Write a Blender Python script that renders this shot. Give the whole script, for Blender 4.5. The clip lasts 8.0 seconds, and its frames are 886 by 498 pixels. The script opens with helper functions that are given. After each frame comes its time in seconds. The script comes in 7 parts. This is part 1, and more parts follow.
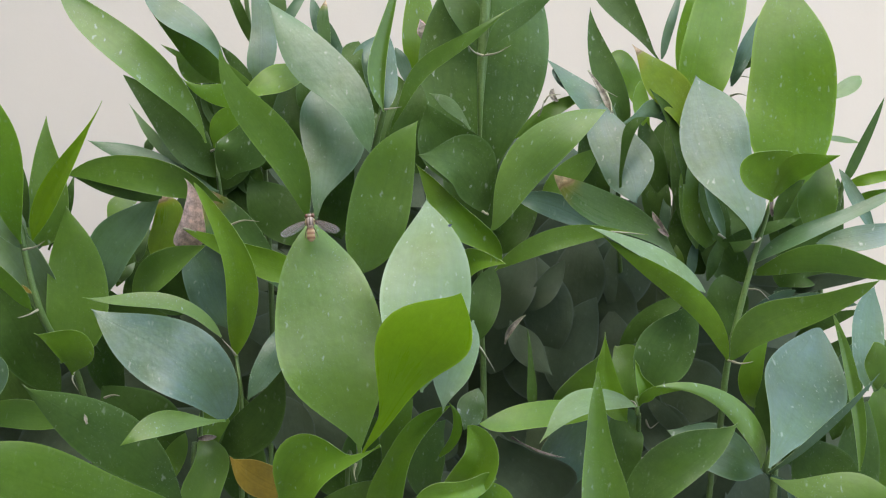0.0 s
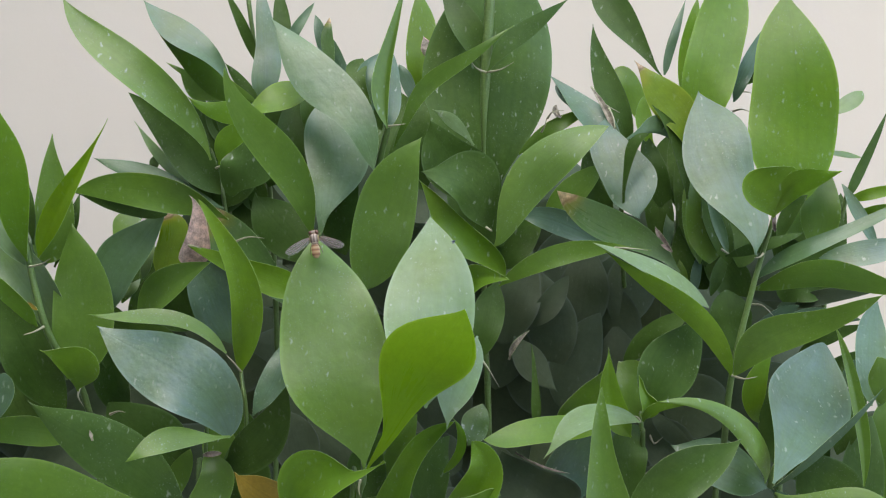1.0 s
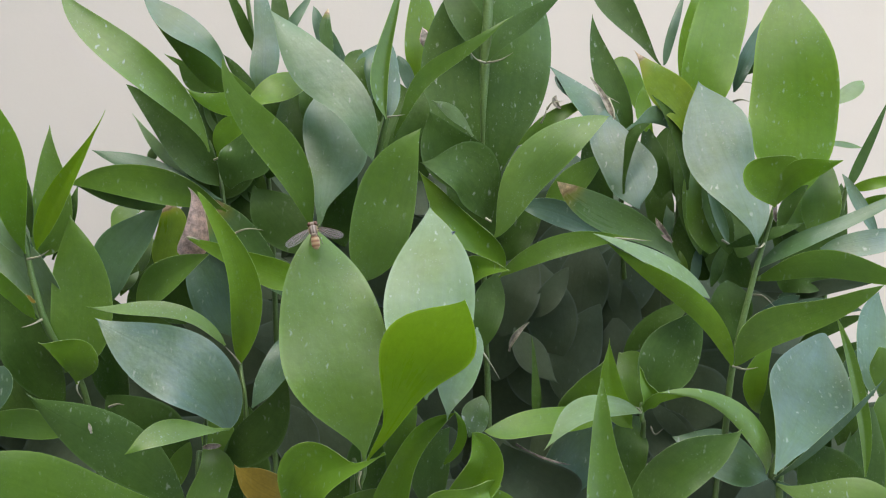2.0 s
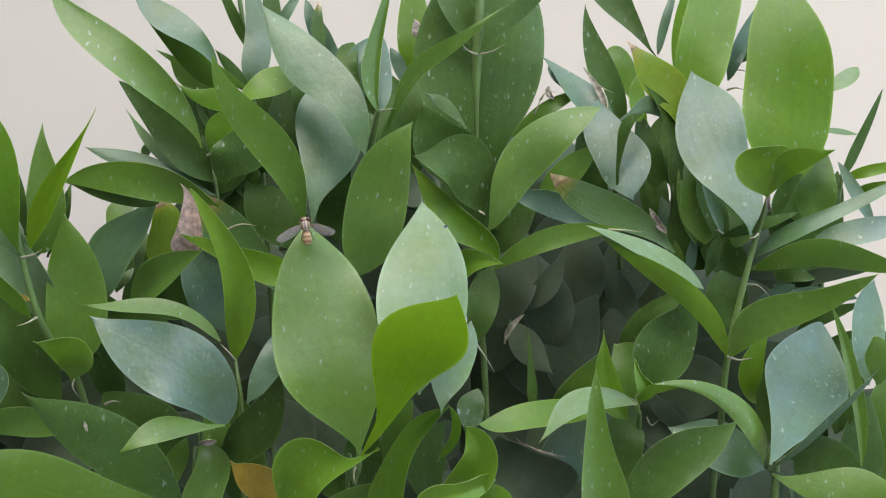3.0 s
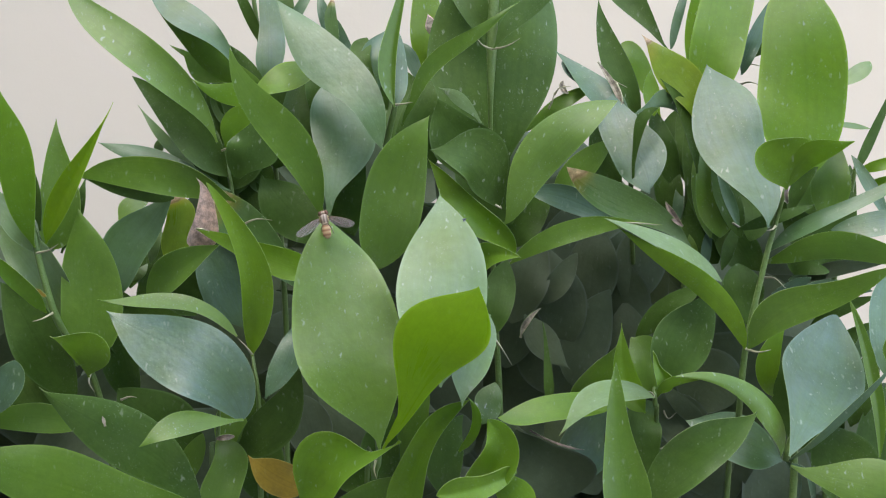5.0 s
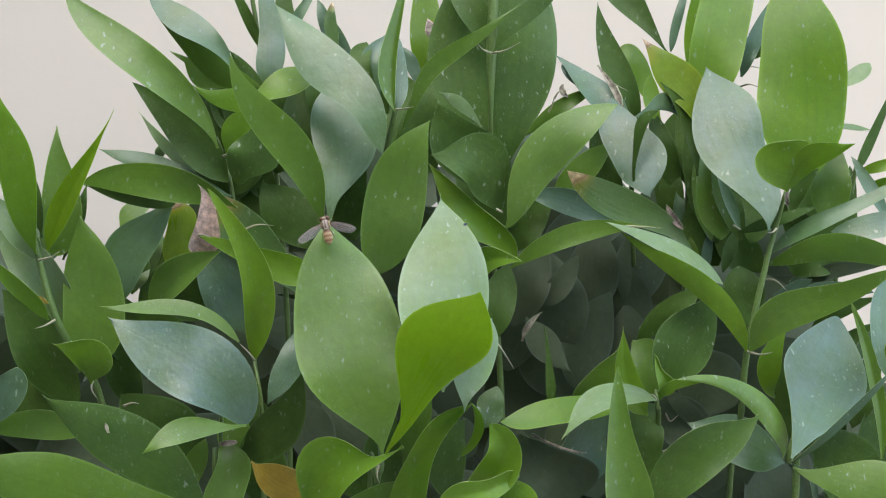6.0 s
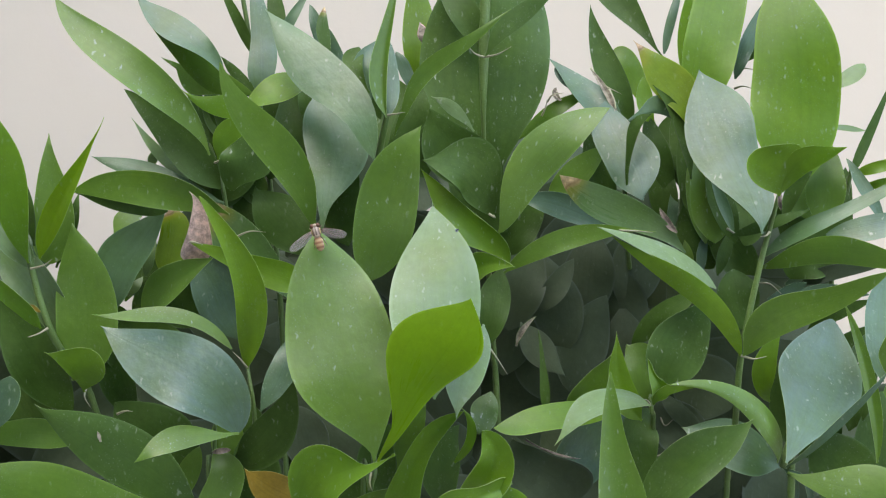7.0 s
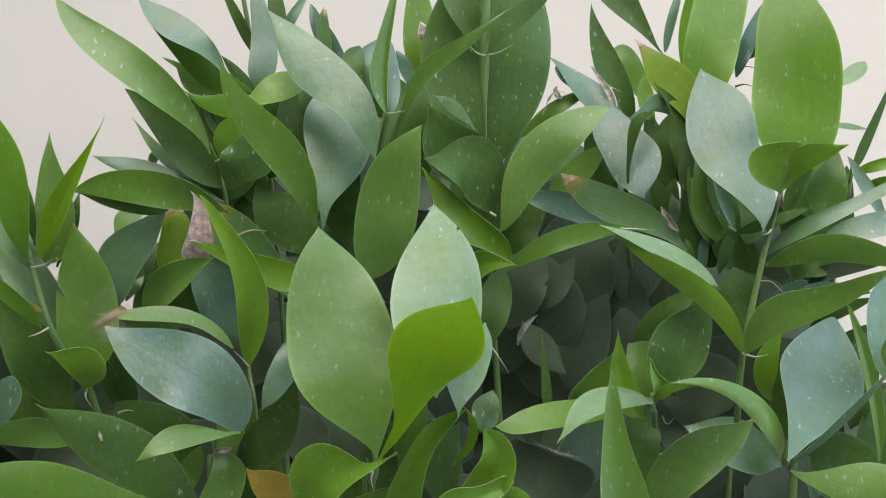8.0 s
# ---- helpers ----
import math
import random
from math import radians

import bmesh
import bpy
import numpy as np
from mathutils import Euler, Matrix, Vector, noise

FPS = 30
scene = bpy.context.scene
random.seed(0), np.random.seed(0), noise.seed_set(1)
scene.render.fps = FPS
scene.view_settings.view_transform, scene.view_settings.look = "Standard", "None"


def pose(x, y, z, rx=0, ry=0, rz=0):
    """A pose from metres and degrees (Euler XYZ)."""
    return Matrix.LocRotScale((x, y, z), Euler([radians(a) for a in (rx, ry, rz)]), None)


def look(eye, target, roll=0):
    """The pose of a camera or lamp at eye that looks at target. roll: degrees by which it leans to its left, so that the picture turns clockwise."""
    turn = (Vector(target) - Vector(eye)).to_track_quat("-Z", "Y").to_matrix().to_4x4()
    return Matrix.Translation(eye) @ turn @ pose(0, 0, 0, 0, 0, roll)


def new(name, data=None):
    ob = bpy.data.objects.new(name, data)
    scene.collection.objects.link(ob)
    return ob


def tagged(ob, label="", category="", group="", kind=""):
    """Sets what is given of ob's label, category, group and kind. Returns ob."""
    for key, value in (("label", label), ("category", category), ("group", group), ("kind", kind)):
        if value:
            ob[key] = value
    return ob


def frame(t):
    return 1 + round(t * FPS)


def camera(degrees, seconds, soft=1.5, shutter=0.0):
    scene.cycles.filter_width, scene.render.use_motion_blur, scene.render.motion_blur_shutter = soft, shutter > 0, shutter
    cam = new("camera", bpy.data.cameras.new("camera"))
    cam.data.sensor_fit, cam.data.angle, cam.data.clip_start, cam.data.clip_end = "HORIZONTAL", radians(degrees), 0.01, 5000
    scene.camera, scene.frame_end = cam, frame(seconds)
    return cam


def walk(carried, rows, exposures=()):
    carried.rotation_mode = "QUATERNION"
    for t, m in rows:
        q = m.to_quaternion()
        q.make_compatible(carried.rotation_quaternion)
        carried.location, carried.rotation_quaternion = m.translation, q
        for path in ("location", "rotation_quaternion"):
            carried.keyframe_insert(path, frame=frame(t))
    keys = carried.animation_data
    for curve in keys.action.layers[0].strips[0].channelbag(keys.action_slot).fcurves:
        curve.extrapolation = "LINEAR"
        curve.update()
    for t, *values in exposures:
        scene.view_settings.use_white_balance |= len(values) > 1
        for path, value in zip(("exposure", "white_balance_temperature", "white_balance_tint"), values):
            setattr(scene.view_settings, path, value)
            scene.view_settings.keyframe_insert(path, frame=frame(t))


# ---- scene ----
cam = camera(40.0, 8.0, soft=1.1, shutter=0.5)
PATH = [
    (0.0, pose(0.00229, -0.36174, 0.70026, 90.139, -1.100, -0.106)),
    (0.5, pose(0.00384, -0.36128, 0.70129, 90.097, -0.988, 0.159)),
    (1.0, pose(0.00281, -0.36309, 0.70099, 90.777, -0.949, 0.159)),
    (1.5, pose(0.00061, -0.36250, 0.69897, 90.789, -1.027, -0.099)),
    (3.0, pose(0.00698, -0.36102, 0.70278, 89.781, -0.089, 0.488)),
    (3.5, pose(-0.00091, -0.36131, 0.69888, 90.018, -0.036, -0.075)),
    (4.0, pose(0.00000, -0.36000, 0.70000, 90.000, 0.000, 0.000)),
    (4.5, pose(-0.00112, -0.36048, 0.69909, 90.018, -0.047, -0.073)),
    (6.0, pose(-0.00244, -0.36154, 0.70099, 89.981, 0.470, -0.113)),
    (6.5, pose(-0.00070, -0.36127, 0.70184, 89.955, 0.570, -0.004)),
    (7.0, pose(0.00226, -0.36033, 0.70365, 89.826, 0.888, 0.257)),
    (7.5, pose(-0.00118, -0.36071, 0.70156, 89.997, 0.900, 0.006)),
    (8.0, pose(0.00182, -0.35993, 0.70286, 89.885, 0.989, 0.245)),
]
walk(cam, PATH, exposures=[(0.0, 1.59), (0.5, 1.59), (1.0, 1.50), (1.5, 1.51), (3.0, 1.59), (4.0, 1.60), (8.0, 1.61)])

# ---- light: a bright overcast sky ----
world = bpy.data.worlds.new("overcast_sky")
scene.world = world
world.use_nodes = True
wn, wl = world.node_tree.nodes, world.node_tree.links
sky = wn.new("ShaderNodeTexSky")
sky.sky_type, sky.sun_disc = "NISHITA", False
sky.sun_elevation, sky.sun_rotation = radians(58), radians(200)
sky.air_density, sky.dust_density, sky.ozone_density = 1.0, 2.0, 0.8
wl.new(sky.outputs["Color"], wn["Background"].inputs["Color"])
wn["Background"].inputs["Strength"].default_value = 0.2
sun_data = bpy.data.lights.new("sun", "SUN")
sun_data.energy, sun_data.angle, sun_data.color = 0.9, radians(130), (0.985, 0.99, 1.0)
sun = new("sun", sun_data)
sun.matrix_world = look((1.4, -1.3, 3.4), (0, 0, 0.6))


# ---- materials ----
def material(name):
    m = bpy.data.materials.new(name)
    m.use_nodes = True
    return m, m.node_tree.nodes, m.node_tree.links, m.node_tree.nodes["Principled BSDF"]


def ramp(nodes, stops):
    r = nodes.new("ShaderNodeValToRGB")
    while len(r.color_ramp.elements) < len(stops):
        r.color_ramp.elements.new(0.5)
    for e, (at, c) in zip(r.color_ramp.elements, stops):
        e.position, e.color = at, (*c, 1) if len(c) == 3 else c
    return r


def value(nodes, links, op, a, b=None, c=None):
    n = nodes.new("ShaderNodeMath")
    n.operation = op
    for i, x in enumerate((a, b, c)):
        if x is None:
            continue
        if isinstance(x, (int, float)):
            n.inputs[i].default_value = x
        else:
            links.new(x, n.inputs[i])
    return n.outputs[0]


def mixed(nodes, links, fac, a, b):
    n = nodes.new("ShaderNodeMix")
    n.data_type = "RGBA"
    for i, x in ((0, fac), (6, a), (7, b)):
        if isinstance(x, (int, float)):
            n.inputs[i].default_value = x
        elif isinstance(x, tuple):
            n.inputs[i].default_value = (*x, 1)
        else:
            links.new(x, n.inputs[i])
    return n.outputs[2]


def noise_tex(nodes, links, vec, scale, detail=3.0, rough=0.55):
    n = nodes.new("ShaderNodeTexNoise")
    n.inputs["Scale"].default_value, n.inputs["Detail"].default_value, n.inputs["Roughness"].default_value = scale, detail, rough
    links.new(vec, n.inputs["Vector"])
    return n.outputs["Fac"]


def leaf_material(name, a, b, bloom_sheen, through_colour, through_part=0.22, rough=0.31, dry=0.0, dry_colour=(0.40, 0.30, 0.16), spots=0.6, shine=1.48, sheen_tint=(0.36, 0.45, 0.38), dark=0.3):
    """Leathery leaf: parallel veins, midrib, dust spots, a greyish wax film with sky sheen painted in, browned from
    `dry` of its length on.
    """
    m, n, l, bsdf = material(name)
    uv = n.new("ShaderNodeUVMap").outputs["UV"]
    obj = n.new("ShaderNodeTexCoord").outputs["Object"]
    rnd = n.new("ShaderNodeObjectInfo").outputs["Random"]
    sep = n.new("ShaderNodeSeparateXYZ")
    l.new(uv, sep.inputs[0])
    u, vv = sep.outputs[0], sep.outputs[1]
    shift = n.new("ShaderNodeVectorMath")
    shift.operation = "ADD"
    l.new(obj, shift.inputs[0])
    comb = n.new("ShaderNodeCombineXYZ")
    for i in range(3):
        l.new(value(n, l, "MULTIPLY", rnd, 3.0 + i), comb.inputs[i])
    l.new(comb.outputs[0], shift.inputs[1])
    p = shift.outputs[0]
    big = noise_tex(n, l, p, 55, 2)
    fine = noise_tex(n, l, p, 900, 2)
    # long veins running with the blade
    stretch = n.new("ShaderNodeCombineXYZ")
    l.new(value(n, l, "ADD", value(n, l, "MULTIPLY", u, 19.0), value(n, l, "MULTIPLY", rnd, 40.0)), stretch.inputs[0])
    l.new(value(n, l, "MULTIPLY", vv, 1.3), stretch.inputs[1])
    vein = noise_tex(n, l, stretch.outputs[0], 1.0, 2)
    mid = value(n, l, "SMOOTH_MIN", value(n, l, "MULTIPLY", value(n, l, "ABSOLUTE", value(n, l, "SUBTRACT", u, 0.5)), 30.0), 1.0, 0.3)
    tone = value(n, l, "ADD", value(n, l, "MULTIPLY_ADD", big, 2.0, -0.7), value(n, l, "MULTIPLY", rnd, 0.5))
    col = mixed(n, l, value(n, l, "SUBTRACT", tone, 0.05), a, b)
    veins = ramp(n, [(0.33, (0.70, 0.74, 0.70)), (0.47, (1.0, 1.0, 1.0))])
    l.new(vein, veins.inputs[0])
    mul = n.new("ShaderNodeMix")
    mul.data_type, mul.blend_type = "RGBA", "MULTIPLY"
    mul.inputs[0].default_value = 0.42
    l.new(col, mul.inputs[6])
    l.new(veins.outputs[0], mul.inputs[7])
    col = mixed(n, l, value(n, l, "MULTIPLY", value(n, l, "SUBTRACT", 1.0, mid), 0.09), mul.outputs[2], (a[0] * 0.55, a[1] * 0.55, a[2] * 0.6))
    mott = ramp(n, [(0.3, (0.80, 0.82, 0.78)), (0.7, (1.16, 1.14, 1.16))])
    l.new(noise_tex(n, l, p, 420, 5, 0.7), mott.inputs[0])
    mm = n.new("ShaderNodeMix")
    mm.data_type, mm.blend_type = "RGBA", "MULTIPLY"
    mm.inputs[0].default_value = 1.0
    l.new(col, mm.inputs[6])
    l.new(mott.outputs[0], mm.inputs[7])
    col = mm.outputs[2]
    # paler margin
    rim = ramp(n, [(0.455, (0, 0, 0)), (0.497, (1, 1, 1))])
    l.new(value(n, l, "ABSOLUTE", value(n, l, "SUBTRACT", u, 0.5)), rim.inputs[0])
    col = mixed(n, l, value(n, l, "MULTIPLY", rim.outputs[0], 0.6), col, (b[0] * 1.7, b[1] * 1.55, b[2] * 2.2 + 0.02))
    # uneven wax film, with the sky's sheen painted into it
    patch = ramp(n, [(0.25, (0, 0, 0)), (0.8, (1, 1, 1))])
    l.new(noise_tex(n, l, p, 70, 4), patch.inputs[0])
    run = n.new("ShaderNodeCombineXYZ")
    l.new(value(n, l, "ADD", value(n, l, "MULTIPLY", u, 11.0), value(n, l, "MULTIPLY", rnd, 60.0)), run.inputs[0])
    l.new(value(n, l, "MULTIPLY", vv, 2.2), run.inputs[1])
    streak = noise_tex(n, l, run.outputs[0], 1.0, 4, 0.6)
    sheen_mask = value(n, l, "MULTIPLY", patch.outputs[0], value(n, l, "MULTIPLY_ADD", streak, 1.4, 0.3))
    col = mixed(n, l, value(n, l, "MULTIPLY", sheen_mask, bloom_sheen), col, sheen_tint)
    # dried water and dust spots
    vor = n.new("ShaderNodeTexVoronoi")
    vor.inputs["Scale"].default_value, vor.inputs["Randomness"].default_value = 680, 1.0
    squash = n.new("ShaderNodeVectorMath")
    squash.operation = "MULTIPLY"
    squash.inputs[1].default_value = (1.0, 1.0, 0.36)
    wob = n.new("ShaderNodeVectorMath")
    wob.operation = "ADD"
    nz = n.new("ShaderNodeTexNoise")
    nz.inputs["Scale"].default_value = 500
    l.new(p, nz.inputs["Vector"])
    sc = n.new("ShaderNodeVectorMath")
    sc.operation = "SCALE"
    sc.inputs["Scale"].default_value = 0.0022
    l.new(nz.outputs["Color"], sc.inputs[0])
    l.new(p, wob.inputs[0])
    l.new(sc.outputs[0], wob.inputs[1])
    l.new(wob.outputs[0], squash.inputs[0])
    l.new(squash.outputs[0], vor.inputs["Vector"])
    dot = ramp(n, [(0.08, (1, 1, 1)), (0.30, (0, 0, 0))])
    pick = n.new("ShaderNodeSeparateColor")
    l.new(vor.outputs["Color"], pick.inputs[0])
    l.new(value(n, l, "DIVIDE", vor.outputs["Distance"], value(n, l, "ADD", 0.3, pick.outputs[2])), dot.inputs[0])
    some = value(n, l, "GREATER_THAN", pick.outputs[0], 0.55)
    spot = value(n, l, "MULTIPLY", value(n, l, "MULTIPLY", dot.outputs[0], some), value(n, l, "MULTIPLY", value(n, l, "MULTIPLY", pick.outputs[1], spots), value(n, l, "ADD", 0.35, value(n, l, "FRACT", value(n, l, "MULTIPLY", rnd, 7.0)))))
    col = mixed(n, l, spot, col, (0.46, 0.54, 0.40))
    # fine dust, in drifts
    dv = n.new("ShaderNodeTexVoronoi")
    dv.inputs["Scale"].default_value = 1150
    l.new(wob.outputs[0], dv.inputs["Vector"])
    grain = ramp(n, [(0.10, (1, 1, 1)), (0.26, (0, 0, 0))])
    l.new(dv.outputs["Distance"], grain.inputs[0])
    drift = ramp(n, [(0.44, (0, 0, 0)), (0.62, (1, 1, 1))])
    l.new(noise_tex(n, l, p, 95, 3), drift.inputs[0])
    col = mixed(n, l, value(n, l, "MULTIPLY", value(n, l, "MULTIPLY", grain.outputs[0], drift.outputs[0]), 0.4 * spots), col, (0.42, 0.50, 0.36))
    thr = mixed(n, l, tone, through_colour, tuple(x * 0.75 for x in through_colour))
    if dry:
        edge = value(n, l, "ADD", vv, value(n, l, "MULTIPLY", value(n, l, "SUBTRACT", noise_tex(n, l, p, 160, 3), 0.5), 0.16))
        d = ramp(n, [(dry - 0.04, (0, 0, 0)), (dry + 0.01, (1, 1, 1))])
        l.new(edge, d.inputs[0])
        steep = ramp(n, [(0.40, (0, 0, 0)), (0.62, (1, 1, 1))])
        l.new(noise_tex(n, l, p, 480, 6, 0.75), steep.inputs[0])
        brown = mixed(n, l, steep.outputs[0], tuple(x * dark for x in dry_colour), tuple(min(1, x * 1.5) for x in dry_colour))
        halo = ramp(n, [(dry - 0.11, (0, 0, 0)), (dry - 0.05, (1, 1, 1))])
        l.new(edge, halo.inputs[0])
        col = mixed(n, l, value(n, l, "MULTIPLY", halo.outputs[0], 0.35), col, (0.36, 0.30, 0.03))
        ring = ramp(n, [(dry - 0.035, (0, 0, 0)), (dry - 0.01, (1, 1, 1)), (dry + 0.025, (0, 0, 0))])
        l.new(edge, ring.inputs[0])
        col = mixed(n, l, value(n, l, "MULTIPLY", ring.outputs[0], 0.75), mixed(n, l, d.outputs[0], col, brown), (0.11, 0.05, 0.02))
        thr = mixed(n, l, d.outputs[0], thr, dry_colour)
    l.new(col, bsdf.inputs["Base Color"])
    l.new(value(n, l, "ADD", value(n, l, "MULTIPLY", big, 0.18), value(n, l, "MULTIPLY_ADD", streak, 0.12, rough - 0.15)), bsdf.inputs["Roughness"])
    bsdf.inputs["IOR"].default_value = shine
    bump = n.new("ShaderNodeBump")
    bump.inputs["Strength"].default_value, bump.inputs["Distance"].default_value = 0.3, 0.0007
    h0 = value(n, l, "ADD", value(n, l, "MULTIPLY", noise_tex(n, l, p, 170, 3), 1.1), value(n, l, "MULTIPLY", vein, 0.1))
    h = value(n, l, "ADD", h0, value(n, l, "ADD", value(n, l, "MULTIPLY", mid, 0.06), value(n, l, "MULTIPLY", big, 1.2)))
    l.new(value(n, l, "ADD", h, value(n, l, "MULTIPLY", fine, 0.12)), bump.inputs["Height"])
    l.new(bump.outputs[0], bsdf.inputs["Normal"])
    tr = n.new("ShaderNodeBsdfTranslucent")
    l.new(thr, tr.inputs["Color"])
    mix = n.new("ShaderNodeMixShader")
    mix.inputs[0].default_value = through_part
    l.new(bsdf.outputs[0], mix.inputs[1])
    l.new(tr.outputs[0], mix.inputs[2])
    l.new(mix.outputs[0], n["Material Output"].inputs["Surface"])
    return m


def plain_material(name, a, b, scale, rough, bump_by=0.0, metal=0.0):
    m, n, l, bsdf = material(name)
    obj = n.new("ShaderNodeTexCoord").outputs["Object"]
    f = noise_tex(n, l, obj, scale, 4)
    l.new(mixed(n, l, f, a, b), bsdf.inputs["Base Color"])
    bsdf.inputs["Roughness"].default_value, bsdf.inputs["Metallic"].default_value = rough, metal
    if bump_by:
        bp = n.new("ShaderNodeBump")
        bp.inputs["Distance"].default_value = bump_by
        l.new(noise_tex(n, l, obj, scale * 4, 5), bp.inputs["Height"])
        l.new(bp.outputs[0], bsdf.inputs["Normal"])
    return m


LEAF = {
    "mature": leaf_material("leaf_mature", (0.070, 0.154, 0.010), (0.110, 0.216, 0.015), 0.06, (0.34, 0.57, 0.016), 0.28, 0.36, shine=1.46),
    "young": leaf_material("leaf_young", (0.096, 0.208, 0.007), (0.150, 0.286, 0.011), 0.04, (0.40, 0.66, 0.010), 0.34, 0.36, shine=1.46),
    "lime": leaf_material("leaf_lime", (0.150, 0.292, 0.006), (0.198, 0.345, 0.008), 0.0, (0.45, 0.66, 0.006), 0.40, spots=0.15, shine=1.42),
    # these two have sky reflection mixed into the leaf colour
    "glossy": leaf_material("leaf_glossy", (0.055, 0.120, 0.030), (0.084, 0.160, 0.046), 0.36, (0.18, 0.34, 0.04), 0.14, 0.38, shine=1.58, sheen_tint=(0.215, 0.330, 0.45)),
    "sheeny": leaf_material("leaf_sheeny", (0.080, 0.168, 0.015), (0.122, 0.234, 0.022), 0.16, (0.36, 0.58, 0.02), 0.30, 0.36, shine=1.47, sheen_tint=(0.30, 0.43, 0.28), spots=0.9),
    # darker copy of the leaf: shade inside the shrub is in its colour
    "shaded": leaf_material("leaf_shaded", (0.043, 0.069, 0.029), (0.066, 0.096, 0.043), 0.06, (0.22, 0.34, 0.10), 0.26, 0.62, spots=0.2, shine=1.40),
    # older leaves, darkened further to carry the shade they stand in
    "old": leaf_material("leaf_old_shade", (0.038, 0.088, 0.010), (0.060, 0.120, 0.015), 0.01, (0.14, 0.30, 0.02), 0.16, 0.50, spots=0.4, shine=1.32),
    # next three: pale sky reflection is laid into the leaf colour
    "dusty": leaf_material("leaf_blue_sheen", (0.048, 0.112, 0.024), (0.075, 0.150, 0.038), 0.27, (0.18, 0.34, 0.04), 0.14, 0.37, shine=1.50, sheen_tint=(0.215, 0.335, 0.43)),
    "waxy": leaf_material("leaf_soft_sheen", (0.056, 0.128, 0.030), (0.086, 0.172, 0.044), 0.42, (0.18, 0.36, 0.05), 0.16, 0.36, shine=1.50, sheen_tint=(0.22, 0.33, 0.235), spots=0.4),
    "pale": leaf_material("leaf_pale", (0.115, 0.205, 0.045), (0.155, 0.265, 0.070), 0.34, (0.36, 0.56, 0.06), 0.28, 0.36, shine=1.50, sheen_tint=(0.38, 0.49, 0.42), spots=0.7),
    "deep": leaf_material("leaf_deep", (0.050, 0.112, 0.013), (0.075, 0.150, 0.019), 0.05, (0.20, 0.38, 0.03), 0.18, 0.38, shine=1.42, sheen_tint=(0.26, 0.37, 0.34), spots=0.9),
    "sheath": leaf_material("leaf_sheath", (0.12, 0.10, 0.085), (0.20, 0.17, 0.14), 0.1, (0.1, 0.08, 0.06), 0.1, 0.7, dry=0.02, dry_colour=(0.18, 0.15, 0.12), dark=0.5),
    "dry_tip": leaf_material("leaf_dry_tip", (0.055, 0.12, 0.02), (0.085, 0.17, 0.03), 0.12, (0.16, 0.32, 0.04), dry=0.83, dry_colour=(0.56, 0.43, 0.22), dark=0.6),
    "dry_half": leaf_material("leaf_dry_half", (0.05, 0.12, 0.018), (0.08, 0.17, 0.025), 0.12, (0.14, 0.30, 0.04), dry=0.76, dry_colour=(0.58, 0.40, 0.26), dark=0.5),
    "yellow_dry_tip": leaf_material("leaf_yellow_dry_tip", (0.13, 0.235, 0.010), (0.22, 0.31, 0.014), 0.03, (0.38, 0.52, 0.02), 0.28, dry=0.84, dry_colour=(0.50, 0.37, 0.22), dark=0.6),
    "dry": leaf_material("leaf_dry", (0.46, 0.34, 0.27), (0.60, 0.47, 0.38), 0.1, (0.35, 0.22, 0.14), 0.12, 0.7, dry=0.03, dry_colour=(0.58, 0.43, 0.35), dark=0.62),
    "papery": leaf_material("leaf_papery", (0.30, 0.27, 0.21), (0.42, 0.38, 0.31), 0.1, (0.3, 0.25, 0.18), 0.2, 0.6, dry=0.02, dry_colour=(0.36, 0.33, 0.25), dark=0.5),
    "yellow": leaf_material("leaf_yellow", (0.20, 0.15, 0.012), (0.31, 0.225, 0.024), 0.0, (0.42, 0.31, 0.03), 0.2, 0.45, spots=0.1),
}
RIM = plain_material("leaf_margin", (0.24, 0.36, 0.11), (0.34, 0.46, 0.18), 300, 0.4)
# margin of the dim leaves, with the same shade in its colour
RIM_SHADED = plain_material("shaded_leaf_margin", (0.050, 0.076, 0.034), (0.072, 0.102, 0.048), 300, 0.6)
STEM = plain_material("green_stem", (0.075, 0.140, 0.026), (0.115, 0.190, 0.045), 180, 0.4, 0.0004)
BRACT = plain_material("papery_bract", (0.25, 0.25, 0.14), (0.42, 0.42, 0.28), 400, 0.6)


# ---- setting ----
def wall_material():
    m, n, l, bsdf = material("cream_plaster")
    obj = n.new("ShaderNodeTexCoord").outputs["Object"]
    f = noise_tex(n, l, obj, 3.0, 4)
    base = mixed(n, l, f, (0.57, 0.525, 0.43), (0.625, 0.575, 0.48))
    vor = n.new("ShaderNodeTexVoronoi")
    vor.inputs["Scale"].default_value = 28
    l.new(obj, vor.inputs["Vector"])
    dot = ramp(n, [(0.03, (1, 1, 1)), (0.07, (0, 0, 0))])
    l.new(vor.outputs["Distance"], dot.inputs[0])
    pick = n.new("ShaderNodeSeparateColor")
    l.new(vor.outputs["Color"], pick.inputs[0])
    s = value(n, l, "MULTIPLY", dot.outputs[0], value(n, l, "GREATER_THAN", pick.outputs[0], 0.7))
    l.new(mixed(n, l, value(n, l, "MULTIPLY", s, 0.7), base, (0.30, 0.26, 0.22)), bsdf.inputs["Base Color"])
    bsdf.inputs["Roughness"].default_value = 0.8
    bp = n.new("ShaderNodeBump")
    bp.inputs["Distance"].default_value, bp.inputs["Strength"].default_value = 0.0004, 0.2
    l.new(noise_tex(n, l, obj, 260, 5), bp.inputs["Height"])
    l.new(bp.outputs[0], bsdf.inputs["Normal"])
    return m


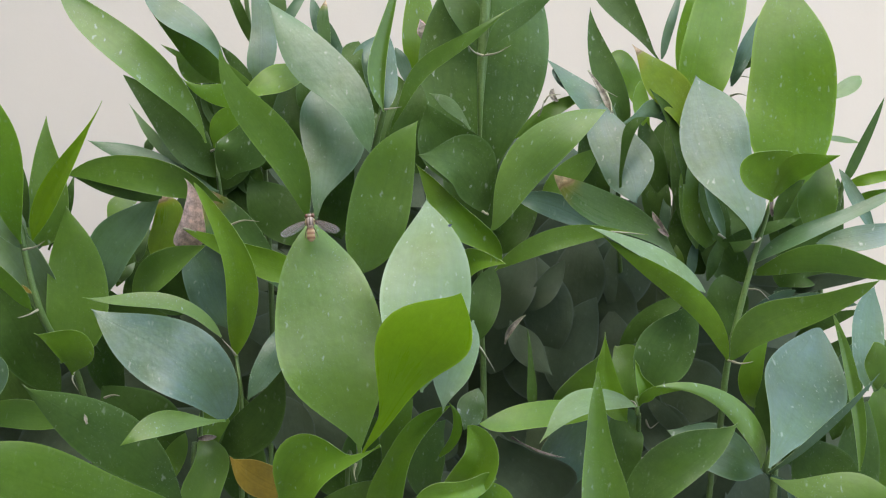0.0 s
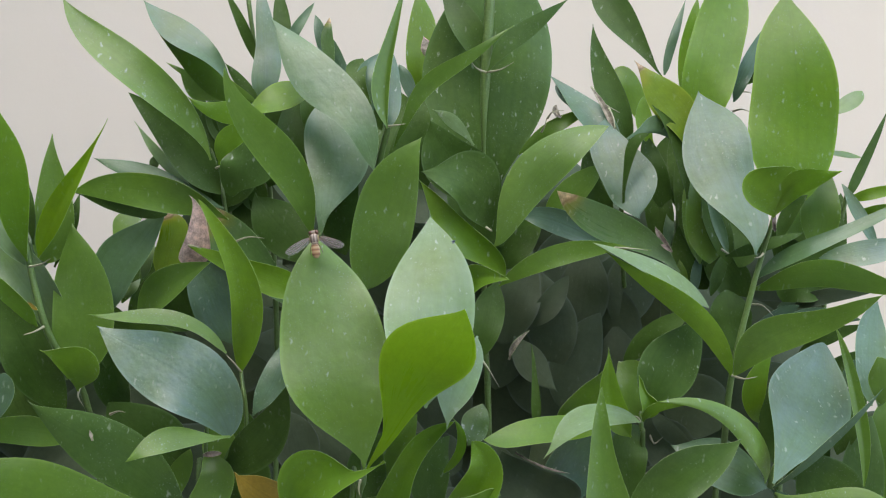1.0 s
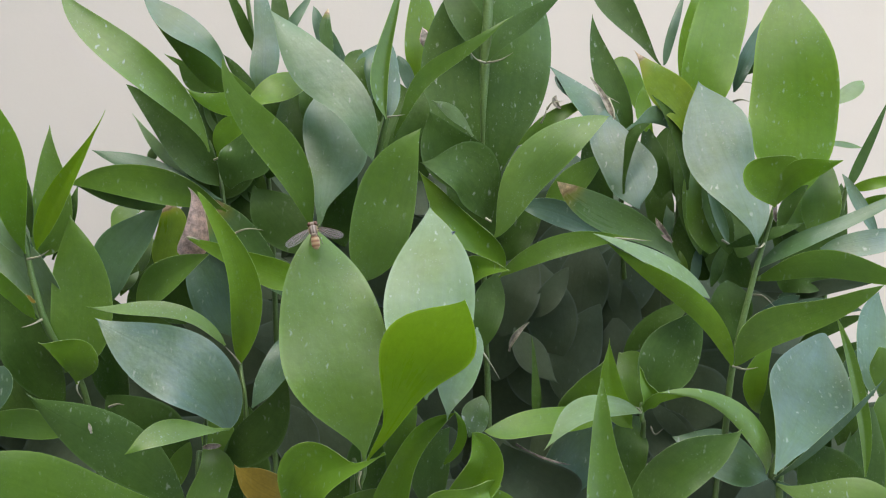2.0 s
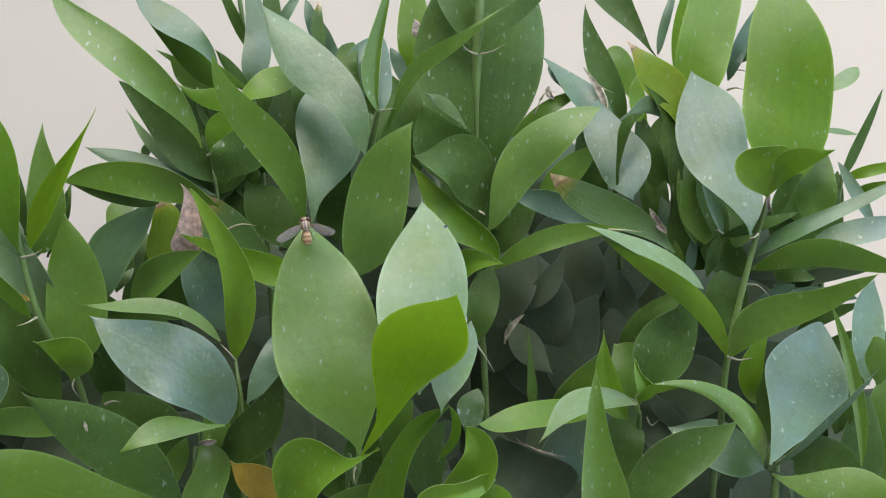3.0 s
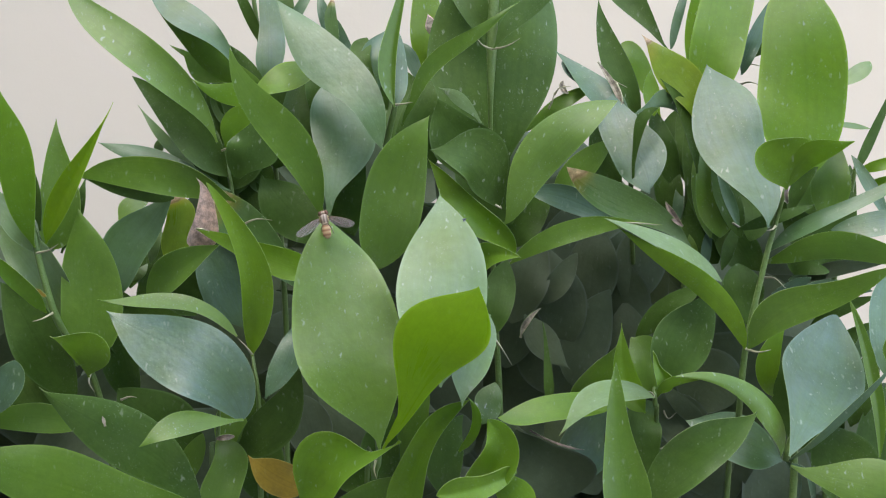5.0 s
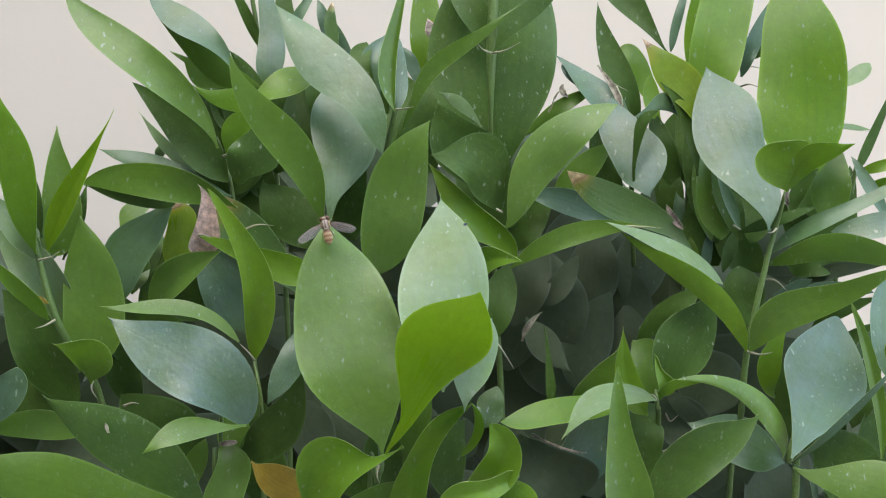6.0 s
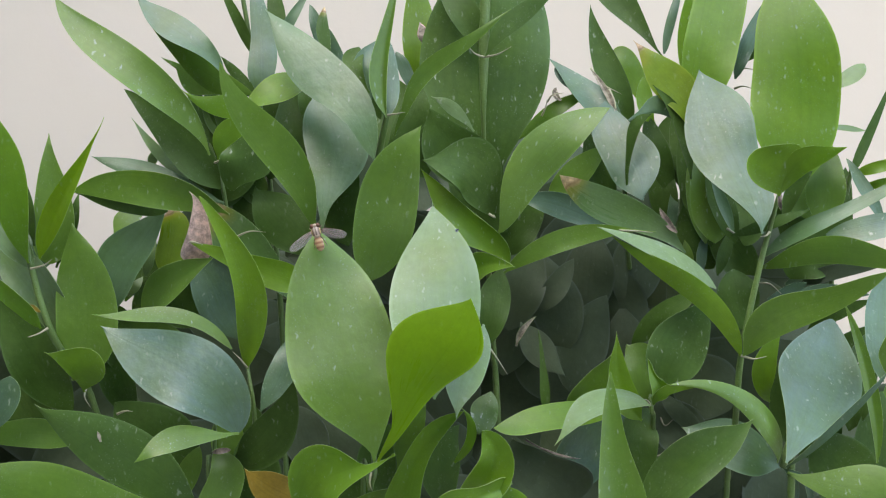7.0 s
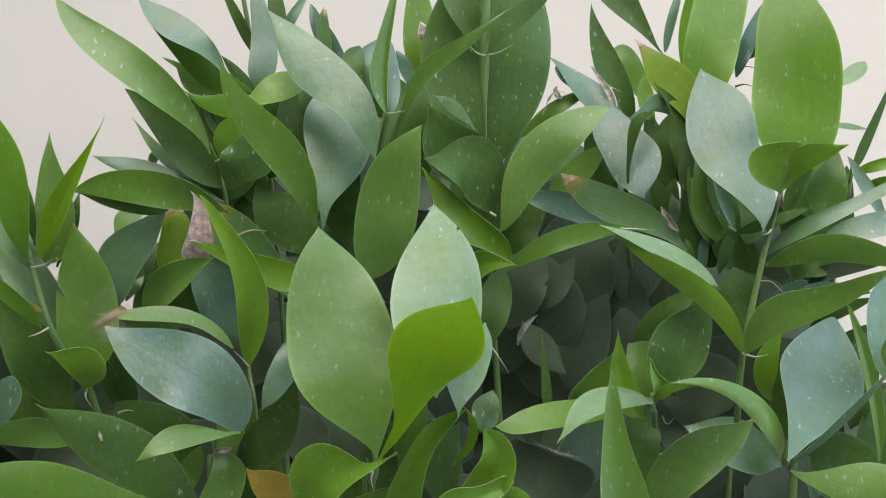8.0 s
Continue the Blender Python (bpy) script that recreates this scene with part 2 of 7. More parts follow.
def box_mesh(name, x0, x1, y0, y1, z0, z1, mat, bevel=0.0):
    bm = bmesh.new()
    bmesh.ops.create_cube(bm, size=1.0)
    for vtx in bm.verts:
        vtx.co = Vector(((x0 + x1) / 2 + vtx.co.x * (x1 - x0), (y0 + y1) / 2 + vtx.co.y * (y1 - y0), (z0 + z1) / 2 + vtx.co.z * (z1 - z0)))
    if bevel:
        bmesh.ops.bevel(bm, geom=bm.edges[:], offset=bevel, segments=2, affect="EDGES")
    me = bpy.data.meshes.new(name)
    bm.to_mesh(me)
    bm.free()
    me.materials.append(mat)
    return new(name, me)


wall = box_mesh("wall_north", -1.5, 1.5, 0.34, 0.50, -0.02, 2.3, wall_material(), 0.004)
tagged(wall, "cream painted plaster wall with faint specks", "wall", kind="structure")
# unseen wall, added to hold back low sky light
facing = box_mesh("added_wall_south", -1.7, 1.7, -1.95, -1.8, -0.02, 2.1, plain_material("grey_render", (0.24, 0.235, 0.22), (0.32, 0.31, 0.295), 3, 0.9, 0.001), 0.004)
tagged(facing, "added plain grey wall out of view, blocks low sky light", "wall", kind="structure")
# second unseen wall, added so the left side falls darker
side = box_mesh("added_wall_west", -0.94, -0.78, -1.80, 0.34, -0.02, 2.1, facing.data.materials[0], 0.004)
tagged(side, "added plain grey wall out of view, dims the left side", "wall", kind="structure")
# ground is out of view; its paleness bounces light up under leaves
PALE_GROUND = plain_material("pale_bounce_ground", (0.28, 0.265, 0.24), (0.44, 0.42, 0.385), 60, 0.95, 0.006)


def ground_sheet():
    bm = bmesh.new()
    bmesh.ops.create_grid(bm, x_segments=60, y_segments=60, size=1.0)
    for vtx in bm.verts:
        x, y = vtx.co.x, vtx.co.y
        x, y = math.copysign(abs(x) ** 3, x) * 400, math.copysign(abs(y) ** 3, y) * 400
        near = math.exp(-(x * x + y * y) / 2)
        vtx.co = Vector((x, y, 0.012 * near * noise.noise(Vector((x * 6, y * 6, 0)))))
    me = bpy.data.meshes.new("ground")
    bm.to_mesh(me)
    bm.free()
    me.materials.append(PALE_GROUND)
    return tagged(new("ground", me), "unseen ground, kept pale to bounce light up into the shrub", "ground", kind="structure")


ground_sheet()

# ---- the shrub ----
shrub = tagged(new("evergreen_shrub"), "dense evergreen shrub with glossy pointed green leaves before a wall", "shrub")
rng = random.Random(5)


def mesh_object(name, verts, faces, mats, parent, smooth=True):
    me = bpy.data.meshes.new(name)
    me.from_pydata(verts, [], faces)
    for mt in mats:
        me.materials.append(mt)
    me.polygons.foreach_set("use_smooth", [smooth] * len(me.polygons))
    ob = new(name, me)
    ob.parent = parent
    return ob


def tube(points, radii, sides=8, close_ends=True):
    """Vertices and faces of a round tapering tube along points."""
    verts, faces = [], []
    side = Vector((1, 0, 0))
    for i, p in enumerate(points):
        t = (points[min(i + 1, len(points) - 1)] - points[max(i - 1, 0)]).normalized()
        side = (side - t * side.dot(t)).normalized()
        up = t.cross(side)
        for k in range(sides):
            a = 2 * math.pi * k / sides
            verts.append(p + (side * math.cos(a) + up * math.sin(a)) * radii[i])
    for i in range(len(points) - 1):
        for k in range(sides):
            a, b = i * sides + k, i * sides + (k + 1) % sides
            faces.append((a, b, b + sides, a + sides))
    if close_ends:
        faces.append(tuple(range(sides - 1, -1, -1)))
        faces.append(tuple(range(len(verts) - sides, len(verts))))
    return verts, faces


def glide(knots, steps):
    """A smooth curve through knots (Catmull-Rom), for vectors of any size."""
    k = [2 * knots[0] - knots[1], *knots, 2 * knots[-1] - knots[-2]]
    res = []
    for i in range(1, len(k) - 2):
        for j in range(steps):
            t = j / steps
            res.append(0.5 * (2 * k[i] + (k[i + 1] - k[i - 1]) * t + (2 * k[i - 1] - 5 * k[i] + 4 * k[i + 1] - k[i + 2]) * t ** 2 + (3 * k[i] - k[i - 1] - 3 * k[i + 1] + k[i + 2]) * t ** 3))
    return res + [knots[-1]]


def cane(knots):
    """One green cane: places and radii from its top down, carried on into the soil."""
    x, y, z, r = knots[-1]
    knots = knots + [(x * 0.8, y * 0.9 + 0.01, z * 0.5, r * 1.2), (x * 0.6, y * 0.7 + 0.03, -0.01, r * 1.5)]
    line = glide([np.array(k) for k in knots], 7)
    pts = [Vector(p[:3]) for p in line]
    vs, fs = tube(pts, [max(0.0004, p[3]) for p in line])
    return mesh_object("stem", [tuple(q) for q in vs], fs, [STEM], shrub)


def blade(rib, left, right, lean, p, q, rows, cols, wave):
    """Rows of places across a leaf. rib: four points that shape the midrib from foot to tip; left, right: half widths at one to
    four fifths of its length; lean: degrees by which each half turns to the front."""
    b, c1, c2, t = (Vector(k) for k in rib)
    stops = np.array((0.2, 0.4, 0.6, 0.8))
    body = [np.polyfit(stops, np.array(w) / (stops ** p * (1 - stops) ** q), 3) for w in (left, right)]
    most = max(*left, *right)
    angles = [radians(a) for a in lean]
    fold, tilt = (math.sin(angles[0]) + math.sin(angles[1])) / 2, (math.sin(angles[0]) - math.sin(angles[1])) / 2
    soft = 1.15 if abs(fold) > 0.33 else 1.7
    ph = rng.random() * 6
    bow = 0.014 * (t - b).length
    grid = []
    for i in range(rows + 1):
        s = 0.5 - 0.5 * math.cos(math.pi * i / rows) * (0.6 + 0.4 * abs(math.cos(math.pi * i / rows)))
        c = b * (1 - s) ** 3 + c1 * (3 * s * (1 - s) ** 2) + c2 * (3 * s * s * (1 - s)) + t * s ** 3
        d = ((c1 - b) * (1 - s) ** 2 + (c2 - c1) * (2 * s * (1 - s)) + (t - c2) * s * s).normalized()
        n = Vector((0, -1, 0)) + d * d.y
        n = n.normalized() if n.length > 0.05 else Vector((0, 0, 1))
        side = n.cross(d)
        line = []
        for j in range(-cols, cols + 1):
            k = 0 if j < 0 else 1
            u, a = abs(j) / cols, angles[k]
            w = s ** p * (1 - s) ** q * float(np.polyval(body[k], s)) if 0 < s < 1 else 0.0
            w = max(w, 0.0003 * (1 - s) + 0.00008)
            out = side if j < 0 else -side
            sway = 0.14 * math.sin(3.1 * s + ph) + 0.06 * math.sin(8.5 * s + 2.3 * ph)
            roll = w * u * u * (0.13 * math.sin(2.6 * s + 1.7 * ph) + 0.06 * math.sin(7.0 * s + 3.1 * ph + k))
            rip = bow * math.sin(2 * math.pi * s + 1.3 * ph) * math.sin(math.pi * s) + roll + w * u * sway * (1 - 2 * k) + wave * most * (math.sin(9 * s + ph + 2 * k) + 0.5 * math.sin(15 * s + 2 * ph + k)) * u * u * min(1, w / most)
            line.append(c + out * (w * u * math.cos(a)) + n * (w * (tilt * (1 - 2 * k) * u + fold * u ** soft) + rip))
        grid.append(line)
    return grid


def leaf_shell(rib, left, right, lean, p, q, rows, cols, wave):
    """Vertices, faces and face materials of a leaf with its thickness, about its foot."""
    grid = blade(rib, left, right, lean, p, q, rows, cols, wave)
    o = Vector(rib[0])
    width = 2 * cols + 1
    cnt = (rows + 1) * width
    flat = [pt for line in grid for pt in line]
    verts = [None] * (2 * cnt)
    for i in range(rows + 1):
        for j in range(width):
            a = flat[min(i + 1, rows) * width + j] - flat[max(i - 1, 0) * width + j]
            c = flat[i * width + min(j + 1, width - 1)] - flat[i * width + max(j - 1, 0)]
            nn = a.cross(c)
            nn = nn.normalized() if nn.length > 1e-12 else Vector((0, -1, 0))
            thick = nn * (0.00014 * (0.35 + 0.65 * (1 - abs(j - cols) / cols)))
            k = i * width + j
            verts[k], verts[k + cnt] = tuple(flat[k] - o - thick), tuple(flat[k] - o + thick)
    faces, mats = [], []
    for i in range(rows):
        for j in range(width - 1):
            a = i * width + j
            faces.append((a, a + 1, a + 1 + width, a + width))
            faces.append((a + cnt, a + width + cnt, a + 1 + width + cnt, a + 1 + cnt))
            mats += [0, 0]
    ring = [i * width for i in range(rows + 1)] + [rows * width + j for j in range(1, width)] + [i * width + width - 1 for i in range(rows - 1, -1, -1)] + list(range(width - 2, 0, -1))
    k = len(verts)  # the margin keeps its own vertices, so that it stays crisp
    verts += [verts[i] for i in ring] + [verts[i + cnt] for i in ring]
    m = len(ring)
    for i in range(m):
        j = (i + 1) % m
        faces.append((k + i, k + j, k + m + j, k + m + i))
        mats.append(1)
    return verts, faces, mats


def leaf_uv(me, per, cnt, width, rows):
    """Across and along each leaf, for meshes of one or more leaves of per vertices each."""
    idx = np.empty(len(me.loops), dtype=np.int32)
    me.loops.foreach_get("vertex_index", idx)
    idx = idx % per % cnt
    me.uv_layers.new(name="UVMap").data.foreach_set("uv", np.stack(((idx % width) / (width - 1), (idx // width) / rows), 1).astype(np.float32).ravel())


def leaf(stem, foot, one, two, tip, left, right, lean, kind, p=0.78, q=0.85, rows=28, cols=5, wave=0.045):
    """One leaf of a stem."""
    verts, faces, mats = leaf_shell((foot, one, two, tip), left, right, lean, p, q, rows, cols, wave)
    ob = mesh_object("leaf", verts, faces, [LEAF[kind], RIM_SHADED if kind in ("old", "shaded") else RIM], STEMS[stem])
    ob.data.polygons.foreach_set("material_index", mats)
    leaf_uv(ob.data, len(verts), (rows + 1) * (2 * cols + 1), 2 * cols + 1, rows)
    ob.location = foot
    if kind in LOOKS:
        ob["label"] = LOOKS[kind]
    return ob


LOOKS = {"lime": "young yellow-green leaf", "dry_tip": "green leaf with a dry brown tip", "yellow_dry_tip": "yellowing leaf with a dry brown tip", "dry": "withered brown leaf tissue", "papery": "crumpled papery sheath and dry spot tissue", "sheath": "withered grey-brown sheath, scar and edge tissue", "yellow": "yellow dying leaf", "dry_half": "green leaf withered brown towards its tip"}


def bract(a, b, c, r):
    """A papery scale curling off a joint."""
    line = glide([np.array(x) for x in (a, b, c)], 6)
    vs, fs = tube([Vector(p) for p in line], [r * (1 - 0.85 * i / (len(line) - 1)) for i in range(len(line))], 6)
    ob = mesh_object("bract", [tuple(q2) for q2 in vs], fs, [BRACT], shrub)
    ob["label"] = "thin papery pale bract"
    return ob


STEMS = {}
STEMS["S1"] = cane([(0.0972, -0.0110, 0.7167, 0.0006), (0.0956, -0.0060, 0.7067, 0.0008), (0.0925, -0.0060, 0.6952, 0.0009), (0.0869, -0.0060, 0.6703, 0.0010), (0.0869, 0.0040, 0.6461, 0.0010), (0.0940, 0.0500, 0.6100, 0.0010)])
STEMS["S2"] = cane([(0.0158, 0.0360, 0.7921, 0.0017), (0.0147, 0.0360, 0.7649, 0.0017), (0.0144, 0.0390, 0.7382, 0.0007), (0.0164, 0.0600, 0.6846, 0.0010), (0.0189, 0.0650, 0.5996, 0.0012)])
STEMS["S3"] = cane([(-0.0152, 0.0160, 0.7508, 0.0005), (-0.0160, 0.0140, 0.7439, 0.0009), (-0.0190, 0.0180, 0.7314, 0.0011), (-0.0241, 0.0280, 0.7038, 0.0011), (-0.0263, 0.0340, 0.6709, 0.0011), (-0.0201, -0.0100, 0.6422, 0.0008), (-0.0208, -0.0150, 0.6345, 0.0006), (-0.0234, -0.0100, 0.6124, 0.0008)])
STEMS["S4"] = cane([(-0.1269, 0.0100, 0.7105, 0.0007), (-0.1254, 0.0110, 0.6990, 0.0010), (-0.1209, 0.0120, 0.6815, 0.0012), (-0.1166, 0.0160, 0.6702, 0.0012), (-0.1103, 0.0240, 0.6538, 0.0011), (-0.1057, 0.0300, 0.6078, 0.0011)])
STEMS["S5"] = cane([(-0.0768, 0.0420, 0.7402, 0.0005), (-0.0740, 0.0400, 0.7320, 0.0007), (-0.0699, 0.0340, 0.7194, 0.0007), (-0.0653, 0.0320, 0.6856, 0.0007), (-0.0594, 0.0100, 0.6667, 0.0006), (-0.0569, 0.0060, 0.6523, 0.0007), (-0.0568, 0.0120, 0.6121, 0.0009)])
STEMS["S6"] = cane([(0.0613, 0.0240, 0.7421, 0.0007), (0.0595, 0.0240, 0.7358, 0.0008), (0.0583, 0.0250, 0.7163, 0.0008), (0.0700, 0.0900, 0.6836, 0.0009), (0.0648, 0.0320, 0.6620, 0.0007), (0.0625, 0.0060, 0.6543, 0.0007), (0.0632, 0.0160, 0.6112, 0.0009)])
STEMS["S7"] = cane([(0.1035, -0.0040, 0.6506, 0.0005), (0.0980, -0.0080, 0.6381, 0.0010), (0.0999, -0.0060, 0.6147, 0.0012)])
STEMS["S8"] = cane([(-0.0698, 0.0120, 0.6553, 0.0005), (-0.0705, 0.0120, 0.6380, 0.0007), (-0.0703, 0.0060, 0.6084, 0.0008)])
STEMS["S9"] = cane([(0.0271, 0.0140, 0.6029, 0.0007), (0.0280, 0.0140, 0.5960, 0.0007), (0.0288, 0.0140, 0.5856, 0.0009)])
STEMS["S10"] = cane([(0.0824, 0.0360, 0.7480, 0.0007), (0.0798, 0.0380, 0.7334, 0.0008), (0.0791, 0.0420, 0.7039, 0.0009), (0.0788, 0.0480, 0.6661, 0.0009), (0.0777, 0.0520, 0.6026, 0.0010)])
STEMS["S11"] = cane([(0.1352, 0.0400, 0.7280, 0.0007), (0.1333, 0.0410, 0.7169, 0.0009), (0.1287, 0.0440, 0.6852, 0.0009), (0.1268, 0.0500, 0.6031, 0.0011)])
STEMS["S12"] = cane([(-0.0656, 0.0460, 0.7907, 0.0008), (-0.0626, 0.0460, 0.7699, 0.0008), (-0.0581, 0.0520, 0.7270, 0.0010), (-0.0554, 0.0600, 0.6690, 0.0010), (-0.0550, 0.0650, 0.5996, 0.0010)])

leaf("S5", (-0.0720, 0.0200, 0.7330), (-0.0794, 0.0171, 0.7574), (-0.1077, 0.0188, 0.7640), (-0.1215, 0.0250, 0.7849), (0.0040, 0.0063, 0.0063, 0.0049), (0.0031, 0.0051, 0.0055, 0.0038), (21, -15), "sheeny", 1.00, 1.30)
# upper half of a folded leaf, sky sheen held in its colour
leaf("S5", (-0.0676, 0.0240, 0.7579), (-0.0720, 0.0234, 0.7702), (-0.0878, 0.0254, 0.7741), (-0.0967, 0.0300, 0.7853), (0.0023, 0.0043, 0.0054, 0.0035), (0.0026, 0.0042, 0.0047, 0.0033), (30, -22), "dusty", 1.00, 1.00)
leaf("S5", (-0.0640, 0.0350, 0.7515), (-0.0733, 0.0346, 0.7573), (-0.0819, 0.0363, 0.7589), (-0.0912, 0.0400, 0.7669), (0.0013, 0.0039, 0.0050, 0.0005), (0.0029, 0.0039, 0.0029, 0.0019), (6, 6), "mature", 1.30, 1.30)
leaf("S5", (-0.0566, 0.0280, 0.7479), (-0.0647, 0.0253, 0.7486), (-0.0748, 0.0243, 0.7479), (-0.0815, 0.0250, 0.7542), (0.0032, 0.0037, 0.0029, 0.0013), (0.0029, 0.0040, 0.0028, 0.0011), (6, 6), "young", 1.30, 1.30)
leaf("S5", (-0.0616, 0.0260, 0.7482), (-0.0553, 0.0264, 0.7533), (-0.0478, 0.0284, 0.7562), (-0.0404, 0.0320, 0.7591), (0.0035, 0.0053, 0.0057, 0.0034), (0.0039, 0.0058, 0.0060, 0.0041), (-27, 33), "young", 1.00, 1.30)
leaf("S5", (-0.0373, 0.0020, 0.7094), (-0.0386, -0.0050, 0.7301), (-0.0587, -0.0083, 0.7389), (-0.0631, -0.0080, 0.7578), (0.0041, 0.0053, 0.0053, 0.0035), (0.0038, 0.0062, 0.0053, 0.0026), (10, 10), "mature", 0.70, 0.50)
leaf("S5", (-0.0704, 0.0300, 0.7228), (-0.0799, 0.0296, 0.7342), (-0.0896, 0.0322, 0.7464), (-0.1031, 0.0380, 0.7564), (0.0054, 0.0061, 0.0050, 0.0030), (0.0053, 0.0064, 0.0052, 0.0029), (6, 6), "old", 1.00, 0.80)
leaf("S5", (-0.0794, 0.0340, 0.7225), (-0.0882, 0.0411, 0.7307), (-0.0980, 0.0504, 0.7392), (-0.1071, 0.0620, 0.7496), (0.0013, 0.0020, 0.0019, 0.0009), (0.0013, 0.0019, 0.0017, 0.0009), (6, 6), "pale", 1.00, 1.00)
leaf("S5", (-0.0699, 0.0320, 0.7184), (-0.0839, 0.0300, 0.7233), (-0.0971, 0.0310, 0.7310), (-0.1133, 0.0350, 0.7343), (0.0030, 0.0034, 0.0031, 0.0027), (0.0023, 0.0035, 0.0036, 0.0020), (18, -12), "waxy", 1.30, 1.30)
leaf("S5", (-0.0660, 0.0200, 0.7143), (-0.0796, 0.0142, 0.7214), (-0.0972, 0.0115, 0.7260), (-0.1133, 0.0120, 0.7216), (0.0032, 0.0054, 0.0054, 0.0036), (0.0033, 0.0053, 0.0052, 0.0038), (-2, 8), "mature", 1.00, 1.30)
leaf("S4", (-0.1251, 0.0080, 0.7002), (-0.1284, 0.0021, 0.7159), (-0.1295, -0.0006, 0.7325), (-0.1334, 0.0000, 0.7486), (0.0036, 0.0048, 0.0049, 0.0035), (0.0032, 0.0054, 0.0058, 0.0032), (6, 6), "young", 1.30, 1.00)
leaf("S4", (-0.1258, 0.0250, 0.7002), (-0.1192, 0.0240, 0.7130), (-0.1247, 0.0256, 0.7275), (-0.1255, 0.0300, 0.7416), (0.0058, 0.0063, 0.0050, 0.0025), (0.0065, 0.0065, 0.0046, 0.0021), (6, 6), "mature", 0.40, 0.30)
leaf("S4", (-0.1203, 0.0040, 0.7014), (-0.1147, -0.0039, 0.7165), (-0.1023, -0.0085, 0.7283), (-0.0964, -0.0100, 0.7421), (0.0036, 0.0038, 0.0023, 0.0008), (0.0033, 0.0039, 0.0027, 0.0005), (25, 25), "lime", 1.00, 1.30)
leaf("S4", (-0.1156, 0.0180, 0.6633), (-0.1063, 0.0168, 0.6774), (-0.1125, 0.0188, 0.6970), (-0.1166, 0.0240, 0.7125), (0.0076, 0.0094, 0.0089, 0.0057), (0.0084, 0.0098, 0.0087, 0.0053), (6, 6), "mature", 1.30, 1.00)
leaf("S4", (-0.1203, 0.0040, 0.6806), (-0.1238, -0.0025, 0.6879), (-0.1288, -0.0071, 0.6938), (-0.1339, -0.0100, 0.7002), (0.0022, 0.0026, 0.0024, 0.0012), (0.0023, 0.0028, 0.0023, 0.0013), (6, 6), "young", 1.00, 1.30)
leaf("S4", (-0.1163, 0.0200, 0.6534), (-0.1254, 0.0165, 0.6642), (-0.1291, 0.0159, 0.6788), (-0.1393, 0.0180, 0.6896), (0.0067, 0.0085, 0.0074, 0.0048), (0.0067, 0.0089, 0.0085, 0.0056), (6, 6), "old", 0.40, 1.30)
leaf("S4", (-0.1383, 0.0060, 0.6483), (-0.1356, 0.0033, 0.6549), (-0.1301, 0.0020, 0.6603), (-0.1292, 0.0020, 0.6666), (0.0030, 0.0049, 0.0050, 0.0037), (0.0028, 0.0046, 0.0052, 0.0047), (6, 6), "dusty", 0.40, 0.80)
leaf("S4", (-0.1107, 0.0160, 0.6452), (-0.1217, 0.0124, 0.6480), (-0.1331, 0.0110, 0.6485), (-0.1458, 0.0120, 0.6480), (0.0034, 0.0043, 0.0040, 0.0030), (0.0030, 0.0049, 0.0042, 0.0026), (6, 6), "mature", 1.00, 1.30)
leaf("S8", (-0.0702, -0.0020, 0.6187), (-0.0782, -0.0101, 0.6406), (-0.0996, -0.0141, 0.6484), (-0.1165, -0.0140, 0.6602), (0.0033, 0.0075, 0.0082, 0.0051), (0.0038, 0.0080, 0.0085, 0.0052), (8, 0), "deep", 2.20, 0.65)
leaf("S8", (-0.0705, -0.0100, 0.6246), (-0.0922, -0.0180, 0.6264), (-0.1145, -0.0213, 0.6355), (-0.1364, -0.0200, 0.6433), (0.0060, 0.0078, 0.0084, 0.0067), (0.0054, 0.0081, 0.0094, 0.0063), (10, -2), "mature", 1.00, 1.00)
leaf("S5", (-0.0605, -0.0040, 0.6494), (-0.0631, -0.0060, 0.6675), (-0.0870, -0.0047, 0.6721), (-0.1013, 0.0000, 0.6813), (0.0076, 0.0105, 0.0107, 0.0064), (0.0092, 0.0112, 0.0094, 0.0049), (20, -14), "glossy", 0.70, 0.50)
leaf("S5", (-0.0646, 0.0120, 0.6729), (-0.0739, 0.0078, 0.6882), (-0.0910, 0.0065, 0.6827), (-0.1063, 0.0080, 0.6843), (0.0022, 0.0027, 0.0029, 0.0019), (0.0019, 0.0028, 0.0029, 0.0014), (43, -37), "sheeny", 0.85, 1.30)
leaf("S5", (-0.0590, 0.0060, 0.6675), (-0.0530, 0.0012, 0.6879), (-0.0590, -0.0002, 0.7039), (-0.0719, 0.0020, 0.7195), (0.0045, 0.0044, 0.0037, 0.0025), (0.0042, 0.0054, 0.0041, 0.0020), (15, 15), "young", 0.85, 0.50)
leaf("S5", (-0.0389, 0.0140, 0.6915), (-0.0518, 0.0107, 0.6952), (-0.0641, 0.0100, 0.7008), (-0.0772, 0.0120, 0.7059), (0.0042, 0.0043, 0.0030, 0.0017), (0.0045, 0.0042, 0.0030, 0.0019), (6, 6), "young", 1.30, 0.80)
leaf("S5", (-0.0933, 0.0200, 0.6817), (-0.0874, 0.0146, 0.6905), (-0.0782, 0.0112, 0.6966), (-0.0696, 0.0100, 0.7009), (0.0051, 0.0066, 0.0057, 0.0031), (0.0027, 0.0040, 0.0035, 0.0019), (7, 17), "mature", 1.00, 0.50)
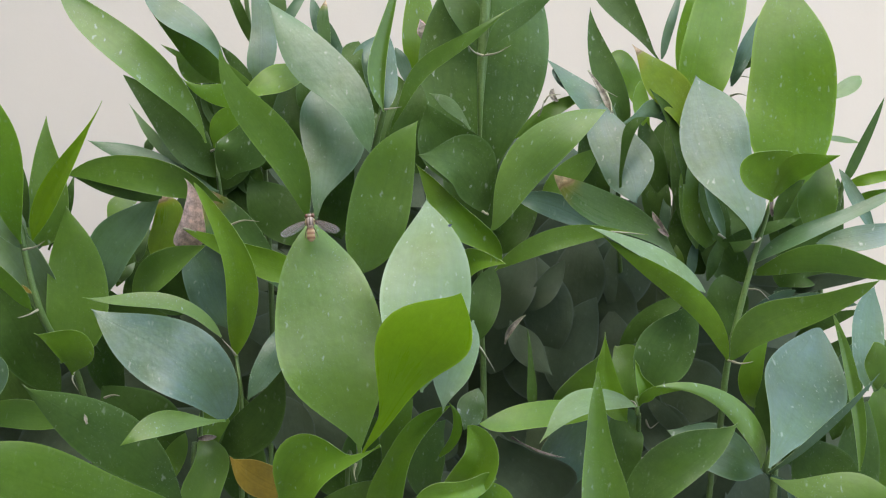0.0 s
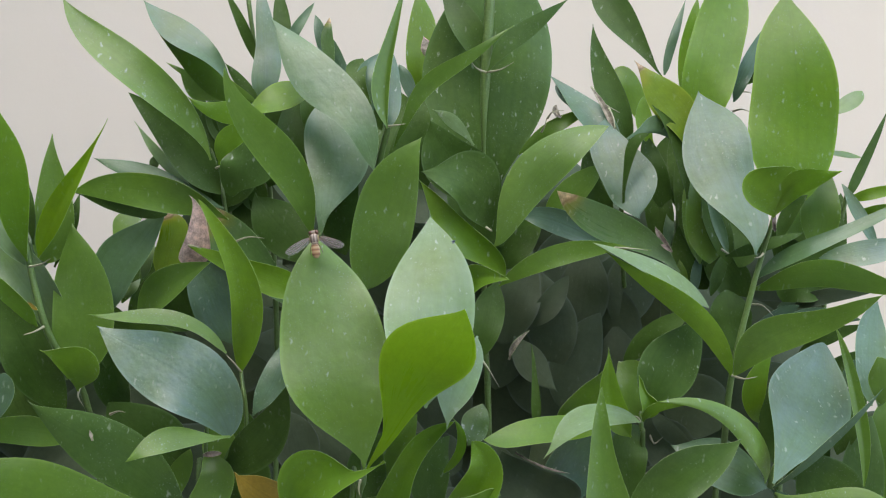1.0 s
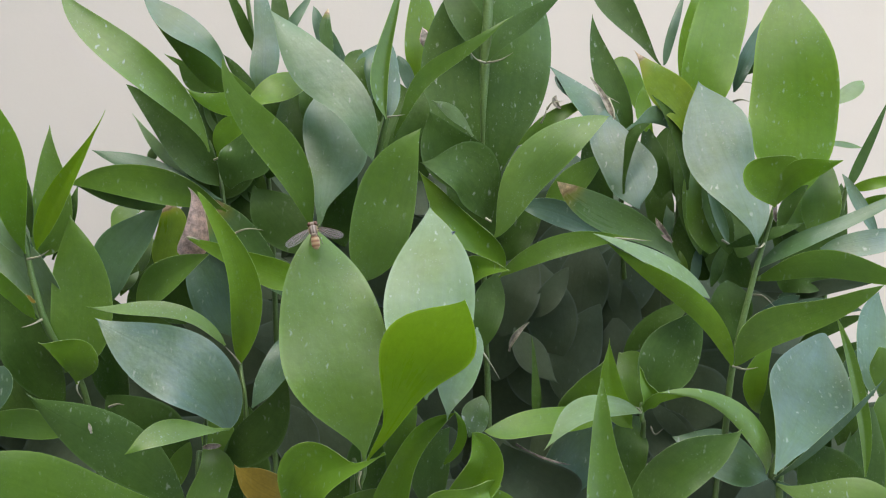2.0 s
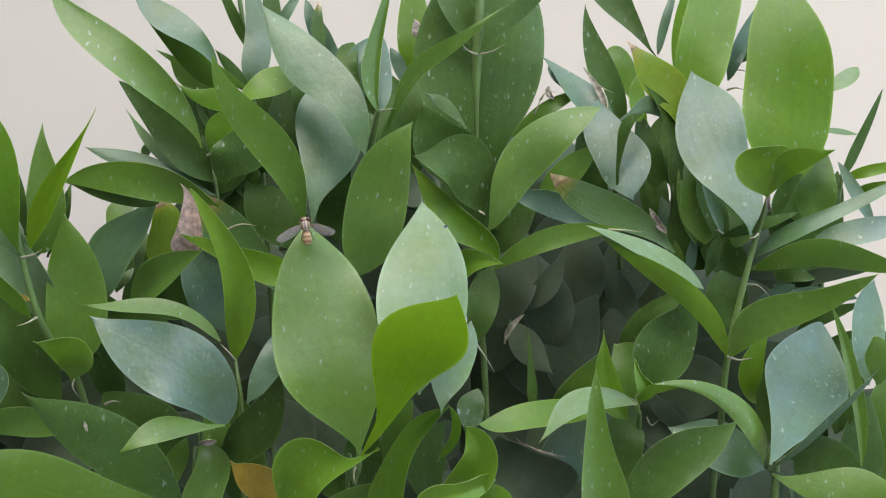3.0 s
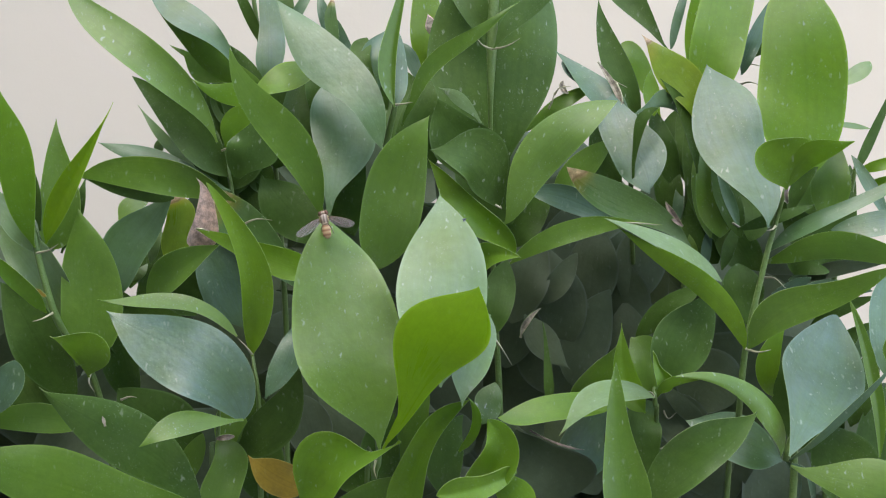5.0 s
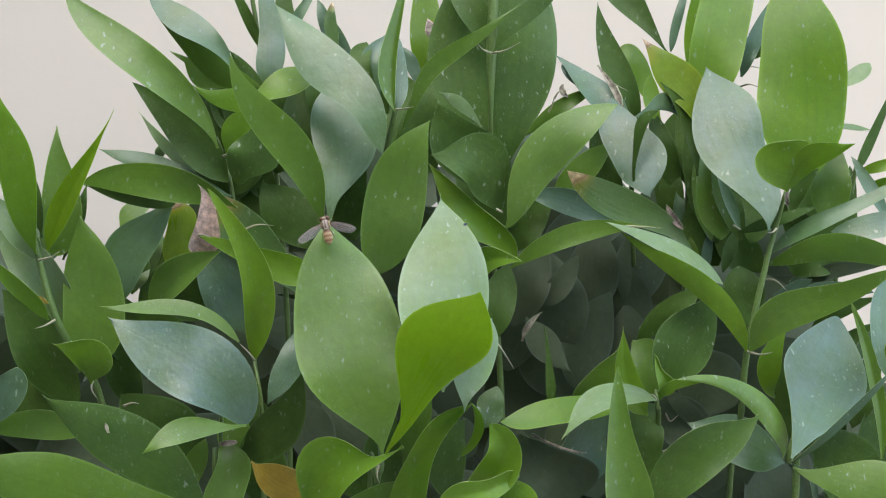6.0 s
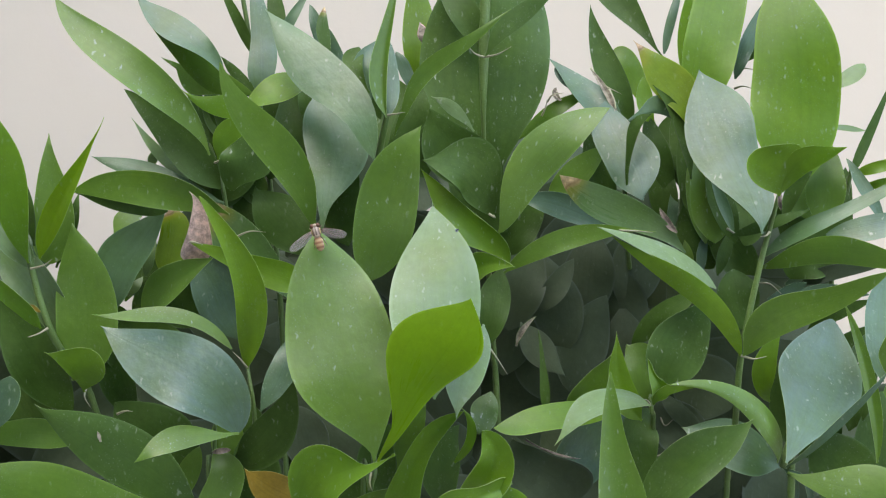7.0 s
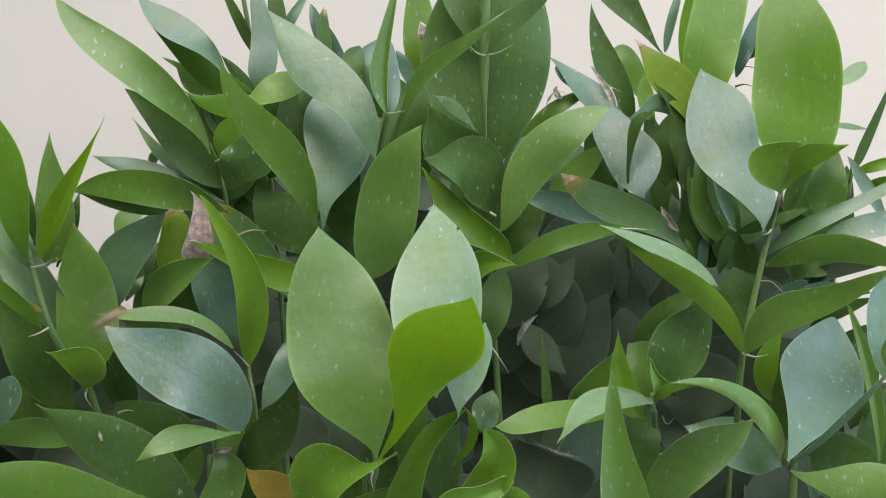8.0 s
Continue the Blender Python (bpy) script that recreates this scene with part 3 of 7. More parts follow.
leaf("S5", (-0.0458, 0.0280, 0.6858), (-0.0555, 0.0241, 0.6990), (-0.0689, 0.0234, 0.7091), (-0.0796, 0.0260, 0.7222), (0.0036, 0.0062, 0.0068, 0.0048), (0.0036, 0.0064, 0.0072, 0.0046), (6, 6), "dry_half", 1.00, 0.50)
leaf("S5", (-0.0754, 0.0160, 0.6998), (-0.0755, 0.0122, 0.7067), (-0.0711, 0.0099, 0.7154), (-0.0762, 0.0090, 0.7212), (0.0045, 0.0032, 0.0025, 0.0012), (0.0051, 0.0046, 0.0030, 0.0015), (18, 18), "dry", 0.70, 1.30)
leaf("S5", (-0.0881, 0.0280, 0.6930), (-0.0871, 0.0264, 0.7010), (-0.0826, 0.0264, 0.7105), (-0.0870, 0.0280, 0.7178), (0.0036, 0.0048, 0.0044, 0.0035), (0.0037, 0.0044, 0.0046, 0.0042), (6, 6), "yellow_dry_tip", 1.70, 0.50)
leaf("S4", (-0.1050, 0.0240, 0.6832), (-0.1057, 0.0214, 0.7015), (-0.0955, 0.0214, 0.7069), (-0.0856, 0.0240, 0.7191), (0.0043, 0.0073, 0.0056, 0.0022), (0.0062, 0.0070, 0.0066, 0.0040), (4, 4), "waxy", 1.00, 1.30)
leaf("S4", (-0.1148, 0.0600, 0.7021), (-0.1125, 0.0619, 0.7110), (-0.1122, 0.0652, 0.7162), (-0.1036, 0.0700, 0.7192), (0.0007, 0.0025, 0.0047, 0.0024), (0.0018, 0.0032, 0.0045, 0.0039), (-27, 33), "mature", 1.30, 1.30)
leaf("S3", (-0.0378, 0.0220, 0.7085), (-0.0321, 0.0249, 0.7249), (-0.0306, 0.0310, 0.7362), (-0.0397, 0.0400, 0.7541), (0.0045, 0.0078, 0.0096, 0.0092), (0.0011, 0.0066, 0.0106, 0.0073), (6, 6), "waxy", 1.30, 0.65)
leaf("S3", (-0.0198, 0.0080, 0.7300), (-0.0230, 0.0101, 0.7502), (-0.0439, 0.0162, 0.7601), (-0.0548, 0.0260, 0.7795), (0.0038, 0.0061, 0.0079, 0.0043), (0.0052, 0.0074, 0.0072, 0.0054), (8, -2), "waxy", 1.00, 1.30)
leaf("S3", (-0.0160, 0.0100, 0.7428), (-0.0194, 0.0095, 0.7582), (-0.0135, 0.0122, 0.7739), (-0.0112, 0.0180, 0.7906), (0.0049, 0.0047, 0.0030, 0.0017), (0.0017, 0.0017, 0.0014, 0.0006), (40, 40), "mature", 1.30, 1.30)
# right half of the folded leaf above, its bluish gloss in the colour
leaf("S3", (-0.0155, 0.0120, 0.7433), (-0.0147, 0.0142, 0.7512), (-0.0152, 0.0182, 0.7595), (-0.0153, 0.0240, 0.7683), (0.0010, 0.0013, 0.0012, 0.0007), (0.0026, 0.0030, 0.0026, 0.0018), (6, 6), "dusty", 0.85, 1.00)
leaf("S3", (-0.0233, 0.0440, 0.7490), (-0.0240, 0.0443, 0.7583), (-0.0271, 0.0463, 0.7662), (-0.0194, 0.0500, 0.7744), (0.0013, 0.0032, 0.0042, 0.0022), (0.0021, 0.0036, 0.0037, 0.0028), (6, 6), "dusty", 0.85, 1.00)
leaf("S3", (-0.0231, 0.0420, 0.7543), (-0.0255, 0.0428, 0.7597), (-0.0320, 0.0448, 0.7646), (-0.0267, 0.0480, 0.7707), (0.0008, 0.0012, 0.0027, 0.0033), (0.0009, 0.0023, 0.0033, 0.0036), (6, 6), "old", 1.70, 0.65)
leaf("S2", (-0.0140, 0.0180, 0.7379), (-0.0093, 0.0132, 0.7585), (0.0071, 0.0119, 0.7638), (0.0226, 0.0140, 0.7759), (0.0012, 0.0032, 0.0022, 0.0010), (0.0021, 0.0022, 0.0026, 0.0016), (6, 6), "mature", 1.30, 1.30)
leaf("S2", (0.0191, 0.0480, 0.7267), (0.0113, 0.0439, 0.7521), (0.0181, 0.0449, 0.7774), (0.0183, 0.0510, 0.8051), (0.0137, 0.0215, 0.0212, 0.0152), (0.0136, 0.0204, 0.0215, 0.0178), (3, 3), "deep", 0.70, 1.00)
leaf("S2", (0.0143, 0.0360, 0.7649), (0.0109, 0.0364, 0.7769), (0.0037, 0.0394, 0.7873), (-0.0017, 0.0450, 0.7998), (0.0031, 0.0049, 0.0044, 0.0021), (0.0031, 0.0050, 0.0039, 0.0020), (6, 6), "old", 1.00, 1.30)
leaf("S2", (0.0153, 0.0320, 0.7642), (0.0198, 0.0322, 0.7757), (0.0325, 0.0349, 0.7815), (0.0420, 0.0400, 0.7902), (0.0024, 0.0033, 0.0026, 0.0015), (0.0022, 0.0034, 0.0031, 0.0015), (6, 6), "old", 0.55, 1.30)
leaf("S2", (-0.0076, 0.0580, 0.7604), (-0.0098, 0.0575, 0.7727), (-0.0049, 0.0595, 0.7851), (-0.0087, 0.0640, 0.7986), (0.0034, 0.0047, 0.0047, 0.0034), (0.0028, 0.0046, 0.0053, 0.0031), (6, 6), "young", 1.30, 1.00)
leaf("S2", (-0.0088, 0.0520, 0.7557), (-0.0110, 0.0517, 0.7612), (-0.0129, 0.0523, 0.7659), (-0.0146, 0.0540, 0.7698), (0.0014, 0.0019, 0.0018, 0.0013), (0.0020, 0.0026, 0.0026, 0.0018), (6, 6), "dusty", 0.78, 0.85)
leaf("S3", (-0.0171, 0.0320, 0.7348), (-0.0101, 0.0317, 0.7414), (-0.0067, 0.0330, 0.7479), (-0.0066, 0.0360, 0.7581), (0.0031, 0.0045, 0.0047, 0.0042), (0.0024, 0.0044, 0.0054, 0.0032), (6, 6), "old", 1.00, 1.00)
leaf("S3", (-0.0214, 0.0120, 0.6933), (-0.0169, 0.0068, 0.7090), (-0.0160, 0.0048, 0.7269), (-0.0053, 0.0060, 0.7398), (0.0078, 0.0090, 0.0086, 0.0054), (0.0081, 0.0096, 0.0083, 0.0053), (6, 6), "sheeny", 0.85, 1.30)
leaf("S2", (0.0168, 0.0240, 0.7127), (0.0146, 0.0181, 0.7278), (0.0007, 0.0147, 0.7320), (-0.0028, 0.0140, 0.7458), (0.0064, 0.0077, 0.0095, 0.0072), (0.0062, 0.0097, 0.0083, 0.0053), (6, 6), "old", 1.30, 1.00)
leaf("S2", (0.0165, 0.0180, 0.7123), (0.0148, 0.0113, 0.7272), (0.0094, 0.0066, 0.7316), (-0.0054, 0.0040, 0.7292), (0.0072, 0.0088, 0.0088, 0.0072), (0.0039, 0.0080, 0.0083, 0.0035), (13, -7), "old", 0.70, 1.30)
leaf("S2", (0.0111, 0.0300, 0.7400), (0.0059, 0.0288, 0.7458), (0.0014, 0.0288, 0.7495), (-0.0025, 0.0300, 0.7514), (0.0007, 0.0015, 0.0015, 0.0007), (0.0015, 0.0025, 0.0024, 0.0011), (6, 6), "pale", 0.78, 0.85)
leaf("S2", (0.0211, 0.0160, 0.6976), (0.0143, 0.0127, 0.7091), (0.0017, 0.0121, 0.7161), (-0.0059, 0.0140, 0.7273), (0.0040, 0.0072, 0.0068, 0.0032), (0.0032, 0.0025, 0.0021, 0.0018), (15, 15), "young", 1.00, 1.30)
leaf("S1", (0.0082, 0.0100, 0.6959), (0.0129, 0.0048, 0.6982), (0.0168, 0.0008, 0.6986), (0.0216, -0.0020, 0.6970), (0.0037, 0.0041, 0.0024, 0.0011), (0.0050, 0.0039, 0.0028, 0.0016), (10, 30), "young", 0.70, 1.30)
leaf("S1", (0.0134, 0.0200, 0.6711), (0.0158, 0.0203, 0.6793), (0.0163, 0.0223, 0.6880), (0.0190, 0.0260, 0.6962), (0.0030, 0.0046, 0.0051, 0.0039), (0.0031, 0.0047, 0.0050, 0.0038), (0, 0), "old", 1.30, 0.30)
leaf("S3", (-0.0021, -0.0350, 0.6625), (-0.0027, -0.0276, 0.6799), (0.0002, -0.0163, 0.6979), (-0.0025, -0.0010, 0.7175), (0.0089, 0.0130, 0.0125, 0.0071), (0.0087, 0.0122, 0.0123, 0.0076), (14, -4), "pale", 1.30, 0.50)
leaf("S3", (-0.0176, -0.0340, 0.6458), (-0.0094, -0.0404, 0.6636), (-0.0052, -0.0434, 0.6760), (0.0079, -0.0430, 0.6897), (0.0005, 0.0060, 0.0111, 0.0080), (0.0033, 0.0057, 0.0094, 0.0117), (6, 6), "lime", 1.30, 1.00)
leaf("S3", (-0.0189, -0.0260, 0.6445), (-0.0251, -0.0248, 0.6655), (-0.0321, -0.0192, 0.6866), (-0.0355, -0.0090, 0.7093), (0.0082, 0.0151, 0.0144, 0.0100), (0.0094, 0.0144, 0.0145, 0.0107), (9, -3), "sheeny", 1.00, 1.30)
leaf("S3", (0.0122, -0.0060, 0.6804), (0.0091, -0.0159, 0.6717), (0.0031, -0.0236, 0.6654), (0.0037, -0.0290, 0.6561), (0.0045, 0.0055, 0.0052, 0.0030), (0.0034, 0.0057, 0.0059, 0.0026), (6, 6), "pale", 1.30, 1.30)
leaf("S3", (0.0104, 0.0060, 0.6466), (0.0123, 0.0071, 0.6505), (0.0126, 0.0091, 0.6548), (0.0145, 0.0120, 0.6587), (0.0026, 0.0041, 0.0044, 0.0029), (0.0031, 0.0041, 0.0039, 0.0030), (6, 6), "deep", 1.30, 0.80)
leaf("S6", (0.0551, 0.0040, 0.6542), (0.0406, -0.0028, 0.6542), (0.0274, -0.0068, 0.6527), (0.0144, -0.0080, 0.6505), (0.0036, 0.0048, 0.0044, 0.0044), (0.0030, 0.0046, 0.0050, 0.0035), (45, -39), "young", 1.30, 1.00)
leaf("S6", (0.0608, -0.0020, 0.6556), (0.0478, -0.0103, 0.6628), (0.0370, -0.0163, 0.6566), (0.0311, -0.0200, 0.6471), (0.0036, 0.0045, 0.0041, 0.0026), (0.0030, 0.0043, 0.0042, 0.0016), (48, -42), "pale", 1.00, 1.30)
leaf("S9", (0.0498, -0.0260, 0.6180), (0.0505, -0.0279, 0.6351), (0.0450, -0.0266, 0.6514), (0.0468, -0.0220, 0.6678), (0.0065, 0.0066, 0.0043, 0.0023), (0.0062, 0.0055, 0.0034, 0.0023), (10, 10), "mature", 1.30, 0.50)
leaf("S6", (0.0590, 0.0020, 0.6506), (0.0514, -0.0005, 0.6577), (0.0512, -0.0011, 0.6684), (0.0516, 0.0000, 0.6774), (0.0038, 0.0041, 0.0031, 0.0013), (0.0038, 0.0039, 0.0030, 0.0015), (20, 20), "young", 1.30, 1.30)
leaf("S6", (0.0401, 0.0140, 0.6498), (0.0450, 0.0109, 0.6572), (0.0537, 0.0096, 0.6637), (0.0526, 0.0100, 0.6735), (0.0063, 0.0062, 0.0050, 0.0023), (0.0048, 0.0066, 0.0051, 0.0022), (6, 6), "mature", 1.00, 1.30)
leaf("S6", (0.0622, 0.0080, 0.6544), (0.0587, 0.0081, 0.6602), (0.0626, 0.0094, 0.6690), (0.0563, 0.0120, 0.6725), (0.0035, 0.0048, 0.0051, 0.0045), (0.0027, 0.0034, 0.0048, 0.0048), (6, 6), "mature", 1.30, 0.30)
leaf("S6", (0.0645, -0.0020, 0.6599), (0.0662, -0.0045, 0.6694), (0.0721, -0.0052, 0.6771), (0.0754, -0.0040, 0.6857), (0.0068, 0.0091, 0.0084, 0.0051), (0.0062, 0.0084, 0.0078, 0.0061), (10, 10), "deep", 1.00, 0.65)
leaf("S6", (0.0608, -0.0080, 0.6569), (0.0657, -0.0103, 0.6620), (0.0592, -0.0116, 0.6647), (0.0588, -0.0120, 0.6703), (0.0034, 0.0034, 0.0027, 0.0011), (0.0024, 0.0025, 0.0009, 0.0008), (30, 30), "young", 0.85, 1.30)
leaf("S6", (0.0604, -0.0100, 0.6569), (0.0615, -0.0130, 0.6604), (0.0658, -0.0150, 0.6623), (0.0731, -0.0160, 0.6625), (0.0015, 0.0021, 0.0020, 0.0014), (0.0006, 0.0008, 0.0008, 0.0005), (6, 6), "young", 0.78, 0.85)
leaf("S7", (0.0960, -0.0100, 0.6396), (0.0967, -0.0154, 0.6511), (0.0824, -0.0181, 0.6647), (0.0638, -0.0180, 0.6633), (0.0028, 0.0037, 0.0024, 0.0009), (0.0038, 0.0046, 0.0040, 0.0027), (30, -40), "sheeny", 0.80, 0.90)
leaf("S7", (0.0546, -0.0200, 0.6283), (0.0628, -0.0246, 0.6405), (0.0740, -0.0266, 0.6467), (0.0851, -0.0260, 0.6546), (0.0051, 0.0073, 0.0071, 0.0035), (0.0057, 0.0061, 0.0060, 0.0044), (2, 14), "deep", 1.00, 1.00)
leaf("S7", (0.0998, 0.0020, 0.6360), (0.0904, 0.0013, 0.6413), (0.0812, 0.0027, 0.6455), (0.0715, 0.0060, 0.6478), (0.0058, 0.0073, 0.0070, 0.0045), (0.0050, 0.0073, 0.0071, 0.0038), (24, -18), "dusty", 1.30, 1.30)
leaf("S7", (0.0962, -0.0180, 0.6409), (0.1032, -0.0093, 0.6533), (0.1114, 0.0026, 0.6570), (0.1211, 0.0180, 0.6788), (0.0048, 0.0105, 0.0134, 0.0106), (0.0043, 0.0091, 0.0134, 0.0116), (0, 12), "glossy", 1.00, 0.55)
leaf("S7", (0.0973, -0.0140, 0.6391), (0.1050, -0.0214, 0.6467), (0.1136, -0.0261, 0.6567), (0.1233, -0.0280, 0.6693), (0.0008, 0.0011, 0.0011, 0.0007), (0.0009, 0.0012, 0.0012, 0.0008), (6, 6), "dusty", 0.78, 0.85)
leaf("S7", (0.0977, -0.0140, 0.6375), (0.1086, -0.0219, 0.6352), (0.1204, -0.0272, 0.6326), (0.1327, -0.0300, 0.6312), (0.0022, 0.0061, 0.0079, 0.0055), (0.0030, 0.0055, 0.0075, 0.0065), (-14, 20), "sheeny", 1.00, 1.00)
leaf("S7", (0.1245, -0.0100, 0.6392), (0.1249, -0.0110, 0.6533), (0.1226, -0.0090, 0.6684), (0.1177, -0.0040, 0.6848), (0.0016, 0.0021, 0.0021, 0.0014), (0.0017, 0.0023, 0.0022, 0.0016), (25, 25), "mature", 0.78, 0.85)
leaf("S7", (0.1264, -0.0100, 0.6624), (0.1269, -0.0067, 0.6722), (0.1288, -0.0014, 0.6825), (0.1336, 0.0060, 0.6924), (0.0037, 0.0050, 0.0050, 0.0039), (0.0032, 0.0048, 0.0048, 0.0033), (6, 6), "dusty", 1.00, 1.30)
leaf("S7", (0.1271, -0.0160, 0.6637), (0.1271, -0.0183, 0.6698), (0.1262, -0.0196, 0.6742), (0.1244, -0.0200, 0.6773), (0.0030, 0.0041, 0.0040, 0.0027), (0.0028, 0.0038, 0.0036, 0.0025), (6, 6), "mature", 0.78, 0.85)
leaf("S1", (0.0861, -0.0120, 0.6708), (0.0921, -0.0190, 0.6882), (0.1118, -0.0230, 0.6844), (0.1245, -0.0240, 0.6949), (0.0056, 0.0054, 0.0034, 0.0028), (0.0043, 0.0053, 0.0045, 0.0023), (12, 12), "mature", 0.55, 1.30)
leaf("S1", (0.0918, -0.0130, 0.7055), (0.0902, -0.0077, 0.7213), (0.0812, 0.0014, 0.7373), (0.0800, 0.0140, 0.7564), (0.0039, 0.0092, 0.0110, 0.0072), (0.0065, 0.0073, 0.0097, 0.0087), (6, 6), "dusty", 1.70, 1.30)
leaf("S1", (0.1110, 0.0160, 0.7194), (0.1110, 0.0156, 0.7428), (0.1123, 0.0199, 0.7658), (0.1109, 0.0290, 0.7914), (0.0125, 0.0142, 0.0124, 0.0098), (0.0108, 0.0138, 0.0132, 0.0079), (2, 8), "young", 1.30, 1.30)
leaf("S1", (0.1197, 0.0260, 0.7073), (0.1233, 0.0260, 0.7164), (0.1215, 0.0280, 0.7267), (0.1248, 0.0320, 0.7366), (0.0045, 0.0062, 0.0062, 0.0045), (0.0046, 0.0060, 0.0054, 0.0039), (6, 6), "mature", 0.40, 1.30)
leaf("S10", (0.0839, 0.0280, 0.7434), (0.0845, 0.0277, 0.7624), (0.0915, 0.0314, 0.7814), (0.0974, 0.0390, 0.8021), (0.0071, 0.0088, 0.0084, 0.0069), (0.0068, 0.0086, 0.0086, 0.0068), (-3, 9), "young", 0.40, 1.30)
leaf("S10", (0.0817, 0.0420, 0.7562), (0.0813, 0.0416, 0.7654), (0.0828, 0.0436, 0.7776), (0.0864, 0.0480, 0.7930), (0.0025, 0.0033, 0.0032, 0.0022), (0.0028, 0.0037, 0.0036, 0.0025), (6, 6), "young", 0.78, 0.85)
leaf("S10", (0.0968, 0.0380, 0.7565), (0.0978, 0.0378, 0.7635), (0.1027, 0.0398, 0.7734), (0.1118, 0.0440, 0.7865), (0.0016, 0.0022, 0.0021, 0.0015), (0.0022, 0.0029, 0.0029, 0.0020), (6, 6), "dusty", 0.78, 0.85)
leaf("S10", (0.1131, 0.0420, 0.7726), (0.1064, 0.0401, 0.7673), (0.1013, 0.0395, 0.7640), (0.0975, 0.0400, 0.7626), (0.0016, 0.0022, 0.0021, 0.0015), (0.0012, 0.0017, 0.0016, 0.0011), (6, 6), "old", 0.78, 0.85)
leaf("S10", (0.0813, 0.0160, 0.7325), (0.0790, 0.0141, 0.7470), (0.0696, 0.0148, 0.7553), (0.0607, 0.0180, 0.7663), (0.0032, 0.0051, 0.0064, 0.0039), (0.0023, 0.0056, 0.0057, 0.0030), (8, 8), "yellow_dry_tip", 1.30, 1.30)
leaf("S6", (0.0624, 0.0400, 0.7416), (0.0592, 0.0385, 0.7550), (0.0509, 0.0399, 0.7676), (0.0506, 0.0440, 0.7827), (0.0036, 0.0050, 0.0041, 0.0021), (0.0039, 0.0045, 0.0038, 0.0021), (6, 6), "old", 0.70, 1.30)
leaf("S6", (0.0722, 0.0480, 0.7428), (0.0688, 0.0474, 0.7502), (0.0665, 0.0488, 0.7648), (0.0585, 0.0520, 0.7681), (0.0015, 0.0033, 0.0043, 0.0037), (0.0014, 0.0026, 0.0034, 0.0042), (6, 6), "young", 1.00, 0.65)
leaf("S10", (0.0499, 0.0600, 0.8035), (0.0583, 0.0519, 0.7902), (0.0664, 0.0469, 0.7775), (0.0745, 0.0450, 0.7654), (0.0041, 0.0054, 0.0038, 0.0015), (0.0043, 0.0058, 0.0038, 0.0016), (6, 6), "old", 1.70, 0.65)
leaf("S10", (0.0750, 0.0450, 0.7662), (0.0748, 0.0449, 0.7713), (0.0773, 0.0465, 0.7800), (0.0826, 0.0500, 0.7925), (0.0007, 0.0009, 0.0009, 0.0006), (0.0017, 0.0022, 0.0022, 0.0015), (6, 6), "dusty", 0.78, 0.85)
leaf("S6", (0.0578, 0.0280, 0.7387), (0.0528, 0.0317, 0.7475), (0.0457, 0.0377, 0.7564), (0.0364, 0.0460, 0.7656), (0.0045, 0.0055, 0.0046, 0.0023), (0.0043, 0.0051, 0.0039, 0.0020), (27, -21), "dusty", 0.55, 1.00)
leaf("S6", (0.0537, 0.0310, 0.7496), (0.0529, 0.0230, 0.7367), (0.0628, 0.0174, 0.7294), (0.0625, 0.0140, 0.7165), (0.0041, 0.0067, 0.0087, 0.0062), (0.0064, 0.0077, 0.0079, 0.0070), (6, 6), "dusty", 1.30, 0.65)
leaf("S6", (0.0576, 0.0180, 0.7186), (0.0585, 0.0143, 0.7259), (0.0556, 0.0123, 0.7402), (0.0649, 0.0120, 0.7428), (0.0006, 0.0007, 0.0013, 0.0020), (0.0002, 0.0010, 0.0017, 0.0015), (6, 6), "old", 2.20, 0.80)
leaf("S6", (0.0577, 0.0120, 0.7408), (0.0629, 0.0131, 0.7441), (0.0679, 0.0151, 0.7443), (0.0727, 0.0180, 0.7416), (0.0010, 0.0033, 0.0054, 0.0028), (0.0002, 0.0002, 0.0002, 0.0002), (6, 6), "dusty", 1.00, 0.80)
leaf("S6", (0.0759, 0.0380, 0.7187), (0.0720, 0.0375, 0.7282), (0.0694, 0.0388, 0.7372), (0.0683, 0.0420, 0.7459), (0.0030, 0.0040, 0.0039, 0.0027), (0.0030, 0.0040, 0.0039, 0.0027), (6, 6), "old", 0.78, 0.85)
leaf("S10", (0.0870, 0.0320, 0.7020), (0.0841, 0.0313, 0.7132), (0.0814, 0.0333, 0.7264), (0.0791, 0.0380, 0.7418), (0.0040, 0.0054, 0.0053, 0.0037), (0.0035, 0.0047, 0.0046, 0.0032), (6, 6), "old", 0.78, 0.85)
leaf("S6", (0.0176, 0.0120, 0.7071), (0.0235, 0.0067, 0.7243), (0.0333, 0.0047, 0.7379), (0.0515, 0.0060, 0.7442), (0.0042, 0.0074, 0.0074, 0.0049), (0.0051, 0.0068, 0.0074, 0.0056), (-22, 24), "sheeny", 0.70, 1.00)
leaf("S6", (0.0758, 0.0180, 0.7002), (0.0650, 0.0116, 0.7128), (0.0469, 0.0082, 0.7133), (0.0362, 0.0080, 0.7244), (0.0025, 0.0044, 0.0055, 0.0042), (0.0028, 0.0047, 0.0051, 0.0040), (6, 6), "dry_tip", 0.85, 1.00)
leaf("S6", (0.0533, 0.0280, 0.7077), (0.0432, 0.0268, 0.7145), (0.0341, 0.0274, 0.7178), (0.0259, 0.0300, 0.7177), (0.0029, 0.0039, 0.0038, 0.0026), (0.0032, 0.0043, 0.0041, 0.0029), (6, 6), "dusty", 0.78, 0.85)
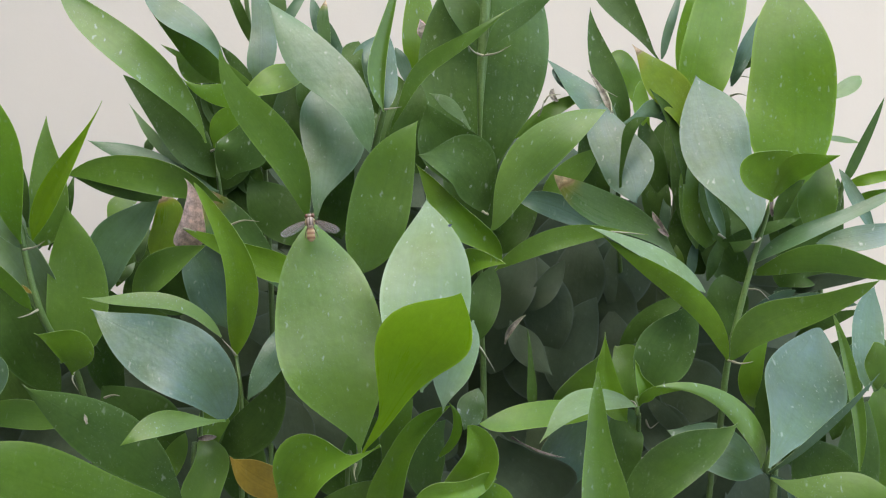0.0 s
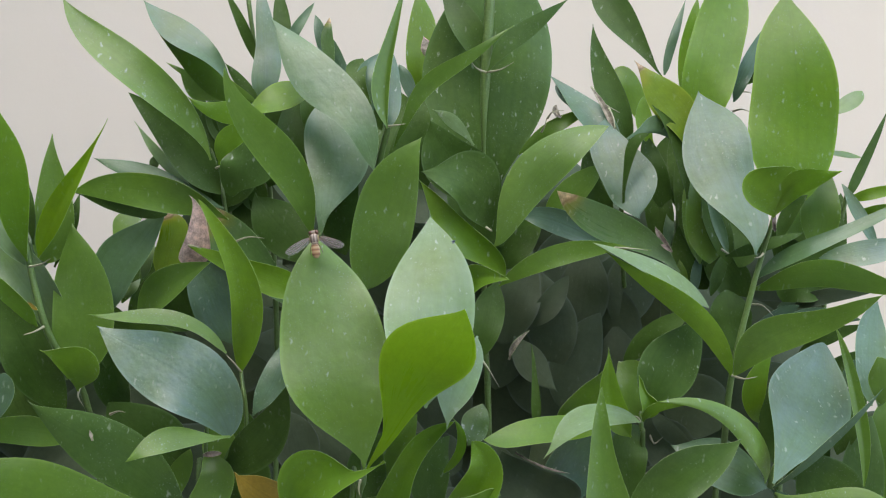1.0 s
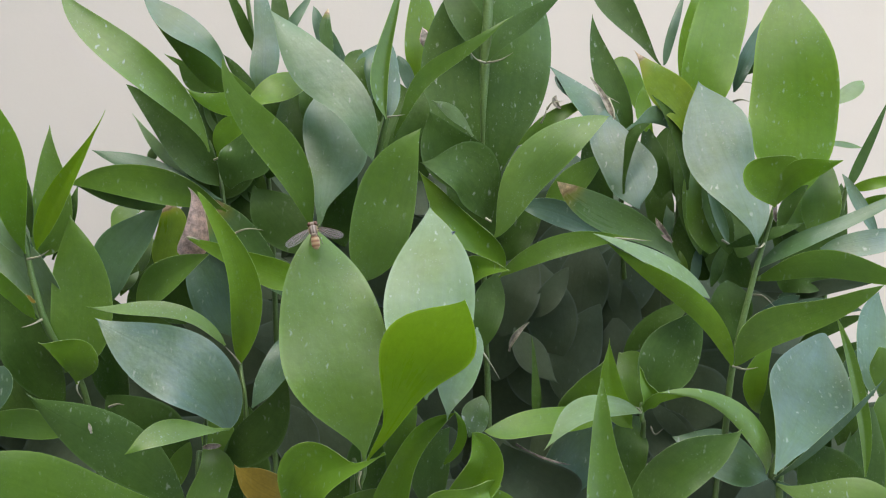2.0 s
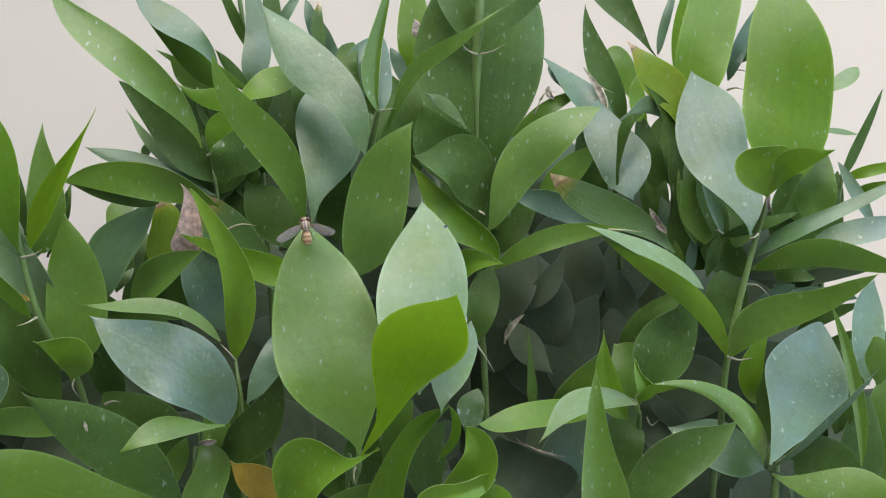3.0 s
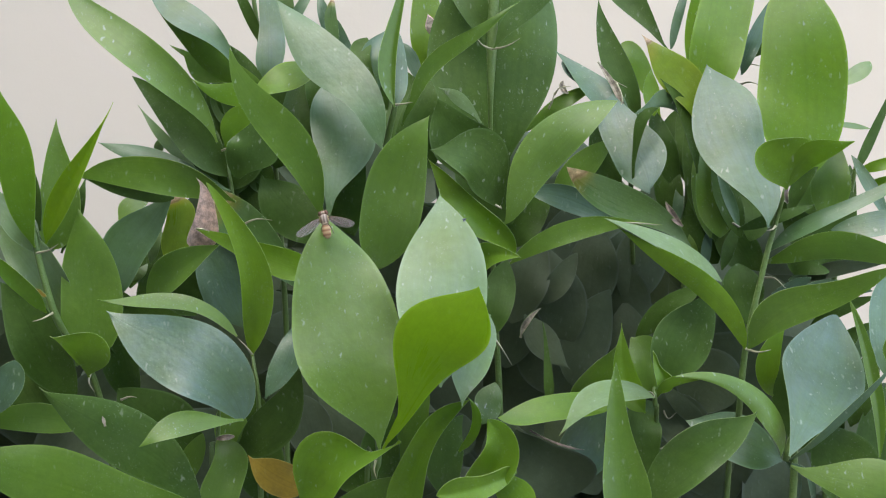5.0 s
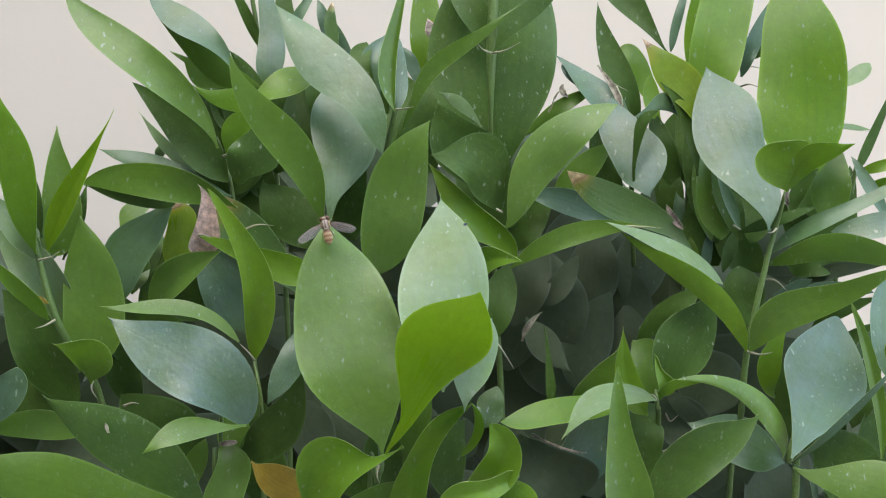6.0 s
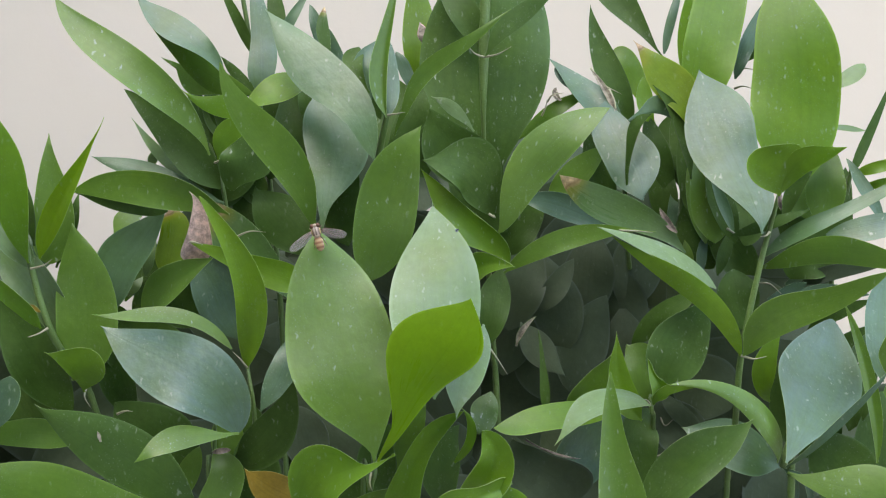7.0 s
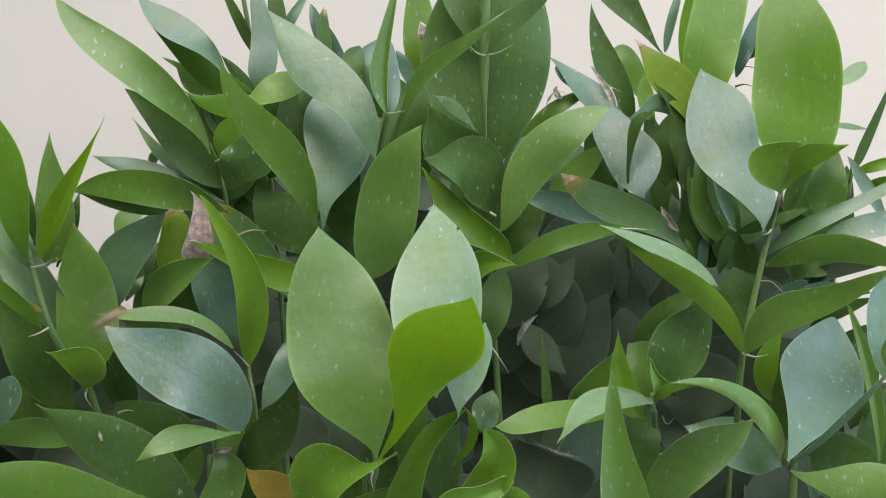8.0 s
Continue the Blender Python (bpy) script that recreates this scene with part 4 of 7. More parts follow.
leaf("S6", (0.0191, 0.0100, 0.6950), (0.0311, 0.0049, 0.7057), (0.0485, 0.0029, 0.7090), (0.0644, 0.0040, 0.7066), (0.0026, 0.0033, 0.0027, 0.0009), (0.0026, 0.0034, 0.0028, 0.0010), (-5, 11), "mature", 1.00, 1.30)
leaf("S1", (0.0953, 0.0060, 0.6976), (0.1071, -0.0021, 0.7099), (0.1248, -0.0068, 0.7138), (0.1399, -0.0080, 0.7230), (0.0025, 0.0024, 0.0018, 0.0018), (0.0022, 0.0029, 0.0025, 0.0015), (-25, 40), "waxy", 0.40, 1.30)
leaf("S1", (0.0969, 0.0120, 0.6950), (0.1143, 0.0066, 0.7048), (0.1293, 0.0046, 0.6982), (0.1488, 0.0060, 0.6942), (0.0028, 0.0047, 0.0038, 0.0016), (0.0036, 0.0038, 0.0037, 0.0026), (6, 6), "mature", 1.00, 0.65)
leaf("S1", (0.1189, 0.0160, 0.7051), (0.1267, 0.0126, 0.7070), (0.1369, 0.0113, 0.7089), (0.1496, 0.0120, 0.7109), (0.0025, 0.0033, 0.0032, 0.0022), (0.0037, 0.0050, 0.0049, 0.0034), (-22, 28), "glossy", 0.78, 0.85)
leaf("S1", (0.1398, 0.0240, 0.7082), (0.1362, 0.0244, 0.7155), (0.1330, 0.0264, 0.7226), (0.1300, 0.0300, 0.7295), (0.0016, 0.0021, 0.0021, 0.0014), (0.0017, 0.0023, 0.0022, 0.0016), (6, 6), "dusty", 0.78, 0.85)
leaf("S11", (0.1331, 0.0360, 0.7250), (0.1350, 0.0352, 0.7284), (0.1399, 0.0365, 0.7380), (0.1478, 0.0400, 0.7540), (0.0011, 0.0015, 0.0014, 0.0010), (0.0015, 0.0020, 0.0019, 0.0014), (6, 6), "old", 0.78, 0.85)
leaf("S11", (0.1344, 0.0360, 0.7245), (0.1373, 0.0332, 0.7265), (0.1444, 0.0319, 0.7281), (0.1558, 0.0320, 0.7293), (0.0012, 0.0016, 0.0016, 0.0011), (0.0016, 0.0022, 0.0021, 0.0015), (6, 6), "young", 0.78, 0.85)
leaf("S11", (0.1378, 0.0380, 0.7198), (0.1400, 0.0354, 0.7216), (0.1462, 0.0341, 0.7225), (0.1566, 0.0340, 0.7225), (0.0011, 0.0014, 0.0014, 0.0010), (0.0012, 0.0016, 0.0016, 0.0011), (6, 6), "young", 0.78, 0.85)
leaf("S11", (0.1274, 0.0400, 0.7531), (0.1336, 0.0397, 0.7576), (0.1379, 0.0403, 0.7603), (0.1403, 0.0420, 0.7614), (0.0012, 0.0016, 0.0016, 0.0011), (0.0032, 0.0043, 0.0042, 0.0029), (-27, 33), "pale", 0.78, 0.85)
leaf("S11", (0.1296, 0.0500, 0.7417), (0.1342, 0.0491, 0.7412), (0.1387, 0.0491, 0.7406), (0.1433, 0.0500, 0.7400), (0.0010, 0.0014, 0.0014, 0.0009), (0.0011, 0.0015, 0.0015, 0.0010), (-37, 43), "pale", 0.78, 0.85)
leaf("S10", (0.0914, 0.0180, 0.7028), (0.0878, 0.0182, 0.7119), (0.0856, 0.0202, 0.7205), (0.0849, 0.0240, 0.7287), (0.0026, 0.0035, 0.0034, 0.0024), (0.0034, 0.0045, 0.0044, 0.0031), (6, 6), "old", 0.78, 0.85)
leaf("S1", (0.0926, 0.0120, 0.6760), (0.0910, 0.0121, 0.6835), (0.0901, 0.0134, 0.6898), (0.0901, 0.0160, 0.6949), (0.0048, 0.0065, 0.0063, 0.0044), (0.0046, 0.0062, 0.0060, 0.0042), (6, 6), "old", 0.78, 0.85)
leaf("S6", (0.0589, 0.0200, 0.6711), (0.0636, 0.0169, 0.6786), (0.0703, 0.0156, 0.6842), (0.0792, 0.0160, 0.6880), (0.0023, 0.0031, 0.0030, 0.0021), (0.0033, 0.0045, 0.0044, 0.0030), (6, 6), "old", 0.78, 0.85)
leaf("S1", (0.1050, 0.0120, 0.7097), (0.1051, 0.0096, 0.7161), (0.1076, 0.0082, 0.7210), (0.1126, 0.0080, 0.7243), (0.0018, 0.0024, 0.0023, 0.0016), (0.0018, 0.0024, 0.0023, 0.0016), (6, 6), "old", 0.78, 0.85)
leaf("S1", (0.1000, 0.0140, 0.6854), (0.1046, 0.0118, 0.6877), (0.1082, 0.0105, 0.6895), (0.1110, 0.0100, 0.6906), (0.0011, 0.0015, 0.0015, 0.0010), (0.0015, 0.0020, 0.0020, 0.0014), (6, 6), "dusty", 0.78, 0.85)
leaf("S3", (-0.0411, -0.0220, 0.6272), (-0.0339, -0.0284, 0.6451), (-0.0255, -0.0324, 0.6418), (-0.0127, -0.0340, 0.6475), (0.0072, 0.0106, 0.0055, -0.0010), (0.0075, 0.0072, 0.0048, 0.0022), (-8, 34), "young", 1.00, 0.30)
leaf("S3", (-0.0136, -0.0120, 0.6162), (-0.0140, -0.0184, 0.6320), (-0.0082, -0.0217, 0.6517), (0.0060, -0.0220, 0.6576), (0.0049, 0.0046, 0.0035, 0.0030), (0.0046, 0.0050, 0.0034, 0.0025), (20, 20), "young", 1.70, 0.80)
leaf("S3", (0.0030, -0.0180, 0.6425), (0.0087, -0.0211, 0.6474), (0.0095, -0.0231, 0.6541), (0.0053, -0.0240, 0.6585), (0.0013, 0.0014, 0.0013, 0.0008), (0.0010, 0.0013, 0.0013, 0.0008), (6, 6), "young", 0.78, 0.85)
leaf("S9", (0.0009, -0.0240, 0.6276), (0.0083, -0.0285, 0.6334), (0.0206, -0.0312, 0.6450), (0.0105, -0.0320, 0.6534), (0.0039, 0.0059, 0.0058, 0.0046), (0.0019, 0.0049, 0.0057, 0.0044), (20, 20), "young", 1.30, 0.80)
leaf("S9", (0.0186, -0.0280, 0.6385), (0.0112, -0.0329, 0.6359), (0.0047, -0.0363, 0.6345), (-0.0033, -0.0380, 0.6341), (0.0023, 0.0031, 0.0037, 0.0030), (0.0034, 0.0031, 0.0039, 0.0043), (20, 20), "young", 1.00, 0.65)
leaf("S9", (0.0233, -0.0280, 0.6246), (0.0212, -0.0285, 0.6309), (0.0158, -0.0279, 0.6348), (0.0107, -0.0260, 0.6378), (0.0028, 0.0043, 0.0043, 0.0025), (0.0027, 0.0046, 0.0040, 0.0022), (6, 6), "young", 1.00, 1.30)
leaf("S9", (0.0363, 0.0020, 0.6254), (0.0336, -0.0004, 0.6349), (0.0217, -0.0010, 0.6361), (0.0202, 0.0000, 0.6462), (0.0095, 0.0104, 0.0104, 0.0068), (0.0113, 0.0089, 0.0066, 0.0050), (6, 6), "shaded", 1.00, 1.00)
leaf("S3", (-0.0399, -0.0080, 0.6193), (-0.0289, -0.0128, 0.6264), (-0.0198, -0.0154, 0.6316), (-0.0126, -0.0160, 0.6350), (0.0024, 0.0032, 0.0031, 0.0021), (0.0036, 0.0048, 0.0046, 0.0032), (6, 6), "mature", 0.78, 0.85)
leaf("S8", (-0.0671, -0.0020, 0.6137), (-0.0706, -0.0014, 0.6253), (-0.0628, 0.0013, 0.6335), (-0.0666, 0.0060, 0.6438), (0.0039, 0.0062, 0.0054, 0.0042), (0.0042, 0.0055, 0.0058, 0.0055), (6, 6), "mature", 1.70, 0.30)
leaf("S8", (-0.0418, 0.0020, 0.6276), (-0.0469, -0.0000, 0.6298), (-0.0527, -0.0007, 0.6334), (-0.0593, 0.0000, 0.6385), (0.0040, 0.0057, 0.0057, 0.0037), (0.0044, 0.0054, 0.0050, 0.0027), (6, 6), "yellow", 1.30, 0.65)
leaf("S5", (-0.0590, -0.0100, 0.6504), (-0.0690, -0.0160, 0.6509), (-0.0781, -0.0200, 0.6524), (-0.0861, -0.0220, 0.6445), (0.0015, 0.0029, 0.0035, 0.0027), (0.0009, 0.0029, 0.0037, 0.0022), (25, -19), "sheeny", 1.00, 0.80)
leaf("S5", (-0.0635, 0.0080, 0.6404), (-0.0563, -0.0009, 0.6464), (-0.0492, -0.0082, 0.6549), (-0.0421, -0.0140, 0.6661), (0.0023, 0.0032, 0.0023, 0.0010), (0.0081, 0.0100, 0.0093, 0.0055), (6, 6), "old", 0.60, 0.80)
leaf("S5", (-0.0542, 0.0000, 0.6553), (-0.0497, 0.0011, 0.6621), (-0.0470, 0.0037, 0.6693), (-0.0452, 0.0080, 0.6771), (0.0027, 0.0038, 0.0038, 0.0030), (0.0023, 0.0040, 0.0041, 0.0025), (6, 6), "dusty", 0.40, 1.00)
leaf("S5", (-0.0647, 0.0280, 0.6741), (-0.0707, 0.0273, 0.6826), (-0.0720, 0.0287, 0.6930), (-0.0793, 0.0320, 0.7011), (0.0049, 0.0077, 0.0075, 0.0060), (0.0047, 0.0070, 0.0083, 0.0066), (6, 6), "dusty", 1.30, 1.30)
leaf("S5", (-0.0408, 0.0320, 0.7020), (-0.0477, 0.0308, 0.7082), (-0.0540, 0.0315, 0.7153), (-0.0600, 0.0340, 0.7236), (0.0055, 0.0077, 0.0080, 0.0055), (0.0066, 0.0080, 0.0080, 0.0048), (6, 6), "old", 0.80, 0.50)
leaf("S5", (-0.0688, 0.0180, 0.7314), (-0.0697, 0.0156, 0.7373), (-0.0639, 0.0143, 0.7419), (-0.0583, 0.0140, 0.7425), (0.0015, 0.0031, 0.0036, 0.0023), (0.0020, 0.0033, 0.0037, 0.0030), (4, 4), "young", 1.70, 0.50)
leaf("S12", (-0.0574, 0.0340, 0.7514), (-0.0570, 0.0352, 0.7658), (-0.0578, 0.0391, 0.7804), (-0.0620, 0.0460, 0.7963), (0.0047, 0.0040, 0.0032, 0.0023), (0.0040, 0.0048, 0.0035, 0.0018), (6, 6), "dusty", 1.30, 1.30)
leaf("S12", (-0.0613, 0.0450, 0.7669), (-0.0636, 0.0432, 0.7732), (-0.0675, 0.0432, 0.7816), (-0.0731, 0.0450, 0.7923), (0.0012, 0.0017, 0.0016, 0.0011), (0.0015, 0.0020, 0.0020, 0.0014), (6, 6), "old", 0.78, 0.85)
leaf("S12", (-0.0538, 0.0480, 0.7712), (-0.0521, 0.0473, 0.7752), (-0.0487, 0.0480, 0.7813), (-0.0436, 0.0500, 0.7897), (0.0015, 0.0021, 0.0020, 0.0014), (0.0014, 0.0019, 0.0018, 0.0013), (6, 6), "dusty", 0.78, 0.85)
leaf("S12", (-0.0529, 0.0500, 0.7725), (-0.0539, 0.0497, 0.7775), (-0.0551, 0.0511, 0.7854), (-0.0565, 0.0540, 0.7963), (0.0022, 0.0030, 0.0029, 0.0020), (0.0022, 0.0030, 0.0029, 0.0020), (6, 6), "old", 0.78, 0.85)
leaf("S12", (-0.0402, 0.0520, 0.7710), (-0.0411, 0.0522, 0.7762), (-0.0424, 0.0536, 0.7815), (-0.0440, 0.0560, 0.7867), (0.0013, 0.0017, 0.0017, 0.0011), (0.0018, 0.0025, 0.0024, 0.0017), (6, 6), "dusty", 0.78, 0.85)
leaf("S12", (-0.0364, 0.0480, 0.7674), (-0.0385, 0.0475, 0.7731), (-0.0392, 0.0482, 0.7788), (-0.0383, 0.0500, 0.7847), (0.0018, 0.0024, 0.0024, 0.0016), (0.0014, 0.0019, 0.0018, 0.0013), (6, 6), "dry_tip", 0.78, 0.85)
leaf("S12", (-0.0310, 0.0520, 0.7618), (-0.0339, 0.0521, 0.7673), (-0.0362, 0.0534, 0.7730), (-0.0380, 0.0560, 0.7788), (0.0013, 0.0017, 0.0017, 0.0011), (0.0014, 0.0019, 0.0018, 0.0013), (6, 6), "dusty", 0.78, 0.85)
leaf("S6", (0.0321, 0.0200, 0.6508), (0.0319, 0.0196, 0.6609), (0.0312, 0.0210, 0.6695), (0.0301, 0.0240, 0.6766), (0.0018, 0.0014, 0.0009, 0.0005), (0.0014, 0.0011, 0.0007, 0.0005), (6, 6), "old", 0.78, 0.85)
leaf("S3", (0.0084, 0.0320, 0.6347), (0.0041, 0.0300, 0.6386), (-0.0013, 0.0294, 0.6423), (-0.0080, 0.0300, 0.6459), (0.0066, 0.0089, 0.0087, 0.0060), (0.0053, 0.0072, 0.0070, 0.0048), (6, 6), "shaded", 0.78, 0.85)
leaf("S5", (-0.0412, 0.0360, 0.6414), (-0.0453, 0.0342, 0.6489), (-0.0508, 0.0342, 0.6563), (-0.0577, 0.0360, 0.6634), (0.0067, 0.0091, 0.0088, 0.0061), (0.0074, 0.0100, 0.0097, 0.0067), (6, 6), "shaded", 0.78, 0.85)
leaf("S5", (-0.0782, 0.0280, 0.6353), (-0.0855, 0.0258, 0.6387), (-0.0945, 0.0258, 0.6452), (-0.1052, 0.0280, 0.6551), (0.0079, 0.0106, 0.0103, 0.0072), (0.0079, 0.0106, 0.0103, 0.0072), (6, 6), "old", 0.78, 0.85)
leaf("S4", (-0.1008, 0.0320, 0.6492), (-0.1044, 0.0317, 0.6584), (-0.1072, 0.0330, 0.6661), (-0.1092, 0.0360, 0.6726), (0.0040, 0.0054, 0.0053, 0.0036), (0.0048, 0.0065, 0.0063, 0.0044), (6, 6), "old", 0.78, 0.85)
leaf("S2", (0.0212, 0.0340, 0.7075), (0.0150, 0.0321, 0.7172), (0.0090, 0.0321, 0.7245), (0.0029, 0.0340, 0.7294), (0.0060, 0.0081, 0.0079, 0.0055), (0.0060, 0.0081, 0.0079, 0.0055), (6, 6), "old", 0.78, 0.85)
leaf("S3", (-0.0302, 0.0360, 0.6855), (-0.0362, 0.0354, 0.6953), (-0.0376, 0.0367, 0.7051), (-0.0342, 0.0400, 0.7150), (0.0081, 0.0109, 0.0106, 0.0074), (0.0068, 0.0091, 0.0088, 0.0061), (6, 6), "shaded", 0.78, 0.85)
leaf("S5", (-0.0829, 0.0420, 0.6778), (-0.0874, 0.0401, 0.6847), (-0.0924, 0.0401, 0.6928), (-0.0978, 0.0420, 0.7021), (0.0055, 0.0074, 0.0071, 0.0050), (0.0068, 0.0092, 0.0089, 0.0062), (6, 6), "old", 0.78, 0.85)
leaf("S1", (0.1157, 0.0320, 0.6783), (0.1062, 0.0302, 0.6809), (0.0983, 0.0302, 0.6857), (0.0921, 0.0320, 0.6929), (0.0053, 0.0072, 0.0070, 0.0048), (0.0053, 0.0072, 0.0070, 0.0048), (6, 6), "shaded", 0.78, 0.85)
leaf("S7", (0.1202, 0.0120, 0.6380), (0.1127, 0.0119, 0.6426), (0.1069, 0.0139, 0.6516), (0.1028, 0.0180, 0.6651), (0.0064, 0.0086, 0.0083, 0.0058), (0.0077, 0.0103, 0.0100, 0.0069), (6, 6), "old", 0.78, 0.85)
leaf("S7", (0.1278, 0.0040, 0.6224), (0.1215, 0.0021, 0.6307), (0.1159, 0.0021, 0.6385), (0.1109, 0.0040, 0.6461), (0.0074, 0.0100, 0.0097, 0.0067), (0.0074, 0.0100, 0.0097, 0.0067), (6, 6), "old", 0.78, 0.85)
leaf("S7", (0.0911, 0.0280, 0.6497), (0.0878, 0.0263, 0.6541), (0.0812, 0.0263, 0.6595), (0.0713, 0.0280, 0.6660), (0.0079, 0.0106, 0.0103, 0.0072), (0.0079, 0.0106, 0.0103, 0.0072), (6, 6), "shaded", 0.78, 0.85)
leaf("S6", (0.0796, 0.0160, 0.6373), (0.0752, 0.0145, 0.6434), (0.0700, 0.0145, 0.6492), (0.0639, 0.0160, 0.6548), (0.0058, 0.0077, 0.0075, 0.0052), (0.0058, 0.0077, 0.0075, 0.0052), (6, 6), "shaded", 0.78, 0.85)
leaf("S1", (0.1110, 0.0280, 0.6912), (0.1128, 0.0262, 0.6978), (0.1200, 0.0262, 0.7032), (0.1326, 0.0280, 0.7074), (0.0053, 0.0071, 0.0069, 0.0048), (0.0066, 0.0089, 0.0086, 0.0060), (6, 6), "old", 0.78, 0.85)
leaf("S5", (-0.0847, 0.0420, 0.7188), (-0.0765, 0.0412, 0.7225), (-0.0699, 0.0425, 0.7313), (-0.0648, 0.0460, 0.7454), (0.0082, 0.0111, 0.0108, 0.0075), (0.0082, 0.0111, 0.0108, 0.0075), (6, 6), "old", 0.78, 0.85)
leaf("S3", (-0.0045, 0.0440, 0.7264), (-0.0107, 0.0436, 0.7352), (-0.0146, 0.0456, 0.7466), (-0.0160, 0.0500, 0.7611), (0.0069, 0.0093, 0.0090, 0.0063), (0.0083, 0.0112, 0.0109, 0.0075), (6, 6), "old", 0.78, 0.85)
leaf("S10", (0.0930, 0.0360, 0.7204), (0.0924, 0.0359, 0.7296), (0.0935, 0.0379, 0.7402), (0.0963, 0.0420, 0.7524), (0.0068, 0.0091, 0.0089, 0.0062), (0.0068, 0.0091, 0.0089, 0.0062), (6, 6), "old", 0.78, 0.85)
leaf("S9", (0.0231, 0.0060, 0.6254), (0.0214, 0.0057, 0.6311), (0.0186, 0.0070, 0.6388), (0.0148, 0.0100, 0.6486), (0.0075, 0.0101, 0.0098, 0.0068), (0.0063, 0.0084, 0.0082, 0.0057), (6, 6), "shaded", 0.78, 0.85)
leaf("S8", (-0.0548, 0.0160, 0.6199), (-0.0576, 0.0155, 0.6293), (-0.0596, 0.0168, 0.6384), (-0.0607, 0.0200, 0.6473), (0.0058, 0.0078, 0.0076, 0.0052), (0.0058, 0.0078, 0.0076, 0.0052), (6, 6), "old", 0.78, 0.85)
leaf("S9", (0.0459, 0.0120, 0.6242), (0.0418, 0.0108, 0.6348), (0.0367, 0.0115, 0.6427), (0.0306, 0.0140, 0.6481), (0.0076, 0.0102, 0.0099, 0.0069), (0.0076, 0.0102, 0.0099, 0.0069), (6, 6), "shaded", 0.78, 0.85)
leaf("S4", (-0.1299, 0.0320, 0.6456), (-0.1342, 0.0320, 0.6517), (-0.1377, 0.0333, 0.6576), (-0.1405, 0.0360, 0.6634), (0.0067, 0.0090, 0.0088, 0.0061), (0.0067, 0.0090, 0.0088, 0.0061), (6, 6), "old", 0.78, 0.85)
# far leaves of the hollow, in the colour that holds its shade
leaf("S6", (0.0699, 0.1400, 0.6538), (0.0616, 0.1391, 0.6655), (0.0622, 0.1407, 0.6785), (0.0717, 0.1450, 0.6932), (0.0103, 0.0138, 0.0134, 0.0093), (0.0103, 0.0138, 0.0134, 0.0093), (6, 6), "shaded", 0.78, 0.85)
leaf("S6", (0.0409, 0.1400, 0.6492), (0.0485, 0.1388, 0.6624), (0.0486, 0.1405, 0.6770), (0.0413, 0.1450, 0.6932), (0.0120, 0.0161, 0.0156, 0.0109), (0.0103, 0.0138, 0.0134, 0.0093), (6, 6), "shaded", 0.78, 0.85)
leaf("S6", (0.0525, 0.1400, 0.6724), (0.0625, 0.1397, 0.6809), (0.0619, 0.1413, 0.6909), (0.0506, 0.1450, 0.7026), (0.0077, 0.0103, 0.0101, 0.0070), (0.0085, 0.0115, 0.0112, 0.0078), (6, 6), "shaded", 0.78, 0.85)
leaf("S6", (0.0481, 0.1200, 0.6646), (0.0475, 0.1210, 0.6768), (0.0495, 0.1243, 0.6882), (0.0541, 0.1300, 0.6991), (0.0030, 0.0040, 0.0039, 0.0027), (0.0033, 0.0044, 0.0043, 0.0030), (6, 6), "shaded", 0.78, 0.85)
leaf("S4", (-0.1261, 0.0140, 0.6984), (-0.1284, 0.0116, 0.7042), (-0.1338, 0.0109, 0.7111), (-0.1423, 0.0120, 0.7192), (0.0030, 0.0041, 0.0039, 0.0027), (0.0032, 0.0043, 0.0041, 0.0029), (23, -17), "pale", 0.78, 0.85)
leaf("S4", (-0.1181, 0.0220, 0.6762), (-0.1232, 0.0206, 0.6881), (-0.1318, 0.0220, 0.6987), (-0.1441, 0.0260, 0.7082), (0.0052, 0.0070, 0.0068, 0.0047), (0.0055, 0.0074, 0.0072, 0.0050), (6, 6), "pale", 0.78, 0.85)
leaf("S4", (-0.1314, 0.0320, 0.6975), (-0.1283, 0.0314, 0.7032), (-0.1302, 0.0327, 0.7108), (-0.1370, 0.0360, 0.7204), (0.0040, 0.0054, 0.0053, 0.0036), (0.0046, 0.0061, 0.0060, 0.0041), (6, 6), "dusty", 0.78, 0.85)
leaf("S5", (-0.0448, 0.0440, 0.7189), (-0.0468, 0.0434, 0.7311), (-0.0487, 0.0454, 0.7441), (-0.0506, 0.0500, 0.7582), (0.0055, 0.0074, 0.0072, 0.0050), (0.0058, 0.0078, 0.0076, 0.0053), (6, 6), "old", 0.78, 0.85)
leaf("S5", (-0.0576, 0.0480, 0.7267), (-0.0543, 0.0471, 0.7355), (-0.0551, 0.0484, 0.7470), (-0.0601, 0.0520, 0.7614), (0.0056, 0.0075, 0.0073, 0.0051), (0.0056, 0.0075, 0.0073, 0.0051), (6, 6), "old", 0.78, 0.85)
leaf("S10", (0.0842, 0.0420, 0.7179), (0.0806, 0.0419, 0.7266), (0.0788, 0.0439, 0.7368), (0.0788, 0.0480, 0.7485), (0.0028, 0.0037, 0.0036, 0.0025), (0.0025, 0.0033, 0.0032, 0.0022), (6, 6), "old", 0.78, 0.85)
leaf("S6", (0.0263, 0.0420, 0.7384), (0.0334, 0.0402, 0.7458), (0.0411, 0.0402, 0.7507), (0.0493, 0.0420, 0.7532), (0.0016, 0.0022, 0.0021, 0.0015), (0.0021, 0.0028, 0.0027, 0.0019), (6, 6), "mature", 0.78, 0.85)
